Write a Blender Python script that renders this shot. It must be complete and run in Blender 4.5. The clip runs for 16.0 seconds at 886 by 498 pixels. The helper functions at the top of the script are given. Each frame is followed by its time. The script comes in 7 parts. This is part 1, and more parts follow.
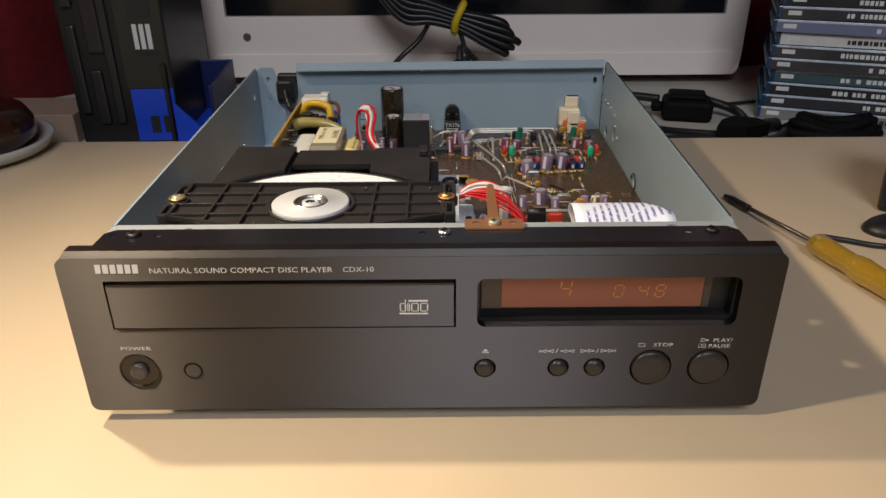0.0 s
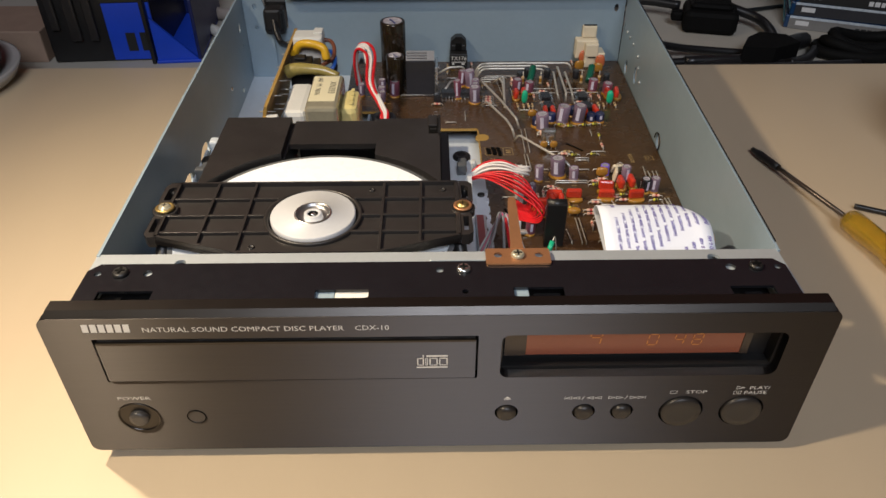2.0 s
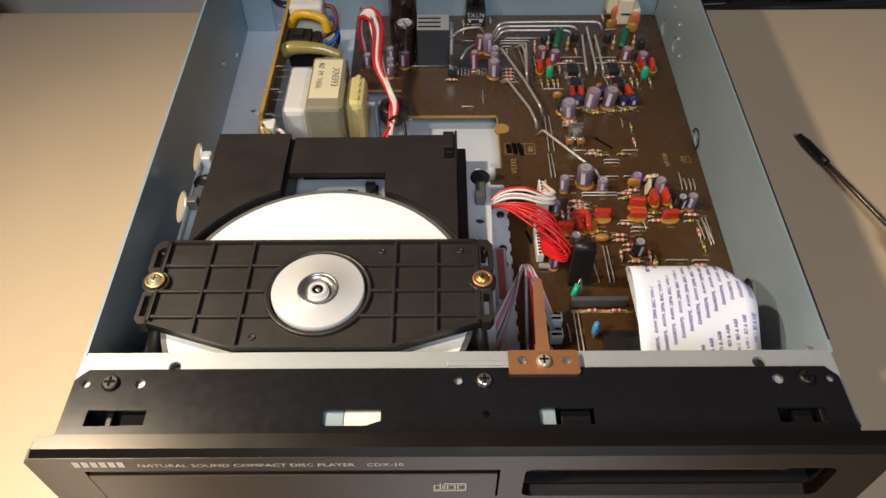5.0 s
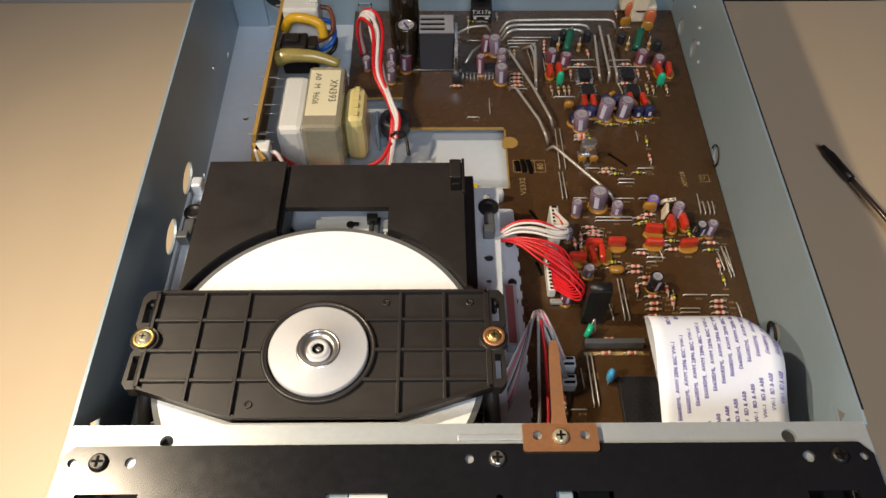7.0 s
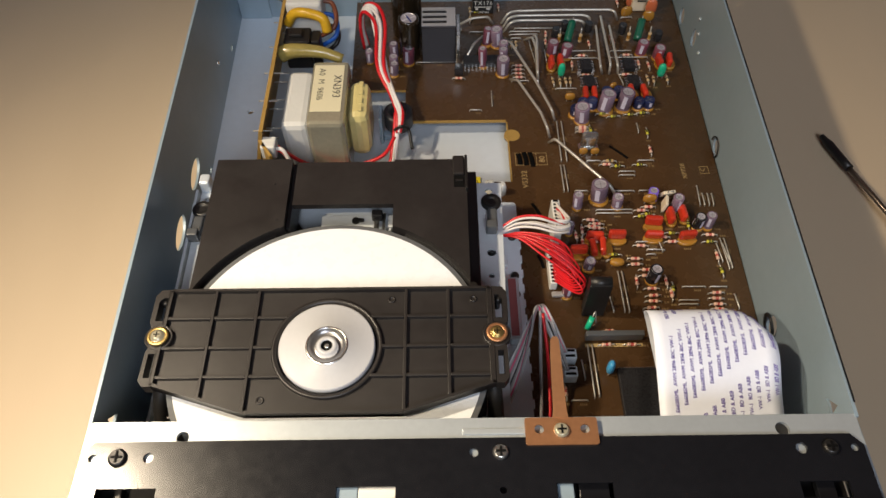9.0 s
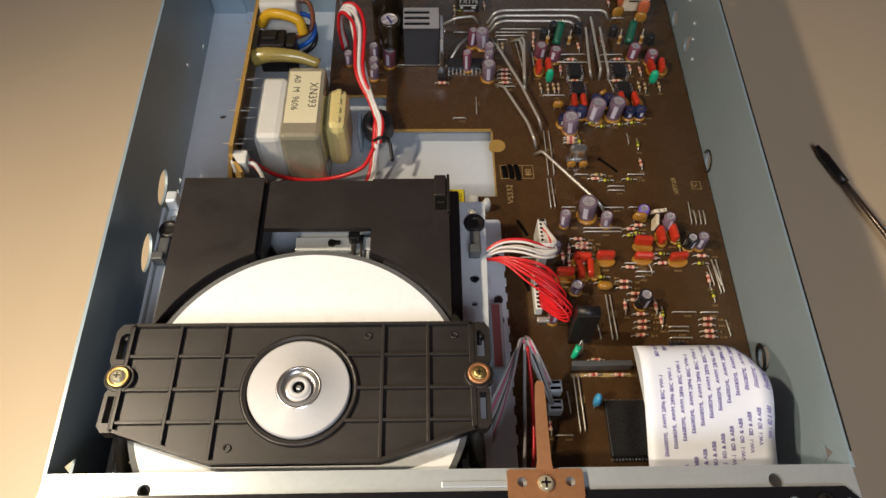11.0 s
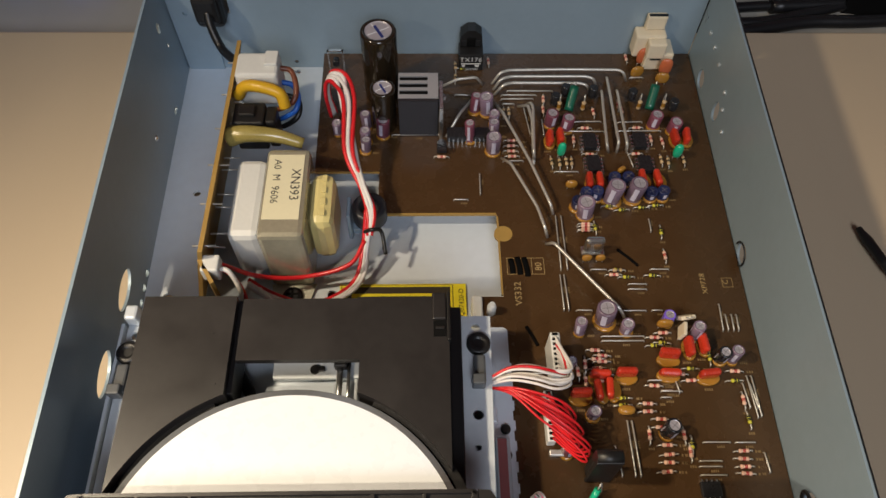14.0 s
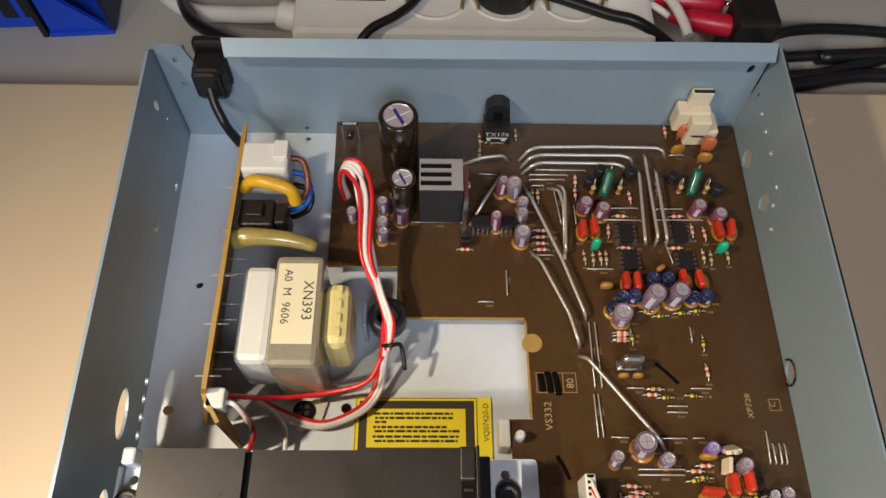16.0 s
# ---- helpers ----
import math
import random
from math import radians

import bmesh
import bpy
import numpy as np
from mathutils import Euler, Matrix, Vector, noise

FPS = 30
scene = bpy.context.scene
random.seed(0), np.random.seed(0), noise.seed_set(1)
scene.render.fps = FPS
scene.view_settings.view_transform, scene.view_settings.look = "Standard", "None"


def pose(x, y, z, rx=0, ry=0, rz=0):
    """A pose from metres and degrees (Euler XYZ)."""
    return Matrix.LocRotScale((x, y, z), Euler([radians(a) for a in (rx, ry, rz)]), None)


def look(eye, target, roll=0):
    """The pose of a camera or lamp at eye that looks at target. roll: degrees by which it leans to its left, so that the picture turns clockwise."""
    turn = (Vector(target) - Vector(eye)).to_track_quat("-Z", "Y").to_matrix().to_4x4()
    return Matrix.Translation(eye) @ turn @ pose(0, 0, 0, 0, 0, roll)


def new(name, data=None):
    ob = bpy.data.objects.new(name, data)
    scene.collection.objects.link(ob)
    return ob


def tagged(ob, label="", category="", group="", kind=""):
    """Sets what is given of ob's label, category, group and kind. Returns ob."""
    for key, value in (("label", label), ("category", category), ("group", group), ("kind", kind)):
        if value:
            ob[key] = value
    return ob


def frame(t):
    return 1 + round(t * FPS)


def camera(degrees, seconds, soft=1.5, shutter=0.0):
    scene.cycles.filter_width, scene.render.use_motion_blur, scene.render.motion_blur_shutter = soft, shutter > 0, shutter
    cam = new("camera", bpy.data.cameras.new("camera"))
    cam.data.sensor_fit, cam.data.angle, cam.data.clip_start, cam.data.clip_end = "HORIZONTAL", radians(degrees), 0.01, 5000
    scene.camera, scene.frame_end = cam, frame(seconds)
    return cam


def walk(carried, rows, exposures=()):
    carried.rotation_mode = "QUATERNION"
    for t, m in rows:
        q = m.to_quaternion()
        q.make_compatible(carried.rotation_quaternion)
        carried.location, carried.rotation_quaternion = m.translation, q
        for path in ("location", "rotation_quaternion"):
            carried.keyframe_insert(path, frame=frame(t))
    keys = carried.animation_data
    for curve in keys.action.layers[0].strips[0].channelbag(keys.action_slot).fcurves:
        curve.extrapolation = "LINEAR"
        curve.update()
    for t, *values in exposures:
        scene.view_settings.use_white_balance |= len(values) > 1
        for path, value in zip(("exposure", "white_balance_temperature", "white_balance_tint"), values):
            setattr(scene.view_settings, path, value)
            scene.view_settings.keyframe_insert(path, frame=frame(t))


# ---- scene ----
cam = camera(62.84, 16.0)
PATH = [
    (0, (0.05987, -0.23682, 0.19495), (0.0658, 1.5574, -0.6887), -0.32),
    (0.5, (0.05623, -0.22586, 0.19948), (0.0629, 1.5348, -0.7493), -0.59),
    (1, (0.05456, -0.20668, 0.20547), (0.0678, 1.5044, -0.83), -0.86),
    (1.5, (0.05381, -0.19195, 0.22308), (0.0658, 1.452, -0.916), -0.59),
    (2, (0.05027, -0.17766, 0.24), (0.0766, 1.4071, -0.9797), 0.06),
    (2.5, (0.0492, -0.16368, 0.24826), (0.0704, 1.3878, -1.0136), -0.21),
    (3, (0.04786, -0.14776, 0.25694), (0.0703, 1.3678, -1.0479), 0.15),
    (3.2, (0.04891, -0.1412, 0.25781), (0.0596, 1.36, -1.0636), -0.30),
    (5.3, (0.04665, -0.08899, 0.28915), (0.0475, 1.1847, -1.2528), -0.22),
    (5.5, (0.0456, -0.0835, 0.29098), (0.0583, 1.1711, -1.2665), 0.33),
    (6, (0.04572, -0.07418, 0.29147), (0.064, 1.1628, -1.28), 0.52),
    (6.5, (0.04403, -0.06569, 0.29348), (0.0574, 1.1569, -1.2893), 0.32),
    (7, (0.0432, -0.05567, 0.29383), (0.0548, 1.147, -1.3042), 0.18),
    (7.5, (0.04515, -0.05585, 0.30123), (0.061, 1.135, -1.3055), 0.79),
    (8, (0.04277, -0.04906, 0.29829), (0.0526, 1.1139, -1.3288), 0.02),
    (8.5, (0.04039, -0.0502, 0.30142), (0.042, 1.0959, -1.3377), -0.03),
    (9, (0.04286, -0.05328, 0.30407), (0.0458, 1.098, -1.3313), -0.56),
    (9.2, (0.0433, -0.0533, 0.30514), (0.0552, 1.0958, -1.3318), -0.17),
    (11.5, (0.04522, -0.01307, 0.30242), (0.0891, 1.0651, -1.3815), 1.60),
    (12, (0.04431, -0.0031, 0.29868), (0.0884, 1.0738, -1.386), 1.75),
    (12.5, (0.04708, -0.00204, 0.29983), (0.0919, 1.0716, -1.387), 1.36),
    (13, (0.04655, 0.00081, 0.30082), (0.09, 1.0702, -1.3887), 1.33),
    (13.5, (0.04538, 0.01644, 0.3038), (0.0931, 1.0756, -1.392), 1.88),
    (14, (0.04606, 0.0402, 0.29843), (0.0913, 1.0935, -1.4011), 1.78),
    (14.5, (0.04587, 0.05861, 0.29898), (0.0866, 1.1108, -1.4014), 1.61),
    (15, (0.0471, 0.07183, 0.30173), (0.0913, 1.1281, -1.396), 1.53),
    (15.5, (0.04152, 0.09143, 0.30547), (0.0796, 1.1265, -1.4054), 1.41),
    (16, (0.03653, 0.10901, 0.30726), (0.0806, 1.0664, -1.4482), 2.75),
]
walk(cam, [(t, look(eye, target, roll)) for t, eye, target, roll in PATH], exposures=[(0.0, -0.10), (3.0, -0.08), (6.5, -0.10), (9.2, -0.18), (13.0, -0.24), (14.6, -0.12), (16.0, 0.21)])

# ---- light ----
world = bpy.data.worlds.new("room_air")
scene.world = world
world.use_nodes = True
world.node_tree.nodes["Background"].inputs[0].default_value = (0.64, 0.60, 0.58, 1)
world.node_tree.nodes["Background"].inputs[1].default_value = 0.05


def area_lamp(name, eye, target, size, watts, color):
    data = bpy.data.lights.new(name, "AREA")
    data.shape, data.size, data.energy, data.color = "DISK", size, watts, color
    ob = new(name, data)
    ob.matrix_world = look(eye, target)
    return ob


# a desk lamp with two heads to the west of the player, and a broad cool fill disk added behind the camera for the
# room's unseen light
for lamp_y, aim, watts, spread in ((-0.115, (0.02, -0.18), 1.20, 108), (0.13, (0.04, -0.04), 1.09, 114)):
    lamp = area_lamp("desk_lamp_light", (-0.262, lamp_y, 0.456), (*aim, 0.0), 0.024, watts, (1.0, 0.825, 0.60))
    lamp.data.spread = radians(spread)
area_lamp("room_fill_light", (0.20, -1.65, 1.75), (0.05, 0.15, 0.0), 1.0, 31.5, (0.84, 0.89, 1.0))


# ---- materials ----
def mat(name, color, rough=0.5, metal=0.0, vary=0.15, scale=60.0, bump=0.0, bump_scale=None, coat=0.0, emit=None, per_object=0.0, stretch=None, spec=None, trans=0.0):
    """A surface with colour variation at two scales, grain in the gloss and fine relief."""
    m = bpy.data.materials.new(name)
    m.use_nodes = True
    nt = m.node_tree
    b = nt.nodes["Principled BSDF"]
    co = nt.nodes.new("ShaderNodeTexCoord")
    mp = nt.nodes.new("ShaderNodeMapping")
    if stretch:
        mp.inputs["Scale"].default_value = stretch
    nt.links.new(co.outputs["Object"], mp.inputs["Vector"])
    n1 = nt.nodes.new("ShaderNodeTexNoise")
    n1.inputs["Scale"].default_value, n1.inputs["Detail"].default_value = scale, 4
    n2 = nt.nodes.new("ShaderNodeTexNoise")
    n2.inputs["Scale"].default_value, n2.inputs["Detail"].default_value = scale * 9, 3
    for n in (n1, n2):
        nt.links.new(mp.outputs[0], n.inputs["Vector"])
    mix = nt.nodes.new("ShaderNodeMath")
    mix.operation = "MULTIPLY_ADD"
    mix.inputs[1].default_value = 0.6
    half = nt.nodes.new("ShaderNodeMath")
    half.operation = "MULTIPLY"
    half.inputs[1].default_value = 0.4
    nt.links.new(n2.outputs[0], half.inputs[0])
    nt.links.new(n1.outputs[0], mix.inputs[0])
    nt.links.new(half.outputs[0], mix.inputs[2])
    ramp = nt.nodes.new("ShaderNodeMapRange")
    ramp.inputs[1].default_value, ramp.inputs[2].default_value = 0.25, 0.75
    ramp.inputs[3].default_value, ramp.inputs[4].default_value = 1 - vary, 1 + vary
    nt.links.new(mix.outputs[0], ramp.inputs[0])
    value = ramp.outputs[0]
    if per_object:
        info = nt.nodes.new("ShaderNodeObjectInfo")
        r2 = nt.nodes.new("ShaderNodeMapRange")
        r2.inputs[3].default_value, r2.inputs[4].default_value = 1 - per_object, 1 + per_object
        nt.links.new(info.outputs["Random"], r2.inputs[0])
        mul = nt.nodes.new("ShaderNodeMath")
        mul.operation = "MULTIPLY"
        nt.links.new(value, mul.inputs[0])
        nt.links.new(r2.outputs[0], mul.inputs[1])
        value = mul.outputs[0]
    tint = nt.nodes.new("ShaderNodeVectorMath")
    tint.operation = "SCALE"
    tint.inputs[0].default_value = color
    nt.links.new(value, tint.inputs["Scale"])
    nt.links.new(tint.outputs[0], b.inputs["Base Color"])
    rr = nt.nodes.new("ShaderNodeMapRange")
    rr.inputs[3].default_value, rr.inputs[4].default_value = max(0.02, rough * 0.8), min(1, rough * 1.2)
    nt.links.new(n2.outputs[0], rr.inputs[0])
    nt.links.new(rr.outputs[0], b.inputs["Roughness"])
    b.inputs["Metallic"].default_value = metal
    if coat:
        b.inputs["Coat Weight"].default_value, b.inputs["Coat Roughness"].default_value = coat, 0.08
    if spec is not None:
        b.inputs["Specular IOR Level"].default_value = spec
    if trans:
        b.inputs["Transmission Weight"].default_value = trans
    if emit:
        b.inputs["Emission Color"].default_value, b.inputs["Emission Strength"].default_value = (*emit[:3], 1), emit[3]
    if bump:
        bp = nt.nodes.new("ShaderNodeBump")
        bp.inputs["Strength"].default_value, bp.inputs["Distance"].default_value = 1.0, bump
        n3 = nt.nodes.new("ShaderNodeTexNoise")
        n3.inputs["Scale"].default_value, n3.inputs["Detail"].default_value = bump_scale or scale * 6, 5
        nt.links.new(mp.outputs[0], n3.inputs["Vector"])
        nt.links.new(n3.outputs[0], bp.inputs["Height"])
        nt.links.new(bp.outputs[0], b.inputs["Normal"])
    return m


def brushed(name, color, rough, aniso, metal):
    """Anodised metal brushed from side to side: its highlights spread upwards."""
    m = mat(name, color, rough, metal, 0.05, 30, 0.00001, 40, stretch=(1, 40, 40))
    nt = m.node_tree
    b = nt.nodes["Principled BSDF"]
    b.inputs["Anisotropic"].default_value = aniso
    tan = nt.nodes.new("ShaderNodeCombineXYZ")
    tan.inputs[2].default_value = 1.0
    nt.links.new(tan.outputs[0], b.inputs["Tangent"])
    return m


def smudged(m, scale, low, high):
    """Finger marks and scuffs: the gloss wanders in soft patches over the grain."""
    nt = m.node_tree
    b = nt.nodes["Principled BSDF"]
    co = nt.nodes.new("ShaderNodeTexCoord")
    n = nt.nodes.new("ShaderNodeTexNoise")
    n.inputs["Scale"].default_value, n.inputs["Detail"].default_value, n.inputs["Distortion"].default_value = scale, 6, 0.4
    r = nt.nodes.new("ShaderNodeMapRange")
    r.inputs[1].default_value, r.inputs[2].default_value = 0.35, 0.68
    r.inputs[3].default_value, r.inputs[4].default_value = low, high
    nt.links.new(co.outputs["Object"], n.inputs["Vector"])
    nt.links.new(n.outputs[0], r.inputs[0])
    nt.links.new(r.outputs[0], b.inputs["Roughness"])
    return m


BUTTON = mat("black_button", (0.018, 0.016, 0.015), 0.38, 0, 0.1, 100)
DESK = mat("beech_laminate", (0.575, 0.457, 0.31), 0.42, 0, 0.05, 3, 0.00003, 900, stretch=(1, 0.25, 1))
EDGE = mat("laminate_edge", (0.35, 0.26, 0.18), 0.5)
GREYTOP = mat("grey_table", (0.435, 0.405, 0.35), 0.6, 0, 0.06, 8, 0.00004, 700)
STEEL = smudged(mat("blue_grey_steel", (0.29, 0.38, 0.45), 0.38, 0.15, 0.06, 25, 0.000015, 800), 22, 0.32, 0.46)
PALE = mat("pale_galvanised_steel", (0.50, 0.55, 0.58), 0.36, 0.45, 0.07, 60, 0.000015, 900)
# a lighter copy of PALE: light missing beside the cover is in its colour
RAILSTEEL = mat("lightened_galvanised_steel", (0.64, 0.69, 0.73), 0.34, 0.2, 0.07, 60, 0.000015, 900)
BRIGHT = mat("bright_metal", (0.72, 0.72, 0.70), 0.25, 0.95, 0.08, 200)
PANEL = brushed("black_brushed_aluminium", (0.106, 0.098, 0.095), 0.47, 1.0, 1.0)
PANELTOP = mat("panel_bevel", (0.050, 0.046, 0.043), 0.30, 0.9, 0.02, 8)
BLACKPAINT = mat("black_satin_paint", (0.0085, 0.0090, 0.0115), 0.23, 0, 0.2, 40, 0.00001, 700, spec=0.45)
BLACK = mat("black_plastic", (0.011, 0.0105, 0.0105), 0.42, 0, 0.15, 80, 0.00002, 1500)
# near-black: shade painted into slots, gaps, wells and bores; also plain black things
DARK = mat("black_and_gap_shade", (0.004, 0.004, 0.004), 0.7, spec=0.12)
LOADER = smudged(mat("black_moulded_plastic", (0.0200, 0.0178, 0.0172), 0.40, 0, 0.35, 35, 0.00002, 2500), 45, 0.35, 0.46)
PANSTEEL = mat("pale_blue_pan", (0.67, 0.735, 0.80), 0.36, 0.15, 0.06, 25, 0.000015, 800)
STROKE = mat("marker_ink", (0.004, 0.004, 0.004), 0.9, spec=0.05)
PRINT = mat("silver_print", (0.62, 0.62, 0.60), 0.5, 0, 0.05)
WHITE = mat("white_plastic", (0.78, 0.76, 0.70), 0.4, 0, 0.05)
DISC = mat("white_printed_disc", (0.83, 0.87, 0.91), 0.28, 0, 0.03, 20)
HUBGREY = mat("grey_hub_plate", (0.50, 0.51, 0.53), 0.42, 0.0, 0.05)
HUBCONE = mat("turned_steel_cone", (0.34, 0.34, 0.35), 0.30, 0.9, 0.2, 300)
BRASS = mat("brass_screw", (0.48, 0.35, 0.13), 0.36, 0.9, 0.1)
COPPER = mat("copper_strip", (0.56, 0.275, 0.135), 0.40, 0.75, 0.1, 80)
ORANGE = mat("orange_filter", (0.22, 0.070, 0.042), 0.25, 0, 0.05, emit=(1.0, 0.25, 0.08, 0.02))
DIGIT = mat("lit_segment", (0.42, 0.16, 0.04), 0.5, emit=(1.0, 0.35, 0.05, 0.12))
# the bin's blue plastic with the shade inside it put into the colour
BINSHADE = mat("shaded_blue_plastic", (0.004, 0.012, 0.085), 0.45, 0, 0.1)
BOARD = mat("brown_phenolic_board", (0.067, 0.0355, 0.0145), 0.27, 0, 0.22, 14, 0.00002, 260)
BOARDEDGE = mat("board_edge", (0.36, 0.22, 0.055), 0.6)
YELLOW = mat("yellow_label", (0.86, 0.72, 0.03), 0.45, 0, 0.05)
INK = mat("black_ink", (0.015, 0.015, 0.015), 0.6)
CREAM = mat("cream_label", (0.72, 0.66, 0.45), 0.5, 0, 0.04)
CORE = mat("varnished_core", (0.40, 0.37, 0.27), 0.22, 0.35, 0.16, 60, coat=0.5)
NYLON = mat("white_nylon", (0.66, 0.66, 0.62), 0.4, 0, 0.06)
TAPE = mat("yellow_tape", (0.66, 0.56, 0.24), 0.35, 0, 0.1, coat=0.3)
WIRE_RED = mat("red_wire", (0.62, 0.016, 0.022), 0.30)
WIRE_WHITE = mat("white_wire", (0.74, 0.70, 0.66), 0.4)
WIRE_GREY = mat("grey_wire", (0.30, 0.29, 0.29), 0.45)
WIRE_BLACK = mat("black_cable", (0.010, 0.010, 0.011), 0.38)
WIRE_BLUE = mat("blue_wire", (0.02, 0.12, 0.5), 0.35)
WIRE_YELLOW = mat("yellow_wire", (0.62, 0.36, 0.02), 0.35)
WIRE_BROWN = mat("brown_wire", (0.16, 0.05, 0.025), 0.35)
TIN = mat("tinned_wire", (0.66, 0.63, 0.57), 0.36, 0.6, 0.1, 300)
RIBBON = mat("white_ribbon", (0.78, 0.82, 0.92), 0.4, 0, 0.03)
PURPLEINK = mat("violet_ink", (0.12, 0.09, 0.35), 0.6)
SHELLWHITE = mat("white_monitor_shell", (0.88, 0.78, 0.71), 0.35, 0, 0.03, 10)
SCREEN = mat("dark_screen", (0.006, 0.007, 0.010), 0.15)
REDCLOTH = mat("red_curtain", (0.22, 0.008, 0.012), 0.9, 0, 0.4, 9, 0.002, 40)
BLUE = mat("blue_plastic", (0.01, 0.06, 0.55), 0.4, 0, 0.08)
CASEBLUE = mat("blue_case", (0.010, 0.045, 0.12), 0.25, 0, 0.1, coat=0.3)
OLIVE = mat("dark_olive_panel", (0.024, 0.022, 0.013), 0.6)
WALLPAINT = mat("plain_wall", (0.30, 0.24, 0.22), 0.8, 0, 0.05, 2)
AMBER = mat("amber_acetate", (0.66, 0.42, 0.045), 0.10, 0, 0.15, 30, coat=0.8, trans=0.65)


# ---- mesh tools ----
def B():
    return bmesh.new()


def box(bm, x0, x1, y0, y1, z0, z1, mi=0, bevel=0.0, m=None):
    r = bmesh.ops.create_cube(bm, size=1.0)
    vs = r["verts"]
    for v in vs:
        v.co = Vector(((x0 + x1) / 2 + v.co.x * (x1 - x0), (y0 + y1) / 2 + v.co.y * (y1 - y0), (z0 + z1) / 2 + v.co.z * (z1 - z0)))
    fs = {f for v in vs for f in v.link_faces}
    for f in fs:
        f.material_index = mi
    if bevel:
        es = {e for v in vs for e in v.link_edges}
        out = bmesh.ops.bevel(bm, geom=list(es), offset=bevel, segments=2, affect="EDGES", profile=0.5, clamp_overlap=True)
        vs = list({v for f in out["faces"] for v in f.verts} | {v for v in vs if v.is_valid})
        for f in out["faces"]:
            f.material_index = mi
    if m is not None:
        bmesh.ops.transform(bm, matrix=m, verts=vs)
    return vs


def lathe(bm, c, profile, seg=32, axis="z"):
    """Turns (radius, height, material) steps round an axis through c."""
    rings = []
    for r, h, mi in profile:
        ring = []
        for i in range(seg):
            a = 2 * math.pi * i / seg
            u, v = r * math.cos(a), r * math.sin(a)
            p = {"z": (u, v, h), "y": (u, h, v), "x": (h, u, v)}[axis]
            ring.append(bm.verts.new(Vector(c) + Vector(p)))
        rings.append(ring)
    for k in range(len(rings) - 1):
        for i in range(seg):
            j = (i + 1) % seg
            f = bm.faces.new((rings[k][i], rings[k][j], rings[k + 1][j], rings[k + 1][i]))
            f.material_index, f.smooth = profile[k + 1][2], True
    f = bm.faces.new(rings[-1])
    f.material_index = profile[-1][2]
    f = bm.faces.new(list(reversed(rings[0])))
    f.material_index = profile[0][2]


def smooth_line(pts, steps=8):
    p = [Vector(q) for q in pts]
    p = [2 * p[0] - p[1]] + p + [2 * p[-1] - p[-2]]
    out = []
    for i in range(1, len(p) - 2):
        for s in range(steps):
            t = s / steps
            a, b, c, d = p[i - 1:i + 3]
            out.append(0.5 * ((2 * b) + (c - a) * t + (2 * a - 5 * b + 4 * c - d) * t * t + (3 * b - a - 3 * c + d) * t ** 3))
    out.append(p[-2])
    return out


def tube(bm, pts, r, seg=8, mi=0, steps=8, taper=None):
    line = smooth_line(pts, steps) if steps > 1 else [Vector(q) for q in pts]
    up = Vector((0.13, 0.27, 0.95)).normalized()
    rings = []
    for k, p in enumerate(line):
        d = (line[min(k + 1, len(line) - 1)] - line[max(k - 1, 0)]).normalized()
        side = d.cross(up)
        if side.length < 1e-3:
            side = d.cross(Vector((1, 0, 0)))
        side.normalize()
        top = side.cross(d)
        rad = r if taper is None else r * (1 + (taper - 1) * k / (len(line) - 1))
        rings.append([bm.verts.new(p + rad * (math.cos(a) * side + math.sin(a) * top)) for a in [2 * math.pi * i / seg for i in range(seg)]])
    for k in range(len(rings) - 1):
        for i in range(seg):
            j = (i + 1) % seg
            f = bm.faces.new((rings[k][i], rings[k][j], rings[k + 1][j], rings[k + 1][i]))
            f.material_index, f.smooth = mi, True
    for ring in (list(reversed(rings[0])), rings[-1]):
        bm.faces.new(ring).material_index = mi


def ring_pts(cx, cy, rx, ry=None, n=20):
    ry = ry or rx
    return [(cx + rx * math.cos(2 * math.pi * i / n), cy + ry * math.sin(2 * math.pi * i / n)) for i in range(n)]


def rect_pts(x0, x1, y0, y1, r=0.0, n=4):
    if not r:
        return [(x0, y0), (x1, y0), (x1, y1), (x0, y1)]
    out = []
    for cx, cy, a0 in ((x1 - r, y0 + r, -90), (x1 - r, y1 - r, 0), (x0 + r, y1 - r, 90), (x0 + r, y0 + r, 180)):
        out += [(cx + r * math.cos(radians(a0 + 90 * i / n)), cy + r * math.sin(radians(a0 + 90 * i / n))) for i in range(n + 1)]
    return out


def plate(bm, outer, holes, place, thick, mi=0, rim=None):
    """A sheet with holes: outlines in its own plane, place(u, v, w) puts them in the world, w runs from 0 to thick."""
    tmp = bmesh.new()
    for loop in [outer, *holes]:
        vs = [tmp.verts.new((u, v, 0)) for u, v in loop]
        for i in range(len(vs)):
            tmp.edges.new((vs[i], vs[(i + 1) % len(vs)]))
    bmesh.ops.triangle_fill(tmp, edges=tmp.edges[:], use_beauty=True, use_dissolve=False, normal=(0, 0, 1))
    for w in (0, thick):
        made = {v: bm.verts.new(place(v.co.x, v.co.y, w)) for v in tmp.verts}
        for f in tmp.faces:
            g = bm.faces.new([made[v] for v in (f.verts if w else reversed(f.verts))])
            g.material_index = mi
        if w == 0:
            low = made
        else:
            for e in tmp.edges:
                if len(e.link_faces) == 1:
                    a, b = e.verts
                    g = bm.faces.new((low[a], low[b], made[b], made[a]))
                    g.material_index = mi if rim is None else rim
    tmp.free()


def flat(x, y, w):
    return (x, y, w)


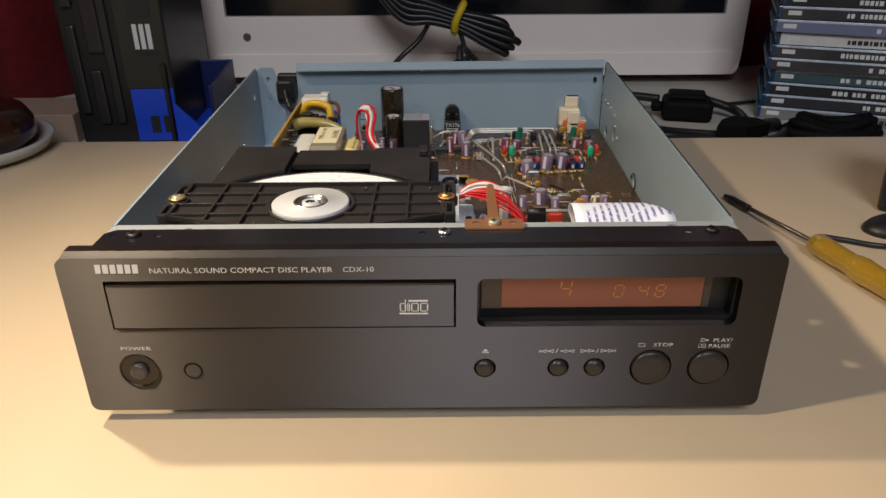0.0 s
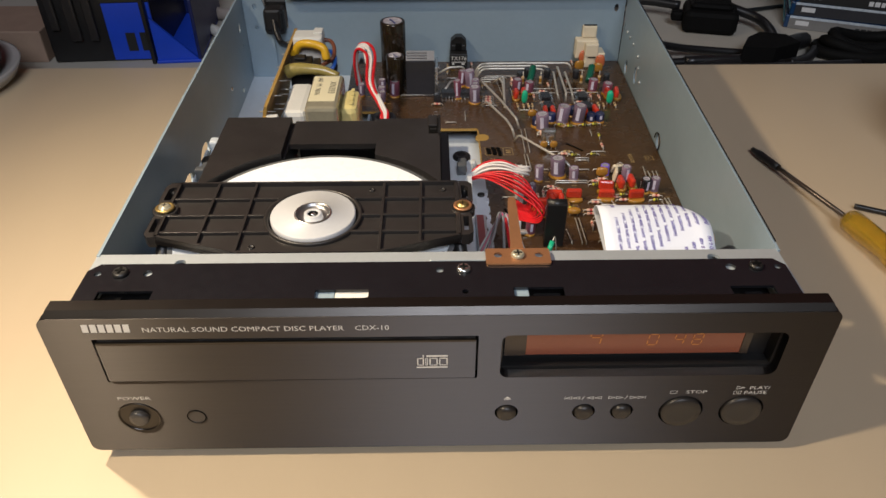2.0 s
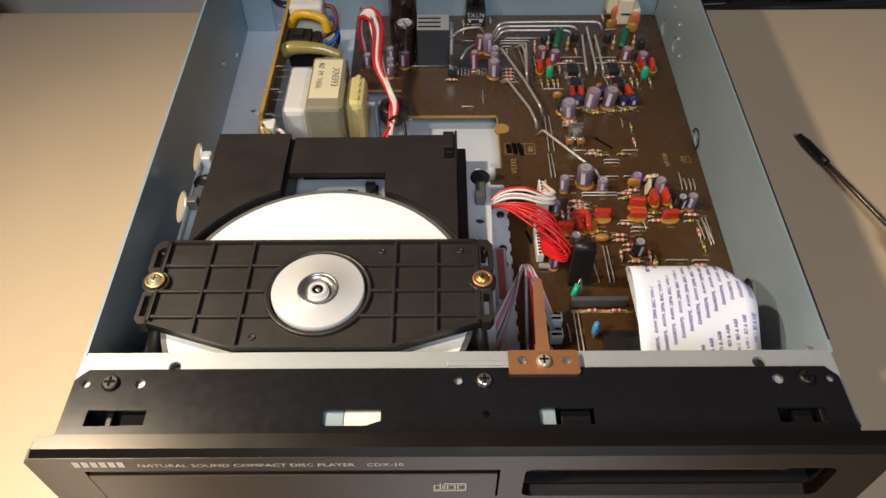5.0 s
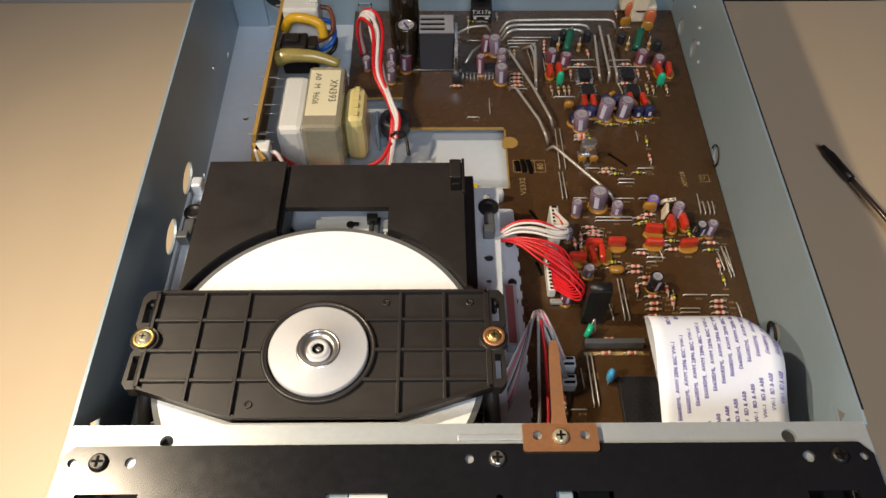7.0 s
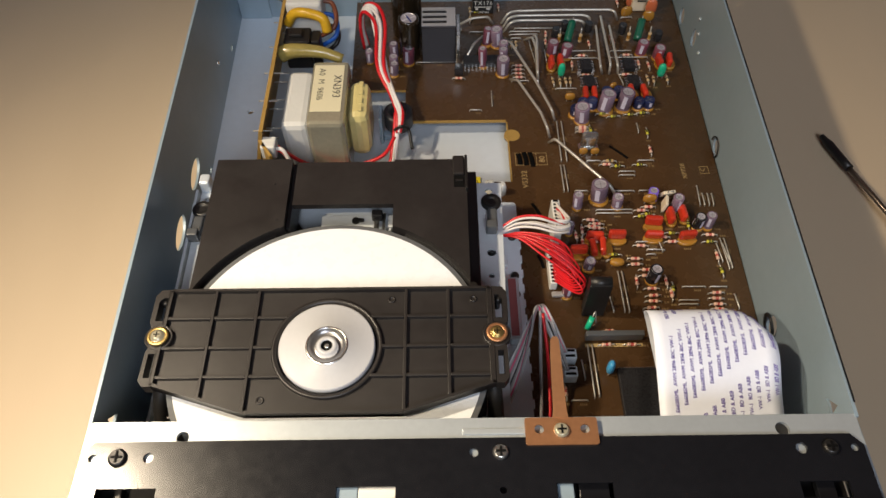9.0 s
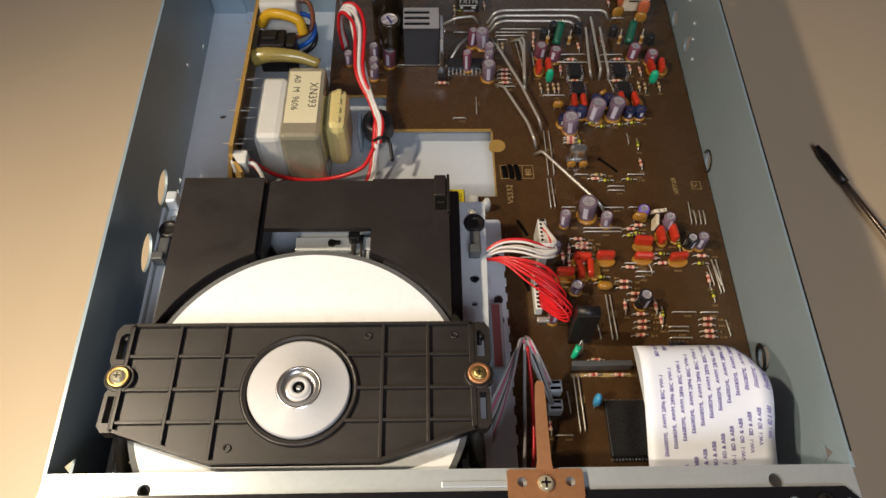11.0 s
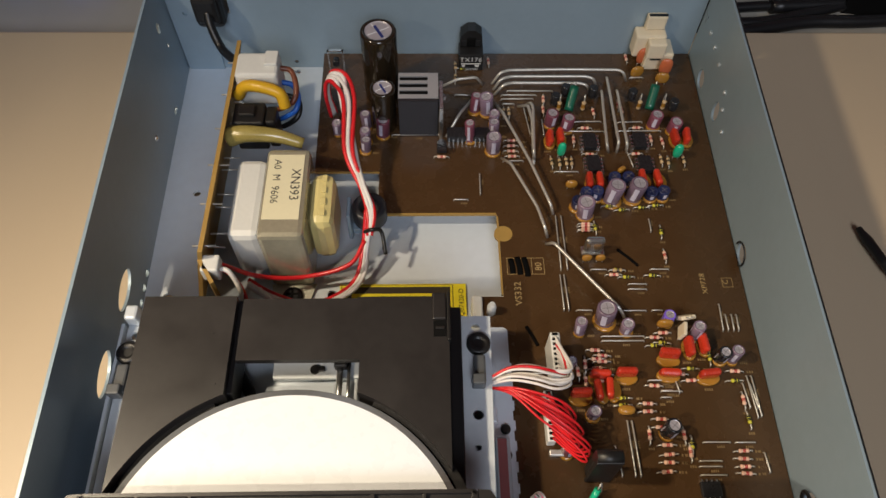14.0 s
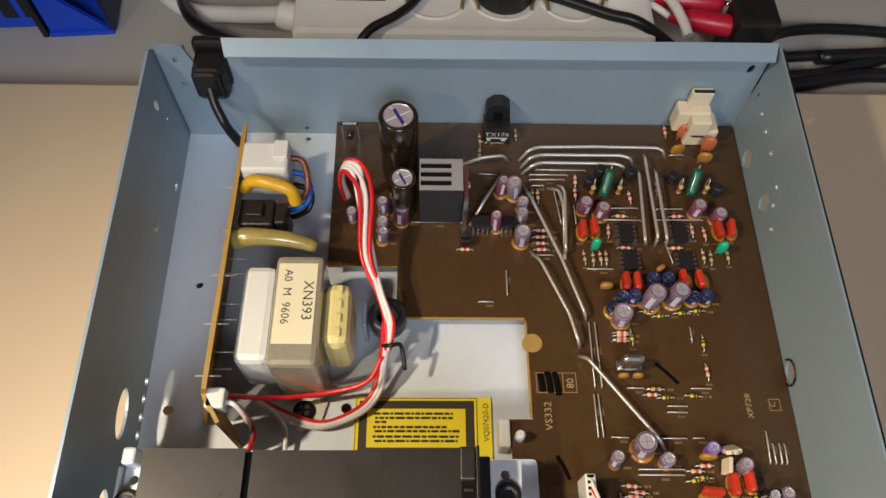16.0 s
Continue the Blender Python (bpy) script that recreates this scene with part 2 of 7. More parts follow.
def mesh_of(bm, name, mats, recalc=True):
    if recalc:
        bmesh.ops.recalc_face_normals(bm, faces=bm.faces[:])
    me = bpy.data.meshes.new(name)
    bm.to_mesh(me)
    bm.free()
    for m in mats if isinstance(mats, (list, tuple)) else [mats]:
        me.materials.append(m)
    return me


def thing(name, x, y, z, label, category, group="", kind=""):
    ob = new(name)
    ob.empty_display_size = 0.01
    ob.matrix_world = pose(x, y, z)
    return tagged(ob, label, category, group, kind)


def part(name, bm, mats, parent=None, label="", m=None):
    """One mesh object in world coordinates, under a thing or under a part."""
    me = bm if isinstance(bm, bpy.types.Mesh) else mesh_of(bm, name, mats)
    ob = new(name, me)
    if parent is not None:
        ob.parent = parent
        if parent.data is None:
            ob.matrix_parent_inverse = Matrix.Translation(-parent.location)
    if m is not None:
        ob.matrix_basis = m
    if label:
        ob["label"] = label
    return ob


def letters(body, size, place, mats, name="lettering", parent=None, align="LEFT", depth=0.0, stretch=1.0, bold=0.0):
    """Words as flat faces: place(u, v) puts a point of the writing into the world."""
    cu = bpy.data.curves.new("words", "FONT")
    cu.body, cu.size, cu.align_x, cu.resolution_u, cu.offset = body, size, align, 2, bold
    tmp = bpy.data.objects.new("words", cu)
    scene.collection.objects.link(tmp)
    dg = bpy.context.evaluated_depsgraph_get()
    me = bpy.data.meshes.new_from_object(tmp.evaluated_get(dg))
    bpy.data.objects.remove(tmp)
    bpy.data.curves.remove(cu)
    for v in me.vertices:
        v.co = place(v.co.x * stretch, v.co.y)
    me.materials.clear()
    me.materials.append(mats)
    return part(name, me, mats, parent)


# ---- the room and the desk ----
def slab(name, x0, x1, y0, y1, z0, z1, m, label, category, bevel=0.0):
    bm = B()
    box(bm, x0, x1, y0, y1, z0, z1, 0, bevel)
    ob = part(name, bm, m)
    return tagged(ob, label, category, "", "structure")


slab("floor", -2.4, 2.4, -2.4, 2.0, -0.78, -0.74, WALLPAINT, "plain dim floor under the desk", "floor")
slab("ceiling", -2.4, 2.4, -2.4, 2.0, 2.4, 2.45, WALLPAINT, "plain ceiling of the dim room", "ceiling")
slab("wall_south", -2.4, 2.4, -2.45, -2.4, -0.78, 2.4, WALLPAINT, "plain dim room wall", "wall")
slab("wall_north", -2.4, 2.4, 2.0, 2.05, -0.78, 2.4, WALLPAINT, "plain dim room wall behind the monitor", "wall")
slab("wall_west", -2.45, -2.4, -2.45, 2.05, -0.78, 2.4, WALLPAINT, "plain dim room wall", "wall")
slab("wall_east", 2.4, 2.45, -2.45, 2.05, -0.78, 2.4, WALLPAINT, "plain dim room wall", "wall")

desk = thing("desk", 0.05, 0.0, -0.74, "pale beech laminate desk top with bare surface", "desk")
bm = B()
box(bm, -1.1, 1.1, -0.62, 0.3775, -0.028, 0.0, 0, 0.0015)
part("desk_top", bm, DESK, desk)
for lx in (-1.02, 1.02):
    for ly in (-0.56, 0.31):
        bm = B()
        box(bm, lx - 0.025, lx + 0.025, ly - 0.025, ly + 0.025, -0.74, -0.0285, 0, 0.002)
        part("leg", bm, EDGE, desk)
rear = thing("rear_table", 0.05, 0.8, -0.74, "grey table top standing lower behind the desk", "table")
bm = B()
box(bm, -1.1, 1.1, 0.3795, 1.35, -0.048, -0.020, 0, 0.001)
part("table_top", bm, GREYTOP, rear)
for lx in (-1.02, 1.02):
    for ly in (0.45, 1.28):
        bm = B()
        box(bm, lx - 0.025, lx + 0.025, ly - 0.025, ly + 0.025, -0.74, -0.0485, 0, 0.002)
        part("leg", bm, EDGE, rear)


# ---- the player's case ----
player = thing("cd_player", 0.053, 0.17, 0.0, "opened disc player with black front and blue-grey steel case", "cd player")


def wall_x(y, side):
    t = (y - 0.04) / 0.3
    return -0.0760 - 0.0078 * t if side < 0 else 0.1818 + 0.0084 * t


YB, ZF, ZB, ZT = 0.338, 0.0095, 0.0205, 0.072
bm = B()
outer = [(wall_x(0.012, -1), 0.012), (wall_x(0.012, 1), 0.012), (wall_x(YB, 1), YB), (wall_x(YB, -1), YB)]
holes = [ring_pts(-0.070, 0.1945, 0.0022, n=12), ring_pts(0.0035, 0.1955, 0.0022, n=12), ring_pts(-0.066, 0.252, 0.0018, n=12), ring_pts(-0.024, 0.3345, 0.0014, n=10)]
plate(bm, outer, holes, lambda u, v, w: (u, v, 0.008 + w), 0.0015)
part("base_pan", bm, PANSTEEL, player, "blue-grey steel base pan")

bm = B()
hl = [ring_pts(0.1872, 0.0302, 0.0100, 0.0050, 24), ring_pts(0.149, 0.0325, 0.0098, 0.0050, 24), ring_pts(0.2685, 0.0315, 0.0016, n=10), ring_pts(0.318, 0.054, 0.0020, 0.0032, 12), ring_pts(0.322, 0.040, 0.0013, n=10), ring_pts(0.3, 0.016, 0.003, 0.0016, 12),
      [(0.045, 0.054), (0.0515, 0.0535), (0.0465, 0.060)]]
hl += [ring_pts(0.206 - 0.0076 * i, 0.0117, 0.0021, 0.0016, 12) for i in range(4)]
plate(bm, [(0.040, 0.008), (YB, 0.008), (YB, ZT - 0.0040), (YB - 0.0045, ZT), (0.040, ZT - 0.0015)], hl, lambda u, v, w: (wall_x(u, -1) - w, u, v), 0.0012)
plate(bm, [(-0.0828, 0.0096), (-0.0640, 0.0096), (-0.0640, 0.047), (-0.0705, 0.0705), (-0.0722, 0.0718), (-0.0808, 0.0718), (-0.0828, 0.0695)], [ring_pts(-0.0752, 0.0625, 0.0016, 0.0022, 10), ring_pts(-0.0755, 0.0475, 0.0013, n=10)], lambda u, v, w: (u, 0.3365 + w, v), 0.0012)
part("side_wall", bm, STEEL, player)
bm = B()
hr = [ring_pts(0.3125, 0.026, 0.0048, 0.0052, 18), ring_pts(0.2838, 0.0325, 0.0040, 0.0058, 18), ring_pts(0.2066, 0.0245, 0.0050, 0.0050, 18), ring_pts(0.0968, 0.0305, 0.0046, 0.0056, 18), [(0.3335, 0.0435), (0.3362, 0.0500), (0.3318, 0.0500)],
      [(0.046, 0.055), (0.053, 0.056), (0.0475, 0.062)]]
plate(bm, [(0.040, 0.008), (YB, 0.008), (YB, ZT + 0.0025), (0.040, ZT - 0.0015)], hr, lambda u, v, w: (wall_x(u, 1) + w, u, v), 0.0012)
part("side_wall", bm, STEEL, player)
# thin black strip painted as the shade line along the east wall's top
bm = B()
plate(bm, [(wall_x(0.045, 1) + 0.0008, 0.045), (wall_x(0.045, 1) + 0.00125, 0.045), (wall_x(YB, 1) + 0.00125, YB - 0.002), (wall_x(YB, 1) + 0.0008, YB - 0.002)], [], lambda u, v, w: (u, v, ZT - 0.0013 + 0.004 * (v - 0.045) / (YB - 0.045) + w), 0.0005)
part("wall_edge", bm, BLACKPAINT, player)
for y, z in ((0.3220, 0.0482), (0.3118, 0.0482), (0.3000, 0.0480), (0.2832, 0.0462), (0.2778, 0.0402), (0.2692, 0.0340)):
    bm = B()
    lathe(bm, (wall_x(y, 1) - 0.0001, y, z), [(0.0013, 0.0004, 0), (0.0012, -0.0005, 0), (0.0006, -0.0010, 0)], 10, "x")
    part("dimple", bm, PALE, player)
bm = B()
lathe(bm, (wall_x(0.2685, -1) + 0.0001, 0.2685, 0.0315), [(0.0016, -0.0006, 0), (0.0014, 0.0005, 0), (0.0006, 0.0009, 0)], 12, "x")
part("rivet", bm, BRIGHT, player)

bm = B()
hb = [ring_pts(-0.0245, 0.0135, 0.0012, n=8), ring_pts(0.1832, 0.0600, 0.0016, 0.0030, 10), ring_pts(0.176, 0.027, 0.0012, n=8), ring_pts(0.046, 0.0690, 0.0011, n=8)]
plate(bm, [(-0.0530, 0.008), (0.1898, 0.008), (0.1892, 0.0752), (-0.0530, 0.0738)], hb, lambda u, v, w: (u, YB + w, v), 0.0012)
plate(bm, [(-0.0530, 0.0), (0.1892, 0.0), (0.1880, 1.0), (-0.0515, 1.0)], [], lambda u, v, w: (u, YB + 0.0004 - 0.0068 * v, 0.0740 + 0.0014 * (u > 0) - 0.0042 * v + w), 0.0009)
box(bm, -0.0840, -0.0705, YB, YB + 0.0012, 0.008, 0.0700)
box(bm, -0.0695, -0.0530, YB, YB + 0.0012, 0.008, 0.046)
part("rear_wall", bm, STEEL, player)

bm = B()
hf = [ring_pts(-0.0445, 0.0355, 0.0022, n=14), ring_pts(0.1562, 0.0362, 0.0024, n=14)]
plate(bm, [(-0.0768, 0.022), (0.1822, 0.022), (0.1822, 0.0412), (-0.0768, 0.0412)], hf, lambda u, v, w: (u, v, 0.0688 + w), 0.0014)
plate(bm, [(-0.0757, 0.0096), (0.1806, 0.0096), (0.1806, 0.0688), (-0.0757, 0.0688)], [rect_pts(-0.07, 0.066, 0.026, 0.062)], lambda u, v, w: (u, 0.0400 + w, v), 0.0012)
box(bm, -0.0772, -0.0759, 0.012, 0.0412, 0.052, 0.0700)
box(bm, 0.1811, 0.1824, 0.012, 0.0412, 0.052, 0.0700)
box(bm, 0.049, 0.0705, 0.0352, 0.0372, 0.0702, 0.0708, 0, 0.0002)
part("front_rail", bm, PALE, player, "pale galvanised steel front rail")

# black upper strip behind the front
bm = B()
hs = [rect_pts(-0.0685, -0.0492, 0.0128, 0.0184), [(0.0082, 0.0125), (0.0225, 0.0125), (0.0272, 0.0142), (0.0272, 0.0181), (0.0082, 0.0181)],
      rect_pts(0.0786, 0.0966, 0.0126, 0.0185), rect_pts(0.1562, 0.1720, 0.0130, 0.0182),
      ring_pts(-0.0722, 0.0283, 0.0014, n=12), ring_pts(-0.0540, 0.0283, 0.0017, n=12), ring_pts(0.0525, 0.0288, 0.0015, n=12), ring_pts(0.0615, 0.0165, 0.0012, n=10), ring_pts(0.1600, 0.0290, 0.0019, n=12), ring_pts(0.1775, 0.0290, 0.0013, n=12)]
plate(bm, [(-0.0765, 0.0072), (0.1808, 0.0072), (0.1808, 0.030), (0.1772, 0.0338), (-0.0727, 0.0338), (-0.0765, 0.030)], hs, lambda u, v, w: (u, v, 0.0704 + w), 0.0011)
part("upper_strip", bm, BLACKPAINT, player, "black painted strip with slots and screws")
for sx, sy, m, head in ((-0.0638, 0.0283, BLACK, 0.0030), (0.0613, 0.0288, BRIGHT, 0.0026), (0.1695, 0.0291, BLACK, 0.0026)):
    bm = B()
    lathe(bm, (sx, sy, 0.0714), [(head, 0, 0), (head, 0.0008, 0), (head * 0.75, 0.0016, 0)], 18)
    box(bm, sx - head * 0.6, sx + head * 0.6, sy - 0.00035, sy + 0.00035, 0.0729, 0.0733, 1)
    box(bm, sx - 0.00035, sx + 0.00035, sy - head * 0.6, sy + head * 0.6, 0.07295, 0.07335, 1)
    part("screw", bm, [m, DARK], player)
# pieces seen through the slots
for x0, x1, m in ((0.0082, 0.0150, STEEL), (0.0152, 0.0272, WHITE), (0.0790, 0.0842, STEEL), (0.0862, 0.0960, BLACKPAINT), (-0.0635, -0.0615, BLACK), (0.163, 0.1690, BLACKPAINT)):
    bm = B()
    box(bm, x0, x1, 0.0118, 0.0195, 0.064, 0.0700 if m in (WHITE, STEEL) else 0.0678, 0, 0.0003)
    part("slot_tab", bm, m, player)
# black boxes added under three slots so their depths read as shade
for x0, x1 in ((-0.0715, -0.0472), (0.0855, 0.0985), (0.1545, 0.1738)):
    bm = B()
    box(bm, x0, x1, 0.0095, 0.0350, 0.0560, 0.0648, 0, 0.0004)
    box(bm, x0 + 0.0008, x0 + 0.0020, 0.0115, 0.0195, 0.0649, 0.0675, 0, 0.0003)
    part("slot_backing", bm, BLACK, player)
# copper strip bracket
bm = B()
plate(bm, rect_pts(0.0698, 0.0940, 0.0308, 0.0402, 0.001), [ring_pts(0.0745, 0.0362, 0.0016, n=12), ring_pts(0.0898, 0.0362, 0.0016, n=12)], lambda u, v, w: (u, v, 0.0717 + w), 0.0007)
strip_rows = []
for y, z, x0, x1 in ((0.0400, 0.0718, 0.0792, 0.0846), (0.0430, 0.0722, 0.0797, 0.0842), (0.0520, 0.0736, 0.0799, 0.0840), (0.0620, 0.0754, 0.0802, 0.0838), (0.0670, 0.0763, 0.0806, 0.0836), (0.0682, 0.0765, 0.0813, 0.0829)):
    strip_rows.append([bm.verts.new(p) for p in ((x0, y, z), (x1, y, z), (x1, y, z + 0.0007), (x0, y, z + 0.0007))])
for a, b in zip(strip_rows, strip_rows[1:]):
    for i in range(4):
        bm.faces.new((a[i], a[(i + 1) % 4], b[(i + 1) % 4], b[i]))
bm.faces.new(strip_rows[0])
bm.faces.new(strip_rows[-1])
bmesh.ops.remove_doubles(bm, verts=bm.verts[:], dist=0.00005)
part("copper_bracket", bm, COPPER, player, "copper-coloured spring strip screwed to the front rail")
bm = B()
lathe(bm, (0.0818, 0.0356, 0.0723), [(0.0026, 0, 0), (0.0026, 0.0009, 0), (0.0019, 0.0017, 0)], 18)
box(bm, 0.0803, 0.0833, 0.0353, 0.0359, 0.0739, 0.0742, 1)
box(bm, 0.0815, 0.0821, 0.0341, 0.0371, 0.0739, 0.07425, 1)
part("screw", bm, [CORE, DARK], player)
for fx in (-0.06, 0.166):
    for fy in (0.05, 0.30):
        bm = B()
        lathe(bm, (fx, fy, 0), [(0.008, 0.0, 0), (0.009, 0.001, 0), (0.0095, 0.008, 0)], 20)
        part("foot", bm, BLACK, player)

# ---- front panel ----
X0, X1, Z0, Z1 = -0.0822, 0.1882, 0.0062, 0.0752
bm = B()
cut = [rect_pts(-0.0660, 0.0655, 0.0448, 0.0658, 0.0006), rect_pts(0.0735, 0.1728, 0.0448, 0.0658, 0.0032), ring_pts(-0.0596, 0.0256, 0.0079, n=28),
       ring_pts(0.0770, 0.0257, 0.0044, n=22), ring_pts(0.1060, 0.0257, 0.0043, n=22), ring_pts(0.1203, 0.0257, 0.0043, n=22), ring_pts(0.1426, 0.0254, 0.0083, n=30), ring_pts(0.1654, 0.0254, 0.0083, n=30)]
plate(bm, rect_pts(X0, X1, Z0, Z1, 0.0035, 5), cut, lambda u, v, w: (u, w, v), 0.0040)
front = part("front_panel", bm, PANEL, player, "black brushed aluminium front panel")
bm = B()
top = [bm.verts.new(p) for p in ((X0 + 0.0025, 0.0002, Z1 + 0.0001), (X1 - 0.0025, 0.0002, Z1 + 0.0001), (X1 - 0.0035, 0.0022, Z1 + 0.0022), (X0 + 0.0035, 0.0022, Z1 + 0.0022), (X0 + 0.0035, 0.0070, Z1 + 0.0022), (X1 - 0.0035, 0.0070, Z1 + 0.0022), (X1 - 0.0025, 0.0070, Z1 - 0.006), (X0 + 0.0025, 0.0070, Z1 - 0.006))]
for q in ((0, 1, 2, 3), (3, 2, 5, 4), (4, 5, 6, 7)):
    bm.faces.new([top[i] for i in q])
for q in ((0, 3, 4, 7), (1, 2, 5, 6)):
    bm.faces.new([top[i] for i in q])
part("top_bevel", bm, PANELTOP, front, "bevelled upper edge catching light")
bm = B()
plate(bm, rect_pts(X0 + 0.0003, X1 - 0.0003, Z0 + 0.0003, Z1 - 0.0003, 0.0035, 5), [rect_pts(0.070, 0.176, 0.042, 0.069)], lambda u, v, w: (u, 0.0041 + w, v), 0.0030)
part("backing", bm, BLACK, front)
bm = B()
plate(bm, rect_pts(-0.0650, 0.0646, 0.0457, 0.0641, 0.0004), [], lambda u, v, w: (u, -0.0006 + w, v), 0.004)
part("tray_door", bm, PANEL, front)
# dark plate behind the door paints the shade in its gap
bm = B()
box(bm, -0.0659, 0.0654, 0.0034, 0.0039, 0.0449, 0.0657)
part("tray_gap", bm, DARK, front)
bm = B()
box(bm, -0.0648, 0.0644, -0.00065, 0.0002, 0.0636, 0.0645, 0)
part("door_edge", bm, PANELTOP, front)

# display recess
bm = B()
for wx0, wx1, wz0, wz1 in ((0.072, 0.0745, 0.043, 0.068), (0.1720, 0.1745, 0.043, 0.068), (0.0746, 0.1719, 0.0655, 0.068), (0.0746, 0.1719, 0.043, 0.0462)):
    box(bm, wx0, wx1, 0.0042, 0.0105, wz0, wz1)
    part("display_well_side", bm, BLACK, front)
    bm = B()
box(bm, 0.0746, 0.1719, 0.0092, 0.0108, 0.0463, 0.0654)
part("display_back", bm, BLACK, front)
bm = B()
SMOKED = mat("smoked_filter", (0.045, 0.032, 0.024), 0.3)
box(bm, 0.0755, 0.0832, 0.0068, 0.0090, 0.0490, 0.0652)
part("display_mask", bm, SMOKED, front)
bm = B()
box(bm, 0.1612, 0.1640, 0.0068, 0.0090, 0.0490, 0.0652)
part("display_mask", bm, SMOKED, front)
bm = B()
box(bm, 0.0833, 0.1611, 0.0070, 0.0090, 0.0492, 0.0652)
part("display_window", bm, ORANGE, front, "orange filter window of the display")


def segments(cx, cz, w, h, on, y=0.0068):
    bm = B()
    t, k = w * 0.13, 0.12
    segs = {"a": (0, h, 1), "d": (0, 0, 1), "g": (0, h / 2, 1), "f": (0, h / 2, 0), "b": (w, h / 2, 0), "e": (0, 0, 0), "c": (w, 0, 0)}
    for s in on:
        sx, sz, flat_ = segs[s]
        if flat_:
            q = [(sx + t, sz - t / 2), (sx + w - t, sz - t / 2), (sx + w - t, sz + t / 2), (sx + t, sz + t / 2)]
        else:
            q = [(sx - t / 2, sz + t), (sx + t / 2, sz + t), (sx + t / 2, sz + h / 2 - t), (sx - t / 2, sz + h / 2 - t)]
        bm.faces.new([bm.verts.new((cx + u + k * v, y, cz + v)) for u, v in q])
    part("digit", bm, DIGIT, front)


segments(0.1055, 0.0540, 0.0040, 0.0072, "fgbc")
segments(0.1265, 0.0537, 0.0034, 0.0052, "abcdef")
segments(0.1360, 0.0537, 0.0034, 0.0052, "fgbc")
segments(0.1425, 0.0537, 0.0034, 0.0052, "abcdefg")

# buttons
bm = B()
lathe(bm, (-0.0596, 0.0, 0.0256), [(0.0079, 0.0002, 0), (0.0070, 0.0030, 0), (0.0040, 0.0039, 0)], 28, "y")
part("power_well", bm, DARK, front)
bm = B()
lathe(bm, (-0.0596, 0.0, 0.0256), [(0.0079, 0.0001, 0), (0.0078, -0.0004, 0), (0.0072, -0.0002, 0), (0.0072, 0.0008, 0)], 28, "y")
part("well_rim", bm, PANELTOP, front)
bm = B()
lathe(bm, (-0.0596, 0.0, 0.0256), [(0.0036, 0.0036, 0), (0.0036, -0.0010, 0), (0.0033, -0.0016, 0), (0.0020, -0.0019, 0)], 20, "y")
part("power_button", bm, mat("grey_black_knob", (0.045, 0.042, 0.040), 0.34, 0, 0.1, 100), front)
bm = B()
lathe(bm, (-0.0385, 0.0, 0.0256), [(0.0036, -0.00002, 0), (0.0036, -0.00030, 0), (0.0032, -0.0003, 0), (0.0032, -0.0001, 1)], 24, "y")
part("sensor_window", bm, [DARK, PANEL], front)
for bx, bz, br, dome in ((0.0770, 0.0257, 0.0044, 1), (0.1060, 0.0257, 0.0043, 1), (0.1203, 0.0257, 0.0043, 1), (0.1426, 0.0254, 0.0083, 0), (0.1654, 0.0254, 0.0083, 0)):
    bm = B()
    lathe(bm, (bx, 0.0, bz), [(br - 0.0007, 0.0036, 0), (br - 0.0007, -0.0006, 0), (br - 0.0012, -0.0013, 0), ((br - 0.0012) * 0.6, -0.0015 - 0.0004 * dome, 0)], 28, "y")
    part("button", bm, BUTTON, front)


def on_front(x, z, y=-0.00015):
    return lambda u, v: Vector((x + u, y, z + v))


letters("NATURAL SOUND COMPACT DISC PLAYER", 0.0031, on_front(-0.0478, 0.0692), PRINT, "lettering", front, stretch=1.12)
letters("CDX-10", 0.0031, on_front(0.0235, 0.0692), PRINT, "lettering", front, stretch=1.08)
letters("POWER", 0.0024, on_front(-0.0652, 0.0353), PRINT, "lettering", front, stretch=1.45)
letters("STOP", 0.0024, on_front(0.1425, 0.0353), PRINT, "lettering", front, stretch=1.35)
letters("PLAY/", 0.0024, on_front(0.1655, 0.0372), PRINT, "lettering", front, stretch=1.25)
letters("PAUSE", 0.0024, on_front(0.1640, 0.0346), PRINT, "lettering", front, stretch=1.25)


def front_marks(name, quads, y=-0.00015):
    bm = B()
    for q in quads:
        bm.faces.new([bm.verts.new((u, y, v)) for u, v in q])
    part(name, bm, PRINT, front)


def bar(x0, x1, z0, z1):
    return [(x0, z0), (x1, z0), (x1, z1), (x0, z1)]


def outline_box(x0, x1, z0, z1, t=0.0002):
    return [bar(x0, x1, z0, z0 + t), bar(x0, x1, z1 - t, z1), bar(x0, x0 + t, z0, z1), bar(x1 - t, x1, z0, z1)]


def wedge(x, z, w, h, t=0.00022, d=1):
    """An outlined pointer that points along d."""
    return [[(x, z - h), (x + d * t, z - h), (x + d * t, z + h), (x, z + h)], [(x, z + h), (x, z + h - 1.3 * t), (x + d * w, z - 0.6 * t), (x + d * w, z + 0.6 * t)], [(x, z - h), (x, z - h + 1.3 * t), (x + d * w, z + 0.6 * t), (x + d * w, z - 0.6 * t)]]


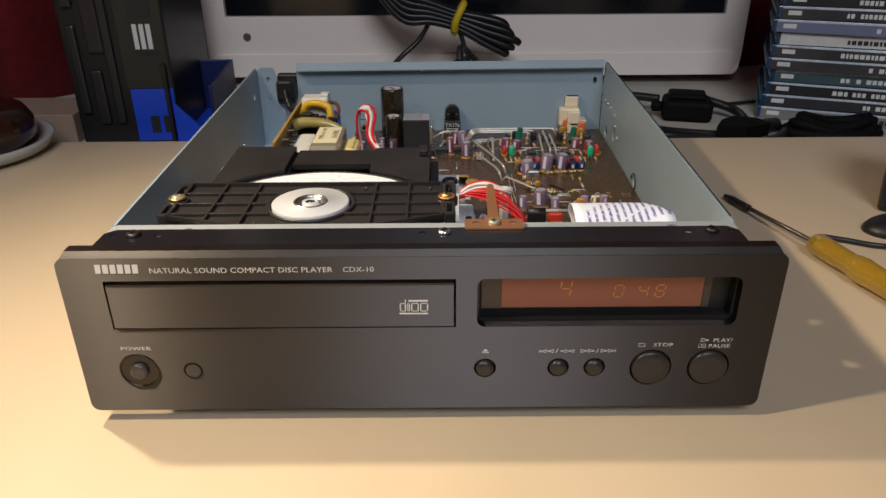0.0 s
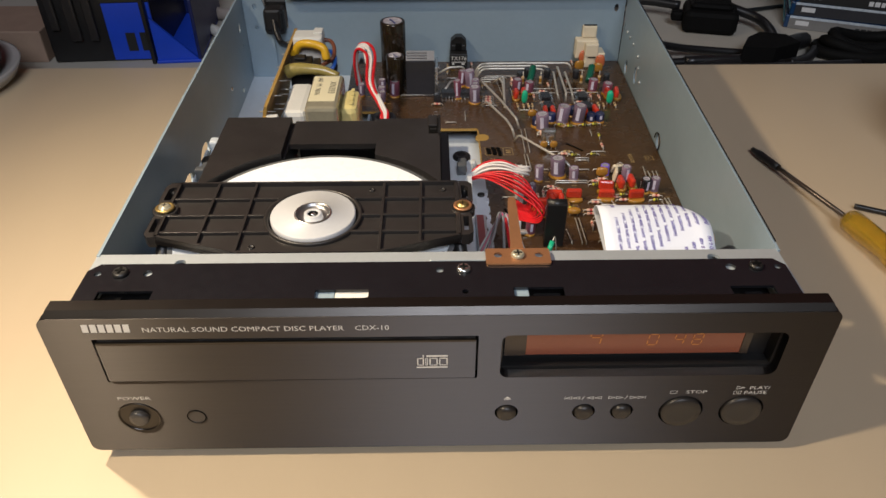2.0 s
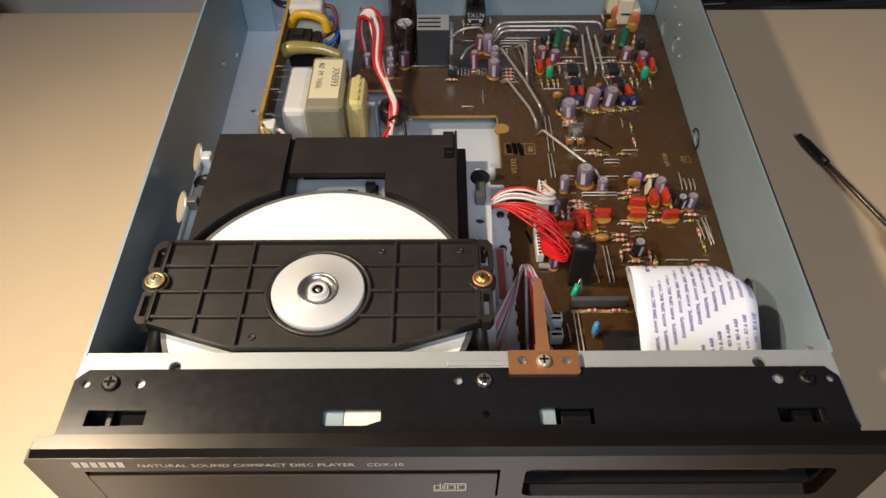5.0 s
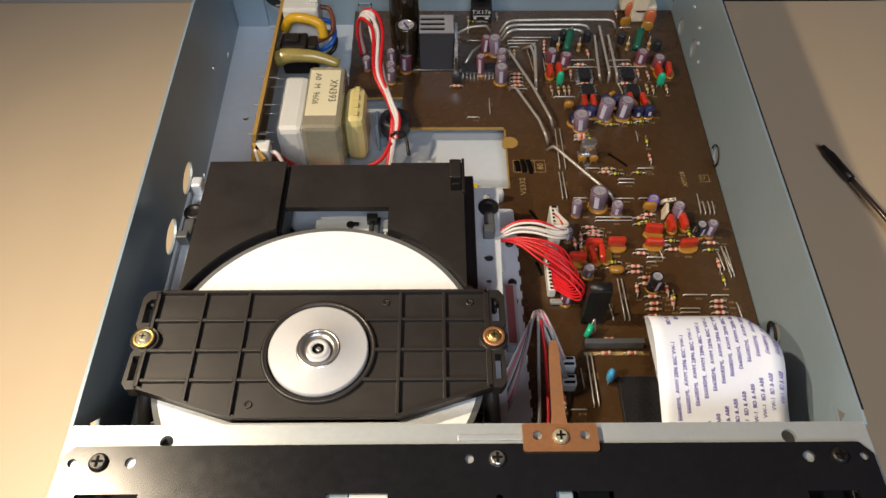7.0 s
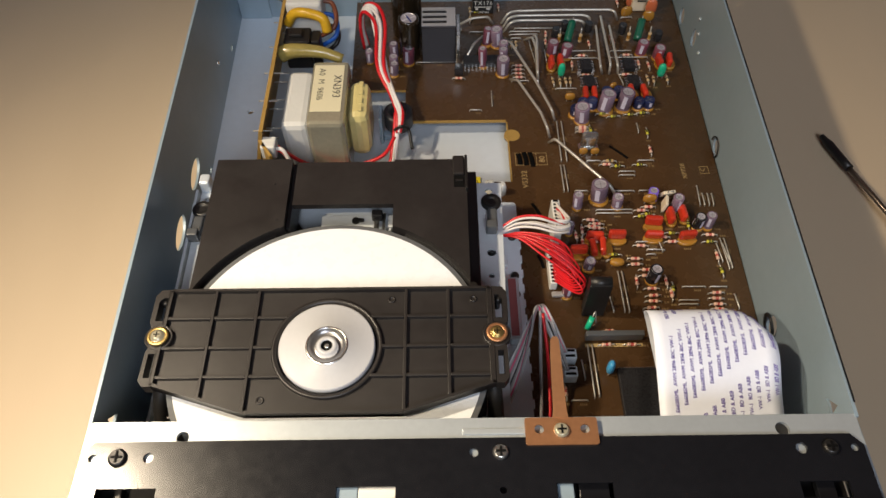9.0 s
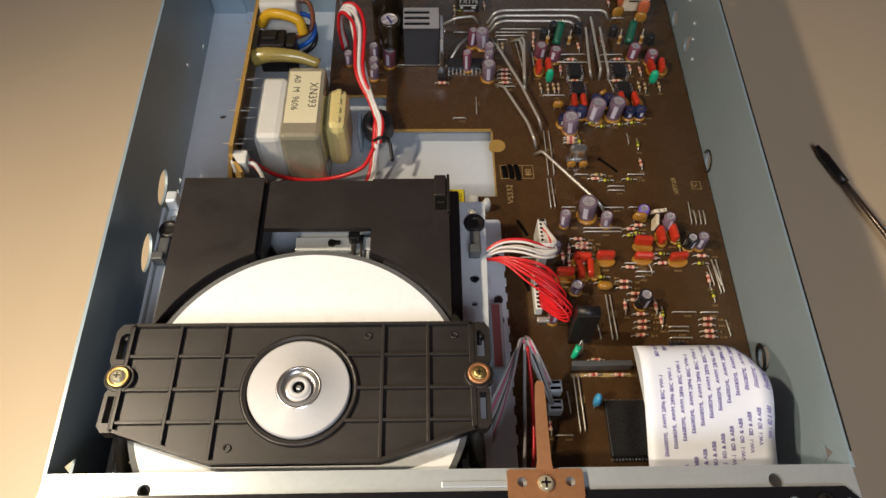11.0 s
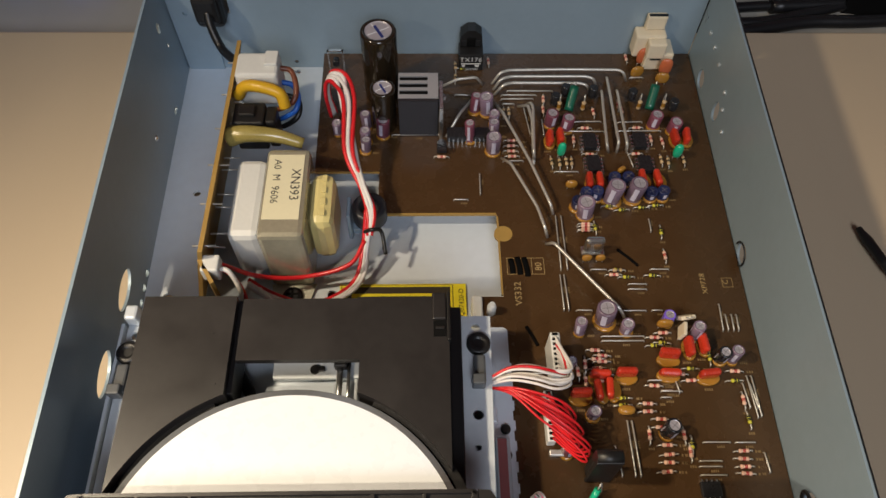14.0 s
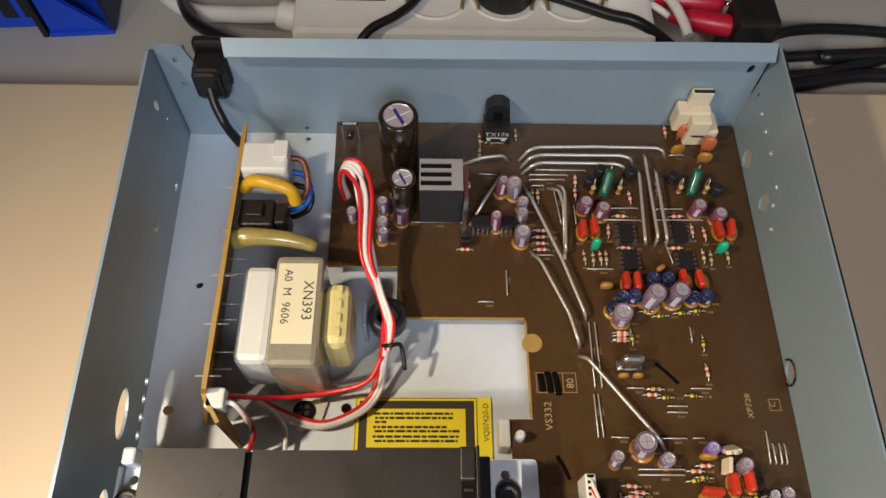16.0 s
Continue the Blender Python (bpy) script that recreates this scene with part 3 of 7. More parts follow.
# maker's mark as plain slanted blocks
front_marks("maker_mark", [[(-0.0676 + 0.00275 * i, 0.0692), (-0.0655 + 0.00275 * i, 0.0692), (-0.0653 + 0.00275 * i, 0.0729), (-0.0674 + 0.00275 * i, 0.0729)] for i in range(6)])
marks = outline_box(0.0442, 0.0466, 0.0524, 0.0562, 0.00045) + outline_box(0.0471, 0.0480, 0.0524, 0.0562, 0.0003) + outline_box(0.0485, 0.0514, 0.0524, 0.0562, 0.00045) + outline_box(0.0519, 0.0549, 0.0524, 0.0562, 0.00045)
marks += [bar(0.0475, 0.0549, 0.0567, 0.0575), bar(0.0440, 0.0549, 0.0512, 0.0519), bar(0.0462, 0.0466, 0.0562, 0.0576)]
front_marks("disc_mark", marks, -0.00085)
front_marks("eject_mark", wedge(0.0770, 0.0340, 0.0, 0.0) + [bar(0.0756, 0.0784, 0.0330, 0.0333), [(0.0758, 0.0336), (0.0782, 0.0336), (0.0770, 0.0348)]])
for x, d in ((0.1009, -1), (0.1038, -1), (0.1089, -1), (0.1118, -1), (0.1143, 1), (0.1172, 1), (0.1222, 1), (0.1251, 1)):
    front_marks("skip_mark", wedge(x, 0.0335, 0.0026, 0.0008, d=d))
front_marks("skip_mark", [bar(0.0981, 0.0983, 0.0327, 0.0343), bar(0.1279, 0.1281, 0.0327, 0.0343), [(0.1044, 0.0326), (0.1047, 0.0326), (0.1056, 0.0345), (0.1053, 0.0345)], [(0.1203, 0.0326), (0.1206, 0.0326), (0.1215, 0.0345), (0.1212, 0.0345)]])
front_marks("stop_mark", outline_box(0.1367, 0.1393, 0.0353, 0.0369))
front_marks("play_mark", wedge(0.1607, 0.0381, 0.0032, 0.0009, d=1) + outline_box(0.1602, 0.1614, 0.0346, 0.0364) + outline_box(0.1618, 0.1630, 0.0346, 0.0364))


# ---- disc mechanism ----
CX, CY = 0.0005, 0.0712
bm = B()
plate(bm, rect_pts(-0.070, 0.0795, 0.048, 0.1715, 0.002), [ring_pts(0.0762, 0.150, 0.0016, n=10), ring_pts(0.0762, 0.128, 0.0016, n=10)], lambda u, v, w: (u, v, 0.0228 + w), 0.0014)
for yy in range(12):
    box(bm, 0.0786, 0.0802, 0.152 - 0.008 * yy, 0.1555 - 0.008 * yy, 0.0226, 0.0243)
box(bm, -0.0235, 0.0235, 0.1150, 0.1580, 0.0400, 0.0414, 0)
box(bm, -0.0135, 0.0122, 0.1180, 0.1395, 0.0415, 0.0428, 0, 0.0006)
# the frame takes the pan's pale steel to make up for light the cover blocks
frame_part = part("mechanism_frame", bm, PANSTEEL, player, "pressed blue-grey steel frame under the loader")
bm = B()
hrail = [ring_pts(0.0648, 0.1615, 0.0017, n=12), ring_pts(0.0640, 0.1420, 0.0012, n=10), ring_pts(0.0645, 0.1270, 0.0020, n=12), ring_pts(0.0640, 0.1150, 0.0012, n=10)]
plate(bm, [(0.0570, 0.046), (0.0672, 0.046), (0.0695, 0.1665), (0.0585, 0.1665)], hrail, lambda u, v, w: (u, v, 0.0438 + w), 0.0012)
plate(bm, [(0.046, 0.0242), (0.1665, 0.0242), (0.1665, 0.0449), (0.046, 0.0449)], [], lambda u, v, w: (0.0670 + 0.0025 * (u - 0.046) / 0.12 + w, u, v), 0.0011)
box(bm, 0.0683, 0.0725, 0.128, 0.134, 0.0300, 0.0330, 0, 0.0005)
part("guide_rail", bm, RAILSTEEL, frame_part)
bm = B()
plate(bm, [(-0.0672, 0.046), (-0.0600, 0.046), (-0.0612, 0.1685), (-0.0690, 0.1685)], [ring_pts(-0.0655, 0.160, 0.0016, n=12)], lambda u, v, w: (u, v, 0.0418 + w), 0.0012)
plate(bm, [(0.046, 0.0242), (0.164, 0.0242), (0.164, 0.0455), (0.046, 0.0455)], [], lambda u, v, w: (-0.0674 - 0.0022 * (u - 0.046) / 0.12 - w, u, v), 0.0011)
box(bm, -0.0688, -0.0640, 0.1640, 0.1700, 0.0430, 0.0500, 0, 0.001)
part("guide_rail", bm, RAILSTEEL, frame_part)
for px, py in ((0.0655, 0.1545), (-0.0655, 0.152)):
    bm = B()
    lathe(bm, (px, py, 0.0431), [(0.0046, 0, 0), (0.0046, 0.0030, 0), (0.0040, 0.0038, 0), (0.0022, 0.0038, 0), (0.0018, 0.0030, 0)], 20)
    part("rubber_damper", bm, BLACK, frame_part)
    bm = B()
    box(bm, px - 0.0022, px + 0.0022, py - 0.0165, py - 0.0055, 0.0450, 0.0485, 0, 0.0008)
    box(bm, px - 0.0030, px + 0.0018, py - 0.0180, py - 0.0140, 0.0450, 0.0510, 0, 0.0006)
    part("latch", bm, mat("grey_moulding", (0.075, 0.08, 0.085), 0.4) if px > 0 else bpy.data.materials["grey_moulding"], frame_part)
bm = B()
for k, (sx, sy) in enumerate(((0.0762, 0.1180), (0.0762, 0.150), (0.0762, 0.128))):
    lathe(bm, (sx, sy, 0.0242), [(0.0020, 0, 0), (0.0019, 0.0008, 0), (0.0008, 0.0011, 0)], 12)
part("frame_screw", bm, BLACK, frame_part)
bm = B()
box(bm, 0.0722, 0.0756, 0.094, 0.1225, 0.0300, 0.0306)
box(bm, 0.0715, 0.0770, 0.0925, 0.1240, 0.0243, 0.0298, 1, 0.0006)
part("red_pcb_tab", bm, [mat("red_coated_steel", (0.30, 0.10, 0.10), 0.35, 0.3, 0.1), PALE], frame_part)

# the loader's moulded cover
R0 = 0.0622


def arc(a0, a1, n, r=R0):
    return [(CX + r * math.cos(radians(a0 + (a1 - a0) * i / n)), CY + r * math.sin(radians(a0 + (a1 - a0) * i / n))) for i in range(n + 1)]


def y_on(x, r=R0):
    return CY + math.sqrt(r * r - (x - CX) ** 2)


YT = 0.1663


def cover_piece(x0, x1, y0, ztop, zlow, extra=None):
    """A slab of the cover between x0 and x1 whose front follows the disc's circle or stops at y0."""
    n = 14
    front_edge = [(x0 + (x1 - x0) * i / n, max(y0, y_on(max(-0.062, min(0.0625, x0 + (x1 - x0) * i / n))))) for i in range(n + 1)]
    bm = B()
    plate(bm, front_edge + [(x1, YT), (x0, YT)], [], lambda u, v, w: (u, v, zlow + w), ztop - zlow)
    return bm


bm = cover_piece(-0.0563, -0.0230, 0, 0.0632, 0.0330)
cover = part("loader_cover", bm, LOADER, player, "black moulded plastic loader cover with a round cut-out for the disc")
part("cover_bridge", cover_piece(-0.0212, 0.0222, 0.1420, 0.0608, 0.0580), LOADER, cover)
bm = B()
box(bm, -0.0211, 0.0221, YT - 0.0020, YT - 0.0006, 0.0330, 0.0579, 0, 0.0003)
part("cover_back", bm, LOADER, cover)
part("cover_side", cover_piece(0.0223, 0.0540, 0, 0.0620, 0.0330), LOADER, cover)
bm = B()
box(bm, -0.0229, -0.0213, 0.1300, YT - 0.0003, 0.046, 0.0600, 0, 0.0003)
part("cover_rib", bm, BLACK, cover)
bm = B()
box(bm, 0.0541, 0.0588, 0.052, 0.1660, 0.030, 0.0540, 0, 0.0006)
box(bm, 0.0533, 0.0545, 0.1480, YT + 0.001, 0.0600, 0.0638, 0, 0.0003)
part("cover_catch", bm, BLACK, cover)
bm = B()
box(bm, 0.0480, 0.0531, 0.1562, YT + 0.0008, 0.0621, 0.0637, 0, 0.0006)
part("catch_pad", bm, LOADER, cover)
# the catch slot's depth is painted as a near-black plate
bm = B()
box(bm, 0.0484, 0.0529, 0.1500, 0.1560, 0.0621, 0.0624, 0)
box(bm, 0.0492, 0.0524, 0.1527, 0.1537, 0.0625, 0.0630, 1, 0.0002)
part("catch_slot", bm, [DARK, BUTTON], cover)
bm = B()
box(bm, -0.0612, -0.0560, 0.050, 0.1040, 0.030, 0.0515, 0, 0.0006)
box(bm, 0.0545, 0.0550, 0.050, 0.1040, 0.030, 0.0515)
part("cover_arm", bm, LOADER, cover)
for a0, a1 in ((18, 64), (116, 162)):
    bm = B()
    o, i = arc(a0, a1, 16, 0.0640), arc(a1, a0, 16, 0.0607)
    plate(bm, o + i, [], lambda u, v, w: (u, v, 0.0560 + w), 0.0030)
    part("cover_lip", bm, BLACK, cover)
for px, py in ((-0.0295, 0.1518), (-0.0265, 0.1325), (-0.0345, 0.1230)):
    bm = B()
    lathe(bm, (px, py, 0.0631), [(0.0006, 0, 0), (0.0005, 0.0003, 0)], 8)
    part("moulding_mark", bm, LOADER, cover)
# what shows through the window behind the disc
bm = B()
box(bm, -0.0110, 0.0215, 0.1412, 0.1480, 0.0430, 0.0455, 0, 0.0005)
box(bm, 0.0178, 0.0205, 0.1300, 0.1410, 0.0430, 0.0450, 0, 0.0004)
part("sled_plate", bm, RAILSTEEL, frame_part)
bm = B()
tube(bm, [(0.0140, 0.1250, 0.0478), (0.0140, 0.1475, 0.0478)], 0.0012, 10, 0, 1)
tube(bm, [(0.0172, 0.1250, 0.0468), (0.0172, 0.1475, 0.0468)], 0.0007, 10, 0, 1)
part("guide_rod", bm, BRIGHT, frame_part)
bm = B()
box(bm, 0.0095, 0.0205, 0.1262, 0.1312, 0.0430, 0.0500, 0, 0.0008)
box(bm, 0.0060, 0.0100, 0.1270, 0.1300, 0.0430, 0.0465, 0, 0.0008)
box(bm, 0.0118, 0.0165, 0.1440, 0.1478, 0.0456, 0.0500, 0, 0.0006)
part("sled", bm, BLACK, frame_part)
bm = B()
tube(bm, [(-0.0235, 0.1440, 0.0440), (-0.0200, 0.1385, 0.0445), (-0.0182, 0.1350, 0.0445)], 0.0021, 10)
part("rubber_bush", bm, BLACK, frame_part)
bm = B()
box(bm, 0.0052, 0.0082, 0.1436, 0.1456, 0.0456, 0.0466, 0, 0.0004)
lathe(bm, (0.0045, 0.1444, 0.0456), [(0.0018, 0, 0), (0.0017, 0.001, 0)], 12)
part("sled_screw", bm, BLACK, frame_part)
# front support seen beside the disc
for sx in (-1, 1):
    bm = B()
    xx = CX + sx * 0.0615
    tube(bm, [(xx - sx * 0.0010, 0.0600, 0.060), (xx, 0.0530, 0.052), (xx + sx * 0.0008, 0.0445, 0.038)], 0.0030, 8)
    part("support_arm", bm, BLACK, frame_part)

# disc
disc = thing("compact_disc", CX, CY, 0.0578, "white printed compact disc held under the black clamp bar", "disc")
bm = B()
lathe(bm, (CX, CY, 0.0), [(0.0075, 0.0594, 0), (0.0598, 0.0594, 0), (0.0600, 0.0597, 0), (0.0600, 0.0604, 0), (0.0598, 0.0606, 0), (0.0230, 0.0606, 0), (0.0075, 0.0606, 0)], 96)
part("disc_body", bm, mat("clear_polycarbonate", (0.22, 0.23, 0.24), 0.12, 0.3), disc)
bm = B()
plate(bm, ring_pts(CX, CY, 0.0579, n=96), [ring_pts(CX, CY, 0.0230, n=48)], lambda u, v, w: (u, v, 0.06062 + w), 0.0001)
part("printed_face", bm, DISC, disc, "white printed face of the disc")

# clamp bar
bm = B()
ol = [(-0.0610, 0.0555), (-0.0265, 0.0445), (0.0290, 0.0445), (0.0615, 0.0552), (0.0615, 0.0945), (0.0605, 0.0953), (-0.0600, 0.0953), (-0.0610, 0.0945)]
plate(bm, ol, [ring_pts(CX, 0.0704, 0.0182, n=40)], lambda u, v, w: (u, v, 0.0642 + w), 0.0022)
clamp = part("clamp_bar", bm, LOADER, player, "black ribbed plastic clamp bar over the disc")
for gx in (-0.0610, -0.0434, -0.0271, 0.0290, 0.0450, 0.0602):
    low = 0.0445 if -0.0265 <= gx <= 0.029 else (0.0452 if abs(gx + 0.0271) < 0.001 else 0.0555 - (0.0610 - abs(gx)) * 0.30)
    bm = B()
    box(bm, gx - 0.0006, gx + 0.0006, low + 0.0004, 0.0948, 0.0663, 0.0680, 0, 0.0002)
    part("rib", bm, LOADER, clamp)
for gy in (0.0828, 0.0704, 0.0588):
    for a, b in ((-0.0604, -0.0440), (-0.0428, -0.0277), (-0.0265, -0.0200), (0.0205, 0.0284), (0.0296, 0.0444), (0.0456, 0.0596)):
        dx = 0.0195 ** 2 - (gy - 0.0704) ** 2
        if abs(a + 0.0265) < 1e-4:
            b = CX - math.sqrt(max(dx, 1e-6)) - 0.0006
        if abs(b - 0.0284) < 1e-4:
            a = CX + math.sqrt(max(dx, 1e-6)) + 0.0006
        if b - a > 0.001:
            bm = B()
            box(bm, a, b, gy - 0.0006, gy + 0.0006, 0.0663, 0.0679, 0, 0.0002)
            part("rib", bm, LOADER, clamp)
bm = B()
for loop in (ol,):
    for i in range(len(loop)):
        p, q = Vector((*loop[i], 0)), Vector((*loop[(i + 1) % len(loop)], 0))
        d = (q - p).normalized()
        nrm = Vector((-d.y, d.x, 0)) * 0.0011
        vs = [bm.verts.new(v + Vector((0, 0, z))) for z in (0.0642, 0.0683) for v in (p, q, q + nrm, p + nrm)]
        for f in ((0, 1, 2, 3), (4, 5, 6, 7), (0, 1, 5, 4), (1, 2, 6, 5), (2, 3, 7, 6), (3, 0, 4, 7)):
            bm.faces.new([vs[k] for k in f])
part("rim", bm, LOADER, clamp)
# end blocks with their openings, and the screws
for sx in (-1, 1):
    def ex(v):
        return CX + sx * v
    bm = B()
    pts = [(0.0612, 0.0552), (0.0642, 0.0552), (0.0660, 0.0575), (0.0658, 0.0690), (0.0650, 0.0705), (0.0658, 0.0790), (0.0668, 0.0810), (0.0668, 0.0925), (0.0650, 0.0950), (0.0612, 0.0953)]
    pts = [(ex(u), v) for u, v in (pts if sx > 0 else pts[::-1])]
    plate(bm, pts, [[(ex(0.0622), 0.0585), (ex(0.0645), 0.0585), (ex(0.0645), 0.0680), (ex(0.0622), 0.0680)], [(ex(0.0620), 0.0815), (ex(0.0650), 0.0815), (ex(0.0650), 0.0900), (ex(0.0636), 0.0916), (ex(0.0620), 0.0916)]], lambda u, v, w: (u, v, 0.0630 + w), 0.0050)
    part("end_block", bm, LOADER, clamp)
    bm = B()
    lathe(bm, (ex(0.0622), 0.0747, 0.0660), [(0.0052, -0.001, 0), (0.0052, 0.0020, 0), (0.0047, 0.0022, 0), (0.0043, 0.0018, 0)], 26)
    part("screw_boss", bm, LOADER, clamp)
    bm = B()
    lathe(bm, (ex(0.0635), 0.0905, 0.0600), [(0.0011, 0, 0), (0.0011, 0.0060, 0), (0.0005, 0.0066, 0)], 12)
    part("slot_post", bm, BLACK, clamp)
    bm = B()
    lathe(bm, (ex(0.0622), 0.0747, 0.0682), [(0.0039, 0.0002, 0), (0.0040, 0.0008, 0), (0.0036, 0.0011, 0), (0.0026, 0.0010, 0), (0.0025, 0.0008, 1), (0.0023, 0.0017, 1), (0.0013, 0.0022, 1)], 24)
    box(bm, ex(0.0622) - 0.0012, ex(0.0622) + 0.0012, 0.0745, 0.0749, 0.0702, 0.07045, 2)
    box(bm, ex(0.0622) - 0.0002, ex(0.0622) + 0.0002, 0.0735, 0.0759, 0.0702, 0.07047, 2)
    part("screw", bm, [BRASS if sx < 0 else COPPER, CORE if sx < 0 else BRASS, DARK], clamp, "brass-coloured screw with washer" if sx < 0 else "copper-coloured screw with washer")
bm = B()
lathe(bm, (CX, 0.0704, 0.0), [(0.0204, 0.0650, 0), (0.0204, 0.0674, 0), (0.0198, 0.0679, 0), (0.0187, 0.0674, 0), (0.0184, 0.0650, 0)], 48)
part("hub_collar", bm, LOADER, clamp)
bm = B()
lathe(bm, (CX, 0.0704, 0.0), [(0.0176, 0.0640, 0), (0.0176, 0.0680, 0), (0.0170, 0.0684, 0), (0.0078, 0.0684, 0), (0.0076, 0.0688, 1), (0.0070, 0.0688, 1), (0.0068, 0.0682, 3), (0.0040, 0.0660, 3), (0.0038, 0.0684, 0), (0.0026, 0.0687, 0), (0.0021, 0.0683, 0), (0.0020, 0.0660, 2), (0.0012, 0.0660, 2), (0.0010, 0.0680, 1), (0.0006, 0.0683, 1)], 48)
part("hub_plate", bm, [HUBGREY, BRIGHT, DARK, HUBCONE], clamp, "grey magnetic hub plate with a bright centre")
for px, py in ((0.0235, 0.0905), (-0.0215, 0.0500), (0.0545, 0.0905)):
    bm = B()
    lathe(bm, (px, py, 0.0663), [(0.0014, 0, 0), (0.0014, 0.0006, 0), (0.0008, 0.0006, 0), (0.0008, 0.0002, 0)], 14)
    part("moulding_mark", bm, LOADER, clamp)

# ---- main circuit board ----
bm = B()
bo = [(0.0705, 0.0440), (0.1816, 0.0440), (0.1892, 0.3368), (-0.0085, 0.3368), (-0.0075, 0.2565), (0.0235, 0.2565), (0.0235, 0.2322), (0.0782, 0.2322), (0.0795, 0.2290), (0.0795, 0.1880), (0.0680, 0.1880), (0.0705, 0.1740)]
plate(bm, bo, [ring_pts(0.0735, 0.1805, 0.0021, n=12)], lambda u, v, w: (u, v, ZB - 0.0016 + w), 0.0016, 0, 1)
lathe(bm, (0.0812, 0.2205, 0), [(0.0042, ZB - 0.0016, 1), (0.0042, ZB + 0.0001, 1)], 18)
board = part("circuit_board", bm, [BOARD, BOARDEDGE], player, "dark brown circuit board crowded with components")
bm = B()
box(bm, 0.0240, 0.0785, 0.2312, 0.2320, ZB - 0.0012, ZB + 0.0002, 0)
box(bm, 0.0786, 0.0793, 0.1890, 0.2300, ZB - 0.0012, ZB + 0.0002, 0)
part("board_edge", bm, BOARDEDGE, board)

# ---- transformer and its upright board ----
bm = B()
plate(bm, [(-0.0480, 0.0), (-0.0450, 0.0), (-0.0450, 1.0), (-0.0480, 1.0)], [], lambda u, v, w: (u * 0.6 - 0.0255 + 0.0118 * w / 0.048, 0.1880 + 0.117 * v, 0.0105 + w), 0.048)
pboard = part("power_board", bm, BOARDEDGE, player, "upright amber supply board beside the transformer")
bm = B()
plate(bm, [(-0.0440, 0.1878), (-0.0372, 0.1772), (-0.0360, 0.1780), (-0.0427, 0.1886)], [], lambda u, v, w: (u, v, 0.0100 + w), 0.043)
part("board_wing", bm, BOARDEDGE, pboard)
for k in range(16):
    bm = B()
    tube(bm, [(-0.0472, 0.1950 + 0.0068 * k, 0.040 + 0.012 * (k % 3 == 0)), (-0.0380, 0.1950 + 0.0068 * k, 0.040 + 0.012 * (k % 3 == 0))], 0.0004, 6, 0, 1)
    part("pin", bm, TIN, pboard)
bm = B()
box(bm, -0.0230, -0.0040, 0.1990, 0.2450, 0.0110, 0.0520, 0, 0.0022)
core = part("transformer", bm, CORE, player, "mains transformer in a varnished steel frame with a cream label")
bm = B()
box(bm, -0.0215, -0.0062, 0.2075, 0.2412, 0.05202, 0.0523, 0, 0.0001)
part("label_plate", bm, CREAM, core)
bm = B()
box(bm, -0.0365, -0.0231, 0.2020, 0.2425, 0.0180, 0.0480, 0, 0.003)
part("bobbin", bm, NYLON, core, "white nylon bobbin")
bm = B()
box(bm, -0.0040, 0.0068, 0.2090, 0.2360, 0.0180, 0.0470, 0, 0.004)
part("winding", bm, TAPE, core, "winding wrapped in yellow tape")
bm = B()
for k in range(4):
    box(bm, 0.0012, 0.0034, 0.2125 + 0.006 * k, 0.2158 + 0.006 * k, 0.0471, 0.0477, 0, 0.0002)
part("tape_ridge", bm, TAPE, core)
bm = B()
plate(bm, [(-0.0232, 0.1985), (-0.0212, 0.1905), (-0.0180, 0.1872), (-0.0136, 0.1860), (-0.0092, 0.1872), (-0.0060, 0.1905), (-0.0040, 0.1985), (-0.0035, 0.2000), (-0.0235, 0.2000)], [], lambda u, v, w: (u, v, 0.0097 + w), 0.0014)
part("mounting_foot", bm, mat("zinc_foot", (0.60, 0.60, 0.50), 0.36, 0.2, 0.08, 80), core)
bm = B()
lathe(bm, (-0.0136, 0.1935, 0.0111), [(0.0046, 0, 0), (0.0046, 0.0008, 0), (0.0042, 0.0008, 1), (0.0040, 0.0020, 1), (0.0026, 0.0028, 1)], 20)
box(bm, -0.0163, -0.0109, 0.1930, 0.1940, 0.0138, 0.0142, 2)
box(bm, -0.0141, -0.0131, 0.1908, 0.1962, 0.0138, 0.01425, 2)
part("screw", bm, [CORE, BLACK, DARK], core)


def on_label(x, y):
    """Writing that runs from the back of the label to its front."""
    return lambda u, v: Vector((x + v, y - u, 0.0524))


letters("XN393", 0.0056, on_label(-0.0110, 0.2335), INK, "lettering", core)
letters("A0  M  9606", 0.0046, on_label(-0.0188, 0.2385), INK, "lettering", core)

bm = B()
box(bm, -0.0400, -0.0207, 0.2785, 0.2935, 0.0430, 0.0622, 0, 0.0016)
box(bm, -0.0270, -0.0210, 0.2840, 0.2930, 0.0622, 0.0637, 0, 0.0006)
part("mains_connector", bm, NYLON, pboard, "white mains connector block")
bm = B()
for k, (m0, dz) in enumerate(((0, 0.047), (1, 0.041), (2, 0.036))):
    tube(bm, [(-0.0212, 0.2885 - 0.003 * k, dz + 0.010), (-0.0160, 0.2875 - 0.003 * k, dz + 0.009), (-0.0135, 0.2800, dz + 0.006), (-0.0155, 0.2745, dz + 0.002), (-0.0260, 0.2745, dz - 0.004), (-0.0380, 0.2775, 0.036)], 0.0013, 8, m0)
part("mains_lead", bm, [WIRE_BROWN, WIRE_BLUE, WIRE_BLACK], pboard)
bm = B()
tube(bm, [(-0.0400, 0.2770, 0.0510), (-0.0350, 0.2755, 0.0585), (-0.0270, 0.2735, 0.0600), (-0.0195, 0.2720, 0.0575), (-0.0178, 0.2700, 0.0510)], 0.0027, 12)
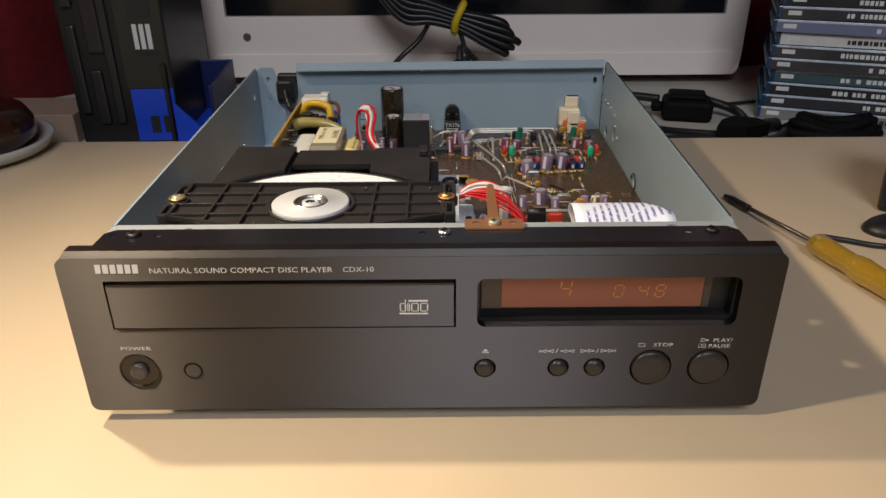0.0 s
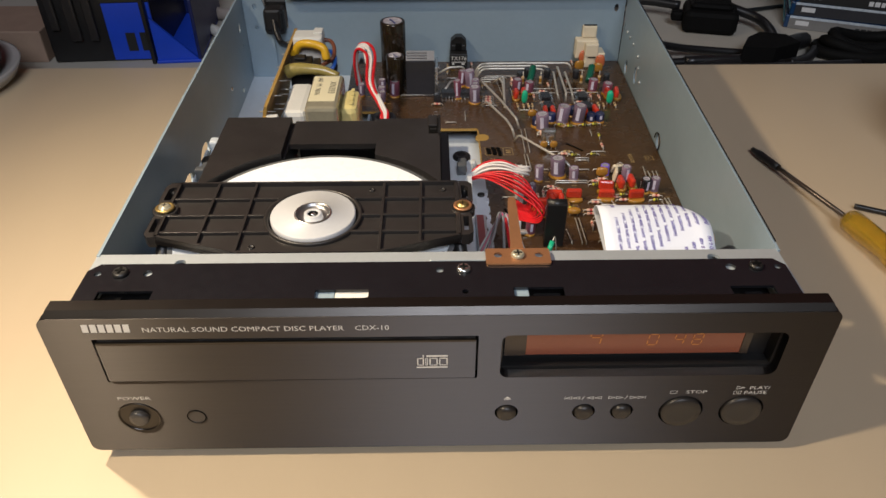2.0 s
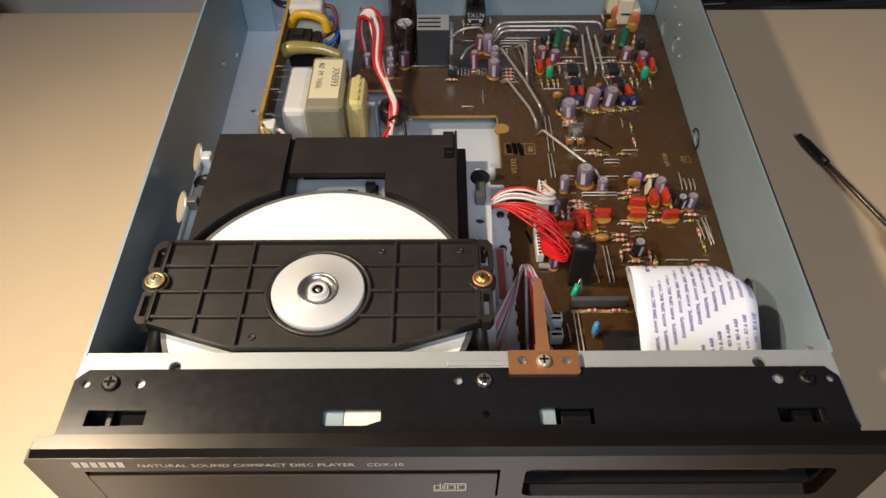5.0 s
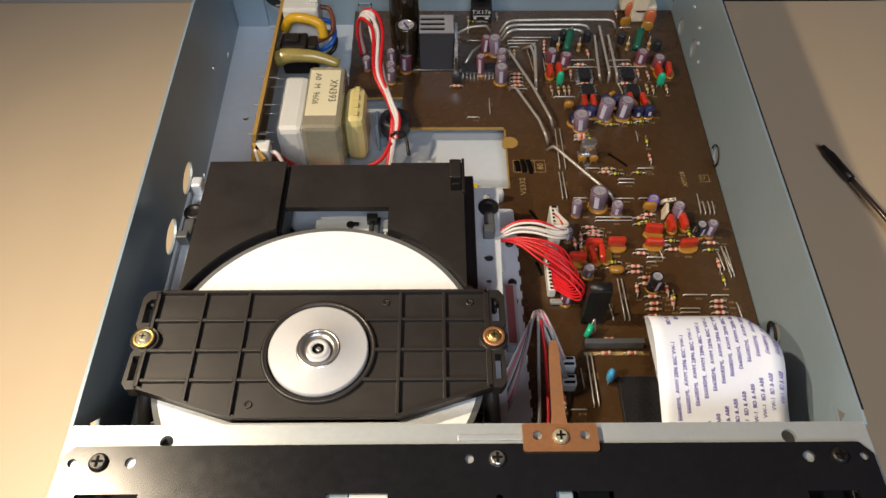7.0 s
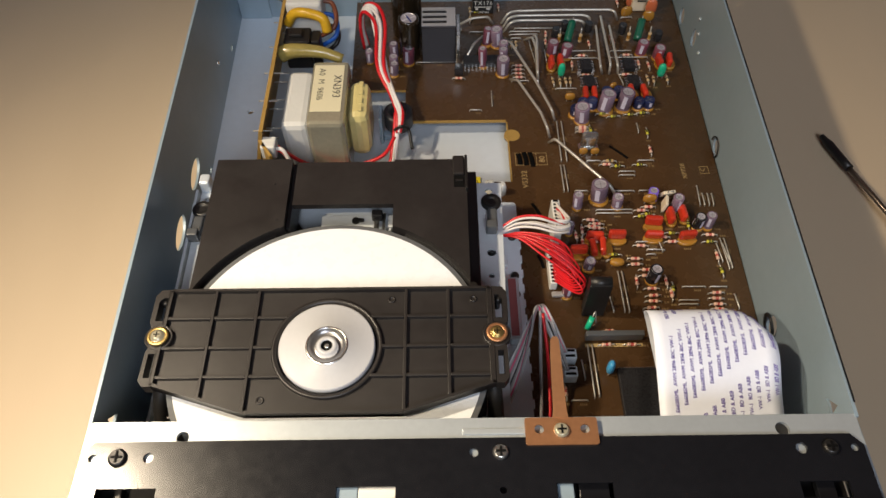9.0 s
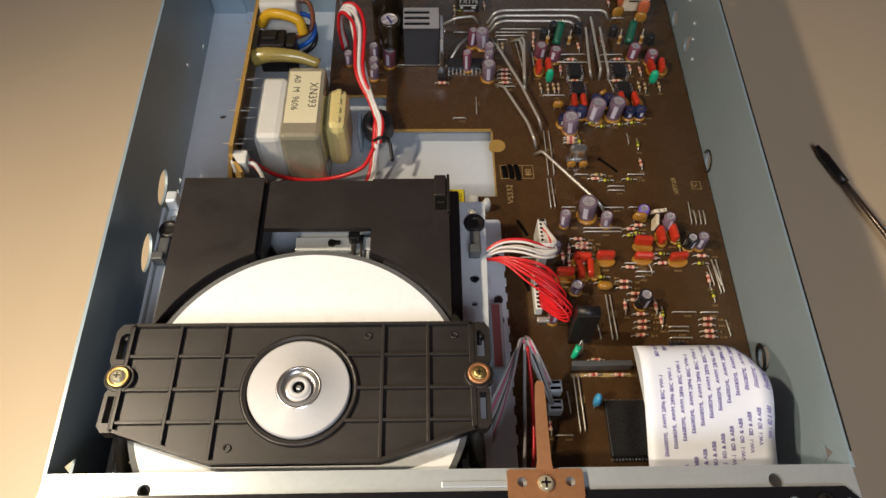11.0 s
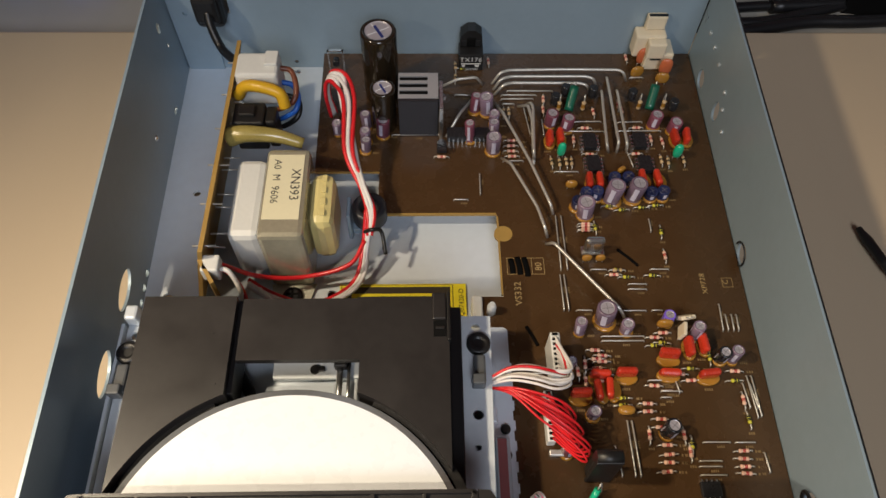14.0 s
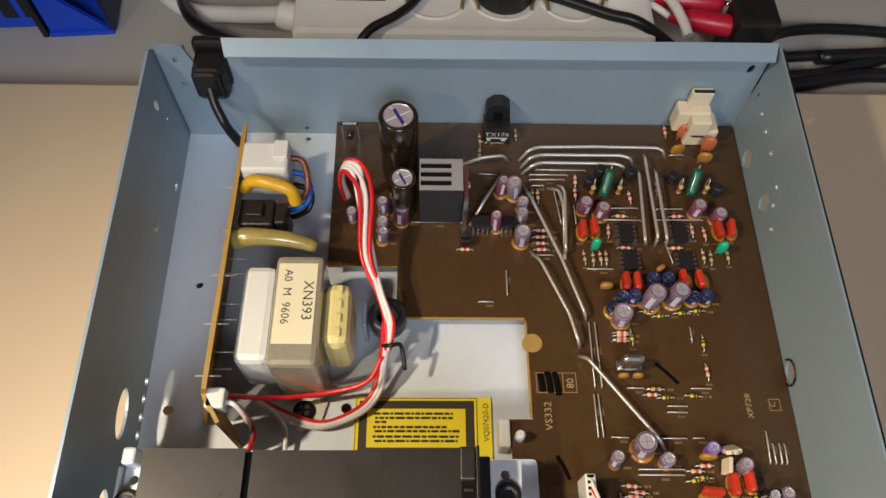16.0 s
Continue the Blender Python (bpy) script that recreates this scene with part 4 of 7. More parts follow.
part("yellow_sleeve", bm, WIRE_YELLOW, pboard)
bm = B()
box(bm, -0.0400, -0.0260, 0.2575, 0.2700, 0.0360, 0.0540, 0, 0.001)
box(bm, -0.0258, -0.0210, 0.2590, 0.2690, 0.0360, 0.0530, 0, 0.001)
box(bm, -0.0370, -0.0300, 0.2610, 0.2670, 0.0541, 0.0560, 0, 0.0006)
part("fuse_holder", bm, BLACK, pboard)
bm = B()
tube(bm, [(-0.0410, 0.2530, 0.0500), (-0.0340, 0.2532, 0.0520), (-0.0200, 0.2525, 0.0515), (-0.0085, 0.2510, 0.0480)], 0.0046, 14, 0, 6, 0.55)
part("film_capacitor", bm, mat("olive_resin", (0.30, 0.24, 0.07), 0.22, 0, 0.3, 120, coat=0.5), pboard, "amber moulded film capacitor")
bm = B()
box(bm, -0.0425, -0.0355, 0.1830, 0.1905, 0.0450, 0.0530, 0, 0.0008)
part("plug", bm, NYLON, pboard)

# yellow laser label on the base pan
bm = B()
box(bm, 0.0070, 0.0637, 0.1560, 0.2000, 0.0103, 0.0106, 0)
lab = part("laser_label", bm, YELLOW, player, "yellow warning label on the base pan")
bm = B()
box(bm, 0.0076, 0.0579, 0.1560, 0.1996, 0.0107, 0.01072, 0)
part("outer_line", bm, INK, lab)
bm = B()
box(bm, 0.0079, 0.0576, 0.1560, 0.1993, 0.01076, 0.01078, 0)
part("label_margin", bm, YELLOW, lab)
bm = B()
box(bm, 0.0090, 0.0566, 0.1560, 0.1984, 0.01082, 0.01084, 0)
part("label_border", bm, mat("faded_label_black", (0.055, 0.045, 0.030), 0.4, 0, 0.1), lab)
bm = B()
box(bm, 0.0124, 0.0530, 0.1790, 0.1950, 0.01088, 0.0109, 0)
part("label_field", bm, YELLOW, lab)
rng_label = random.Random(5)
for y_row, xs, xe in ((0.1929, 0.0150, 0.0478), (0.1911, 0.0157, 0.0478), (0.1894, 0.0157, 0.0208), (0.1873, 0.0150, 0.0456), (0.1856, 0.0157, 0.0505), (0.1834, 0.0150, 0.0505), (0.1816, 0.0157, 0.0496)):
    while xs < xe:
        wd = min(rng_label.choice((0.0012, 0.0021, 0.0030, 0.0040)), xe - xs)
        bm = B()
        box(bm, xs, xs + wd, y_row - 0.00048, y_row + 0.00048, 0.01094, 0.01096, 0)
        part("text_bar", bm, INK, lab)
        xs += wd + 0.00045
letters("VQ07420-D", 0.0032, lambda u, v: Vector((0.0605 - v + 0.002, 0.1815 + u, 0.0108)), INK, "lettering", lab)


# ---- components on the main board ----
SLEEVE = mat("violet_sleeve", (0.19, 0.13, 0.18), 0.25, 0, 0.3, 200, coat=0.4, per_object=0.25)
SLEEVE_RED = mat("plum_sleeve", (0.19, 0.055, 0.085), 0.3, 0, 0.15, 200, coat=0.4, per_object=0.25)
SLEEVE_BLACK = mat("black_sleeve", (0.012, 0.012, 0.014), 0.25, 0, 0.15, 200, coat=0.3)
SLEEVE_BLUE = mat("navy_sleeve", (0.016, 0.024, 0.085), 0.3, 0, 0.15, 200, coat=0.3, per_object=0.2)
SLEEVE_VIOLET = mat("bright_violet_sleeve", (0.20, 0.12, 0.60), 0.3, 0, 0.1, 200, coat=0.3)
STRIPE = mat("pale_stripe", (0.58, 0.54, 0.64), 0.4)
CANTOP = mat("aluminium_can_top", (0.46, 0.43, 0.47), 0.36, 0.35, 0.2, 300)
SCORE = mat("scored_groove", (0.20, 0.19, 0.20), 0.5)
FILMRED = mat("red_dipped_coat", (0.50, 0.035, 0.015), 0.28, 0, 0.12, 200, coat=0.4, per_object=0.15)
GLUE = mat("amber_resin", (0.36, 0.17, 0.025), 0.22, 0, 0.15, 150, coat=0.3)
PINK = mat("pink_resistor_body", (0.72, 0.45, 0.33), 0.40, 0, 0.08, 300, per_object=0.15)
TAN = mat("tan_resistor_body", (0.55, 0.38, 0.20), 0.45, 0, 0.08, 300, per_object=0.15)
YDIODE = mat("yellow_green_body", (0.58, 0.52, 0.04), 0.4, 0, 0.08, 300)
BANDRED = mat("red_band", (0.42, 0.03, 0.03), 0.4)
GREENCAP = mat("green_dipped_coat", (0.01, 0.42, 0.22), 0.3, 0, 0.08, 200, coat=0.3)
DARKGREEN = mat("dark_green_coat", (0.005, 0.10, 0.06), 0.3, 0, 0.1, 200, coat=0.3)
ORANGEDISC = mat("orange_red_disc", (0.52, 0.13, 0.05), 0.35, 0, 0.1, 200, coat=0.2)
LIGHTBLUE = mat("light_blue_coat", (0.06, 0.33, 0.62), 0.3, 0, 0.06, 200, coat=0.3)
ICBLACK = mat("ic_epoxy", (0.018, 0.018, 0.020), 0.28, 0, 0.12, 300)
HEATSINK = mat("grey_heatsink", (0.46, 0.46, 0.48), 0.35, 0.4, 0.08, 150)
SILK = mat("board_legend", (0.42, 0.29, 0.12), 0.6)
FINESILK = mat("worn_board_legend", (0.21, 0.135, 0.055), 0.6, 0, 0.4, 90)
CREAMPLASTIC = mat("cream_plastic", (0.72, 0.62, 0.45), 0.45, 0, 0.06)


def cap_mesh(r, h, kind):
    """An electrolytic can in its sleeve, with a rolled edge, a scored top and a pale stripe."""
    bm = B()
    lathe(bm, (0, 0, 0), [(r * 0.92, 0.0003, 0), (r, 0.0008, 0), (r, 0.0014, 0), (r * 0.95, 0.0018, 0), (r, 0.0022, 0), (r, h - 0.0004, 0), (r * 0.93, h, 0), (r * 0.70, h - 0.0001, 0), (r * 0.66, h - 0.0003, 1)], 20)
    for a in (0.4, 1.97):
        c, s = math.cos(a) * r * 0.6, math.sin(a) * r * 0.6
        w = Vector((-s, c, 0)).normalized() * 0.00012
        bm.faces.new([bm.verts.new(Vector(p) + q) for p, q in (((-c, -s, h - 0.00022), w), ((-c, -s, h - 0.00022), -w), ((c, s, h - 0.00022), -w), ((c, s, h - 0.00022), w))]).material_index = 2
    a0 = -1.9
    for i in range(3):
        a, b = a0 + 0.18 * i, a0 + 0.18 * (i + 1)
        k = r + 0.00006
        bm.faces.new([bm.verts.new((k * math.cos(q), k * math.sin(q), z)) for q, z in ((a, 0.0026), (b, 0.0026), (b, h - 0.0008), (a, h - 0.0008))]).material_index = 3
    for a in (0.3, 1.5, 2.7):
        k = r + 0.00005
        for j in range(5):
            z0 = h * 0.28 + h * 0.11 * j
            bm.faces.new([bm.verts.new((k * math.cos(q), k * math.sin(q), z)) for q, z in ((a, z0), (a + 0.16, z0), (a + 0.16, z0 + h * 0.07), (a, z0 + h * 0.07))]).material_index = 3
    for dx in (-0.0012, 0.0012):
        box(bm, dx - 0.0002, dx + 0.0002, -0.0002, 0.0002, -0.0004, 0.0004, 1)
    return mesh_of(bm, "capacitor", [(SLEEVE, SLEEVE_BLACK, SLEEVE_VIOLET, SLEEVE_RED, SLEEVE_BLUE)[kind], SLEEVE_BLUE if kind == 4 else CANTOP, SCORE, STRIPE])


CAPS_FRONT = [
    (0.1103, 0.1707, 2.5, 9, 0), (0.1216, 0.1762, 4.2, 11, 0), (0.13, 0.1712, 2.7, 8, 0), (0.1483, 0.175, 2.5, 7, 2), (0.1586, 0.1686, 2.6, 10, 0),
    (0.1668, 0.1579, 2.6, 9, 1), (0.1722, 0.1578, 2.5, 9, 0), (0.1043, 0.1549, 2.0, 8, 0), (0.1112, 0.1346, 2.5, 7, 0), (0.0995, 0.1199, 2.5, 8, 3),
    (0.1395, 0.1271, 3.0, 10, 1), (0.133, 0.2391, 4.0, 12, 0), (0.1435, 0.2405, 4.0, 12, 0), (0.1198, 0.231, 4.0, 11, 0),
    (0.1359, 0.2488, 2.9, 6, 4), (0.1424, 0.2493, 2.9, 6, 4), (0.1211, 0.2406, 2.9, 6, 4), (0.1264, 0.2407, 2.9, 6, 4), (0.1166, 0.2353, 2.9, 6, 4),
]

CAPS_BACK = [
    (0.1519, 0.2407, 2.9, 6, 4), (0.1575, 0.2407, 2.9, 6, 4), (0.1087, 0.2863, 3.2, 9, 3), (0.1166, 0.2836, 3.2, 8, 3), (0.1608, 0.2851, 3.2, 9, 3),
    (0.17, 0.2817, 3.2, 8, 3), (0.0707, 0.2954, 2.6, 11, 3), (0.0771, 0.2945, 3.5, 12, 0), (0.0804, 0.2869, 2.6, 9, 0), (0.0799, 0.2798, 2.6, 9, 0),
    (0.0678, 0.2761, 2.4, 13, 3), (0.079, 0.2693, 3.6, 12, 0), (0.0164, 0.2846, 2.6, 10, 0), (0.0164, 0.2754, 2.6, 9, 0),
    (0.0166, 0.2696, 2.6, 8, 0), (0.0248, 0.2797, 3.3, 11, 3), (0.0022, 0.2805, 2.3, 9, 0),
]

FILM_CAPS = [
    (0.1457, 0.1584, 0), (0.1444, 0.1516, 0), (0.1538, 0.1621, 90), (0.1601, 0.1634, 90), (0.1604, 0.1504, 0), (0.1159, 0.1504, 0),
    (0.1268, 0.1509, 0), (0.1074, 0.1422, 0), (0.115, 0.1437, 90), (0.1199, 0.1443, 90), (0.1062, 0.2743, 90), (0.1117, 0.2753, 90),
    (0.1689, 0.2747, 90), (0.175, 0.2753, 90), (0.1235, 0.2478, 90), (0.1287, 0.2478, 90), (0.1496, 0.2493, 90), (0.1571, 0.2493, 90),
]

RESISTORS_A = [
    (0.1157, 0.1619, 0, 0), (0.1158, 0.158, 0, 0), (0.1155, 0.1539, 0, 0), (0.1415, 0.1675, 0, 0), (0.1409, 0.1639, 0, 1), (0.1541, 0.1534, 0, 1),
    (0.1531, 0.1483, 0, 0), (0.172, 0.1521, 0, 0), (0.1711, 0.148, 0, 1), (0.1378, 0.1462, 0, 0), (0.1727, 0.1398, 90, 0), (0.1729, 0.1317, 90, 1),
    (0.1244, 0.1411, 0, 1), (0.124, 0.1382, 0, 1), (0.1339, 0.1387, 0, 0), (0.1334, 0.1355, 0, 0), (0.1381, 0.1323, 0, 0), (0.1375, 0.1291, 0, 0),
    (0.1325, 0.1261, 90, 0),
]

RESISTORS_B = [
    (0.1388, 0.122, 0, 0), (0.1389, 0.1183, 0, 0), (0.1383, 0.1153, 0, 0), (0.1369, 0.1118, 0, 0), (0.1473, 0.1191, 90, 0), (0.1679, 0.1194, 0, 0),
    (0.1672, 0.1164, 0, 0), (0.1672, 0.1134, 0, 0), (0.1671, 0.1108, 0, 0), (0.1162, 0.1003, 0, 0), (0.114, 0.0936, 0, 0), (0.125, 0.0935, 0, 0),
    (0.0939, 0.072, 90, 0), (0.1108, 0.1557, 90, 0), (0.1102, 0.1483, 90, 0), (0.1628, 0.1584, 90, 1), (0.146, 0.1259, 90, 0),
    (0.1484, 0.1221, 90, 1),
]

RESISTORS_C = [
    (0.1316, 0.2348, 0, 1), (0.1374, 0.2327, 0, 1), (0.1469, 0.234, 0, 1), (0.1537, 0.2351, 0, 1), (0.1535, 0.2206, 90, 1), (0.153, 0.2077, 90, 0),
    (0.1306, 0.2003, 0, 1), (0.1342, 0.1967, 0, 1), (0.1458, 0.1974, 0, 1), (0.1286, 0.1979, 0, 0), (0.1193, 0.2238, 0, 0), (0.119, 0.2213, 0, 0),
    (0.1235, 0.2231, 90, 1), (0.0883, 0.2747, 0, 0), (0.088, 0.2714, 0, 0), (0.0878, 0.2681, 0, 0), (0.0881, 0.2648, 0, 0), (0.1184, 0.1595, 0, 0),
    (0.118, 0.1568, 0, 0),
]

RESISTORS_D = [
    (0.1071, 0.2614, 90, 2), (0.111, 0.2607, 90, 2), (0.1143, 0.2613, 90, 2), (0.1169, 0.2613, 90, 2), (0.161, 0.2624, 90, 2),
    (0.1643, 0.2614, 90, 2), (0.172, 0.2623, 90, 2), (0.1067, 0.3024, 90, 0), (0.106, 0.2952, 90, 0), (0.1315, 0.2936, 90, 0),
    (0.1448, 0.2984, 90, 0), (0.1462, 0.2948, 90, 0), (0.1259, 0.2828, 0, 0), (0.152, 0.2829, 0, 0), (0.1263, 0.266, 0, 0), (0.1491, 0.2661, 0, 0),
    (0.1194, 0.275, 90, 0), (0.1581, 0.2756, 90, 0), (0.1635, 0.2739, 90, 0),
]

RESISTORS_E = [
    (0.0536, 0.2646, 0, 0), (0.0796, 0.3298, 90, 0), (0.0659, 0.3245, 0, 1), (0.0619, 0.3261, 90, 2), (0.0617, 0.3176, 90, 2),
    (0.1541, 0.3325, 90, 0), (0.0856, 0.2936, 90, 2), (0.0883, 0.2936, 90, 2), (0.1191, 0.2221, 0, 0), (0.1194, 0.2249, 0, 0),
    (0.1075, 0.1525, 90, 0), (0.1183, 0.1512, 0, 0), (0.1179, 0.1484, 0, 0), (0.1491, 0.1511, 0, 0), (0.1454, 0.1696, 0, 0), (0.1445, 0.165, 0, 1),
    (0.1305, 0.2002, 0, 2),
]

JUMPERS_A = [
    (0.1102, 0.1807, 0.1171, 0.1805), (0.1299, 0.1803, 0.1404, 0.1802), (0.1427, 0.1804, 0.1474, 0.1803), (0.1193, 0.1683, 0.1375, 0.1682),
    (0.119, 0.1662, 0.1371, 0.1661), (0.1722, 0.1834, 0.1714, 0.1705), (0.1738, 0.1784, 0.1737, 0.1705), (0.1764, 0.1784, 0.176, 0.1704),
    (0.1785, 0.1783, 0.1781, 0.1704), (0.1739, 0.1473, 0.1748, 0.1366), (0.1768, 0.1472, 0.178, 0.1365), (0.0879, 0.1521, 0.0977, 0.1519),
    (0.1059, 0.23, 0.1056, 0.201), (0.1084, 0.23, 0.1085, 0.201), (0.1048, 0.1984, 0.1049, 0.1807), (0.1065, 0.1984, 0.107, 0.1807),
    (0.0717, 0.2546, 0.0716, 0.2423), (0.0589, 0.2391, 0.0658, 0.239), (0.1188, 0.2008, 0.126, 0.2007), (0.1453, 0.2007, 0.1538, 0.2006),
]

JUMPERS_B = [
    (0.1344, 0.1933, 0.1427, 0.1932), (0.134, 0.1908, 0.1423, 0.1906), (0.1264, 0.1321, 0.1268, 0.1102), (0.1246, 0.1322, 0.1247, 0.1102),
    (0.1184, 0.1223, 0.1197, 0.1103), (0.1076, 0.094, 0.1079, 0.0697), (0.1057, 0.094, 0.1059, 0.0692), (0.1023, 0.0867, 0.1028, 0.0774),
    (0.096, 0.0681, 0.103, 0.068), (0.153, 0.123, 0.1638, 0.1229), (0.1656, 0.1228, 0.1736, 0.1227), (0.1502, 0.1158, 0.1591, 0.1157),
    (0.1497, 0.1137, 0.1586, 0.1136), (0.1496, 0.1105, 0.1597, 0.1103), (0.1763, 0.1504, 0.177, 0.1324), (0.1782, 0.1504, 0.1785, 0.133),
    (0.1758, 0.119, 0.1763, 0.111), (0.1358, 0.1486, 0.1474, 0.1485), (0.1404, 0.1442, 0.1452, 0.1442), (0.0291, 0.2787, 0.0534, 0.2788),
]

JUMPERS_C = [
    (0.1169, 0.2871, 0.135, 0.2873), (0.1176, 0.2809, 0.1354, 0.2807), (0.1432, 0.2868, 0.1558, 0.2871), (0.1423, 0.281, 0.1644, 0.2811),
    (0.1047, 0.289, 0.105, 0.2786), (0.1539, 0.3178, 0.1613, 0.3181), (0.0835, 0.262, 0.0935, 0.2622), (0.0958, 0.299, 0.0982, 0.2787),
    (0.1079, 0.2554, 0.1198, 0.2553), (0.0881, 0.3085, 0.1123, 0.3083), (0.0851, 0.3056, 0.1035, 0.3055), (0.0849, 0.3027, 0.1018, 0.3029),
    (0.0855, 0.2994, 0.0917, 0.2994), (0.061, 0.3058, 0.0695, 0.3054), (0.1446, 0.2698, 0.1467, 0.2584), (0.1491, 0.228, 0.1491, 0.2208),
    (0.1403, 0.144, 0.1489, 0.1438), (0.1398, 0.1414, 0.1441, 0.1413), (0.1467, 0.1491, 0.1477, 0.1431),
]

BUS_A = [
    [(0.0807, 0.3144), (0.0847, 0.316), (0.0896, 0.3178), (0.1168, 0.3184), (0.1468, 0.3181), (0.1494, 0.3162), (0.1519, 0.3165)],
    [(0.0813, 0.3103), (0.0849, 0.3115), (0.0901, 0.3133), (0.129, 0.3134), (0.133, 0.3118), (0.1357, 0.3124)],
    [(0.0816, 0.3066), (0.0855, 0.307), (0.0898, 0.3088), (0.1255, 0.3086), (0.129, 0.3071), (0.132, 0.3084)],
    [(0.1380, 0.3090), (0.1360, 0.3030), (0.1340, 0.2670), (0.1360, 0.2680)],
    [(0.1420, 0.3190), (0.1400, 0.3120), (0.1400, 0.2690), (0.1400, 0.2680)],
    [(0.1460, 0.3100), (0.1440, 0.3030), (0.1440, 0.2680), (0.1450, 0.2680)],
    [(0.0980, 0.3000), (0.0990, 0.2950), (0.1000, 0.2920), (0.0980, 0.2630), (0.0990, 0.2630)],
]

BUS_B = [
    [(0.0818, 0.3004), (0.0847, 0.2878), (0.0956, 0.258), (0.1032, 0.2323), (0.1051, 0.2312)],
    [(0.083, 0.2645), (0.0864, 0.2563), (0.0969, 0.2309), (0.0994, 0.2196), (0.1012, 0.2184)],
    [(0.1003, 0.2148), (0.1027, 0.2114), (0.1165, 0.1929), (0.1271, 0.1789), (0.1311, 0.1758)],
    [(0.0934, 0.2985), (0.0974, 0.2933), (0.0988, 0.2843), (0.0985, 0.2605)],
    [(0.0561, 0.278), (0.063, 0.288), (0.0723, 0.3066)],
    [(0.0518, 0.3112), (0.0624, 0.3113), (0.0723, 0.3127), (0.0758, 0.3137)],
]


caps = {}
for k, (x, y, r, h, kind) in enumerate(CAPS_FRONT + CAPS_BACK):
    key = (r, h, kind)
    if key not in caps:
        caps[key] = cap_mesh(r / 1000, h / 1000, kind)
    lean = (k * 37 % 11 - 5) * 0.9
    part("capacitor", caps[key], None, board, "", pose(x, y, ZB, lean, (k * 53 % 13 - 6) * 0.8, k * 71 % 60 - 30))
bm = B()
for k, (x, y, r, h, kind) in enumerate(CAPS_FRONT + CAPS_BACK):
    wide = 1.04 + 0.045 * (k * 5 % 7)
    lathe(bm, (x + 0.0002 * (k % 3 - 1), y - 0.0005, ZB), [(r / 1000 * wide, 0.00005, 0), (r / 1000 * (wide - 0.08), 0.0006, 0), (r / 1000 * 0.9, 0.0011, 0)], 14)
tagged(part("resin_fillet", bm, GLUE, board), kind="stuff")

# red dipped film capacitors with their amber bases
bm = B()
box(bm, -0.0042, 0.0042, -0.0015, 0.0015, 0.0012, 0.0066, 0, 0.0012)
film = mesh_of(bm, "film_capacitor", [FILMRED])
bm = B()
lathe(bm, (0, 0, 0), [(0.0050, 0.0, 0), (0.0049, 0.0010, 0), (0.0044, 0.0015, 0)], 18)
for v in bm.verts:
    v.co.y = v.co.y * 0.62 - 0.0012
base_mesh = mesh_of(bm, "resin_base", [GLUE])
for k, (x, y, a) in enumerate(FILM_CAPS):
    m = pose(x, y, ZB, 0, 0, a + (k * 29 % 13 - 6))
    part("film_capacitor", film, None, board, "", m @ pose(0, 0, 0, (k * 17 % 9 - 4) * 3))
    part("resin_base", base_mesh, None, board, "", m)


def axial_mesh(kind):
    bm = B()
    body, band = 0, 1
    r = 0.00085 if kind != 1 else 0.0008
    L = 0.0018 if kind != 1 else 0.0014
    lathe(bm, (0, 0, 0.0013), [(r * 0.5, -L - 0.0003, body), (r, -L, body), (r, -L + 0.0007, body), (r * 0.86, -L + 0.0009, body), (r * 0.86, -0.0005, body), (r * 0.87, -0.00045, band), (r * 0.87, 0.0, band), (r * 0.86, 0.0001, body), (r * 0.86, 0.0006, band), (r * 0.86, L - 0.0009, body), (r, L - 0.0007, body), (r, L, band if kind == 1 else body), (r * 0.5, L + 0.0003, body)], 10, "x")
    tube(bm, [(-0.0038, 0, 0), (-0.0034, 0, 0.0012), (-L, 0, 0.0013)], 0.00028, 6, 2, 2)
    tube(bm, [(L, 0, 0.0013), (0.0034, 0, 0.0012), (0.0038, 0, 0)], 0.00028, 6, 2, 2)
    return mesh_of(bm, "resistor", [(PINK, YDIODE, TAN)[kind], (BANDRED, INK, INK)[kind], TIN])


axial = [axial_mesh(k) for k in range(3)]
for k, (x, y, a, kind) in enumerate(RESISTORS_A + RESISTORS_B + RESISTORS_C + RESISTORS_D + RESISTORS_E):
    part("diode" if kind == 1 else "resistor", axial[kind], None, board, "", pose(x, y, ZB, 0, 0, a + (k * 31 % 9 - 4)))
for x0, y0, x1, y1 in JUMPERS_A + JUMPERS_B + JUMPERS_C:
    bm = B()
    a, b = Vector((x0, y0, ZB)), Vector((x1, y1, ZB))
    d = (b - a).normalized() * 0.0006
    u = Vector((0, 0, 0.0011))
    tube(bm, [a, a + d * 0.4 + u * 0.8, a + d + u, b - d + u, b - d * 0.4 + u * 0.8, b], 0.00032, 6, 0, 1)
    part("jumper_wire", bm, TIN, board)
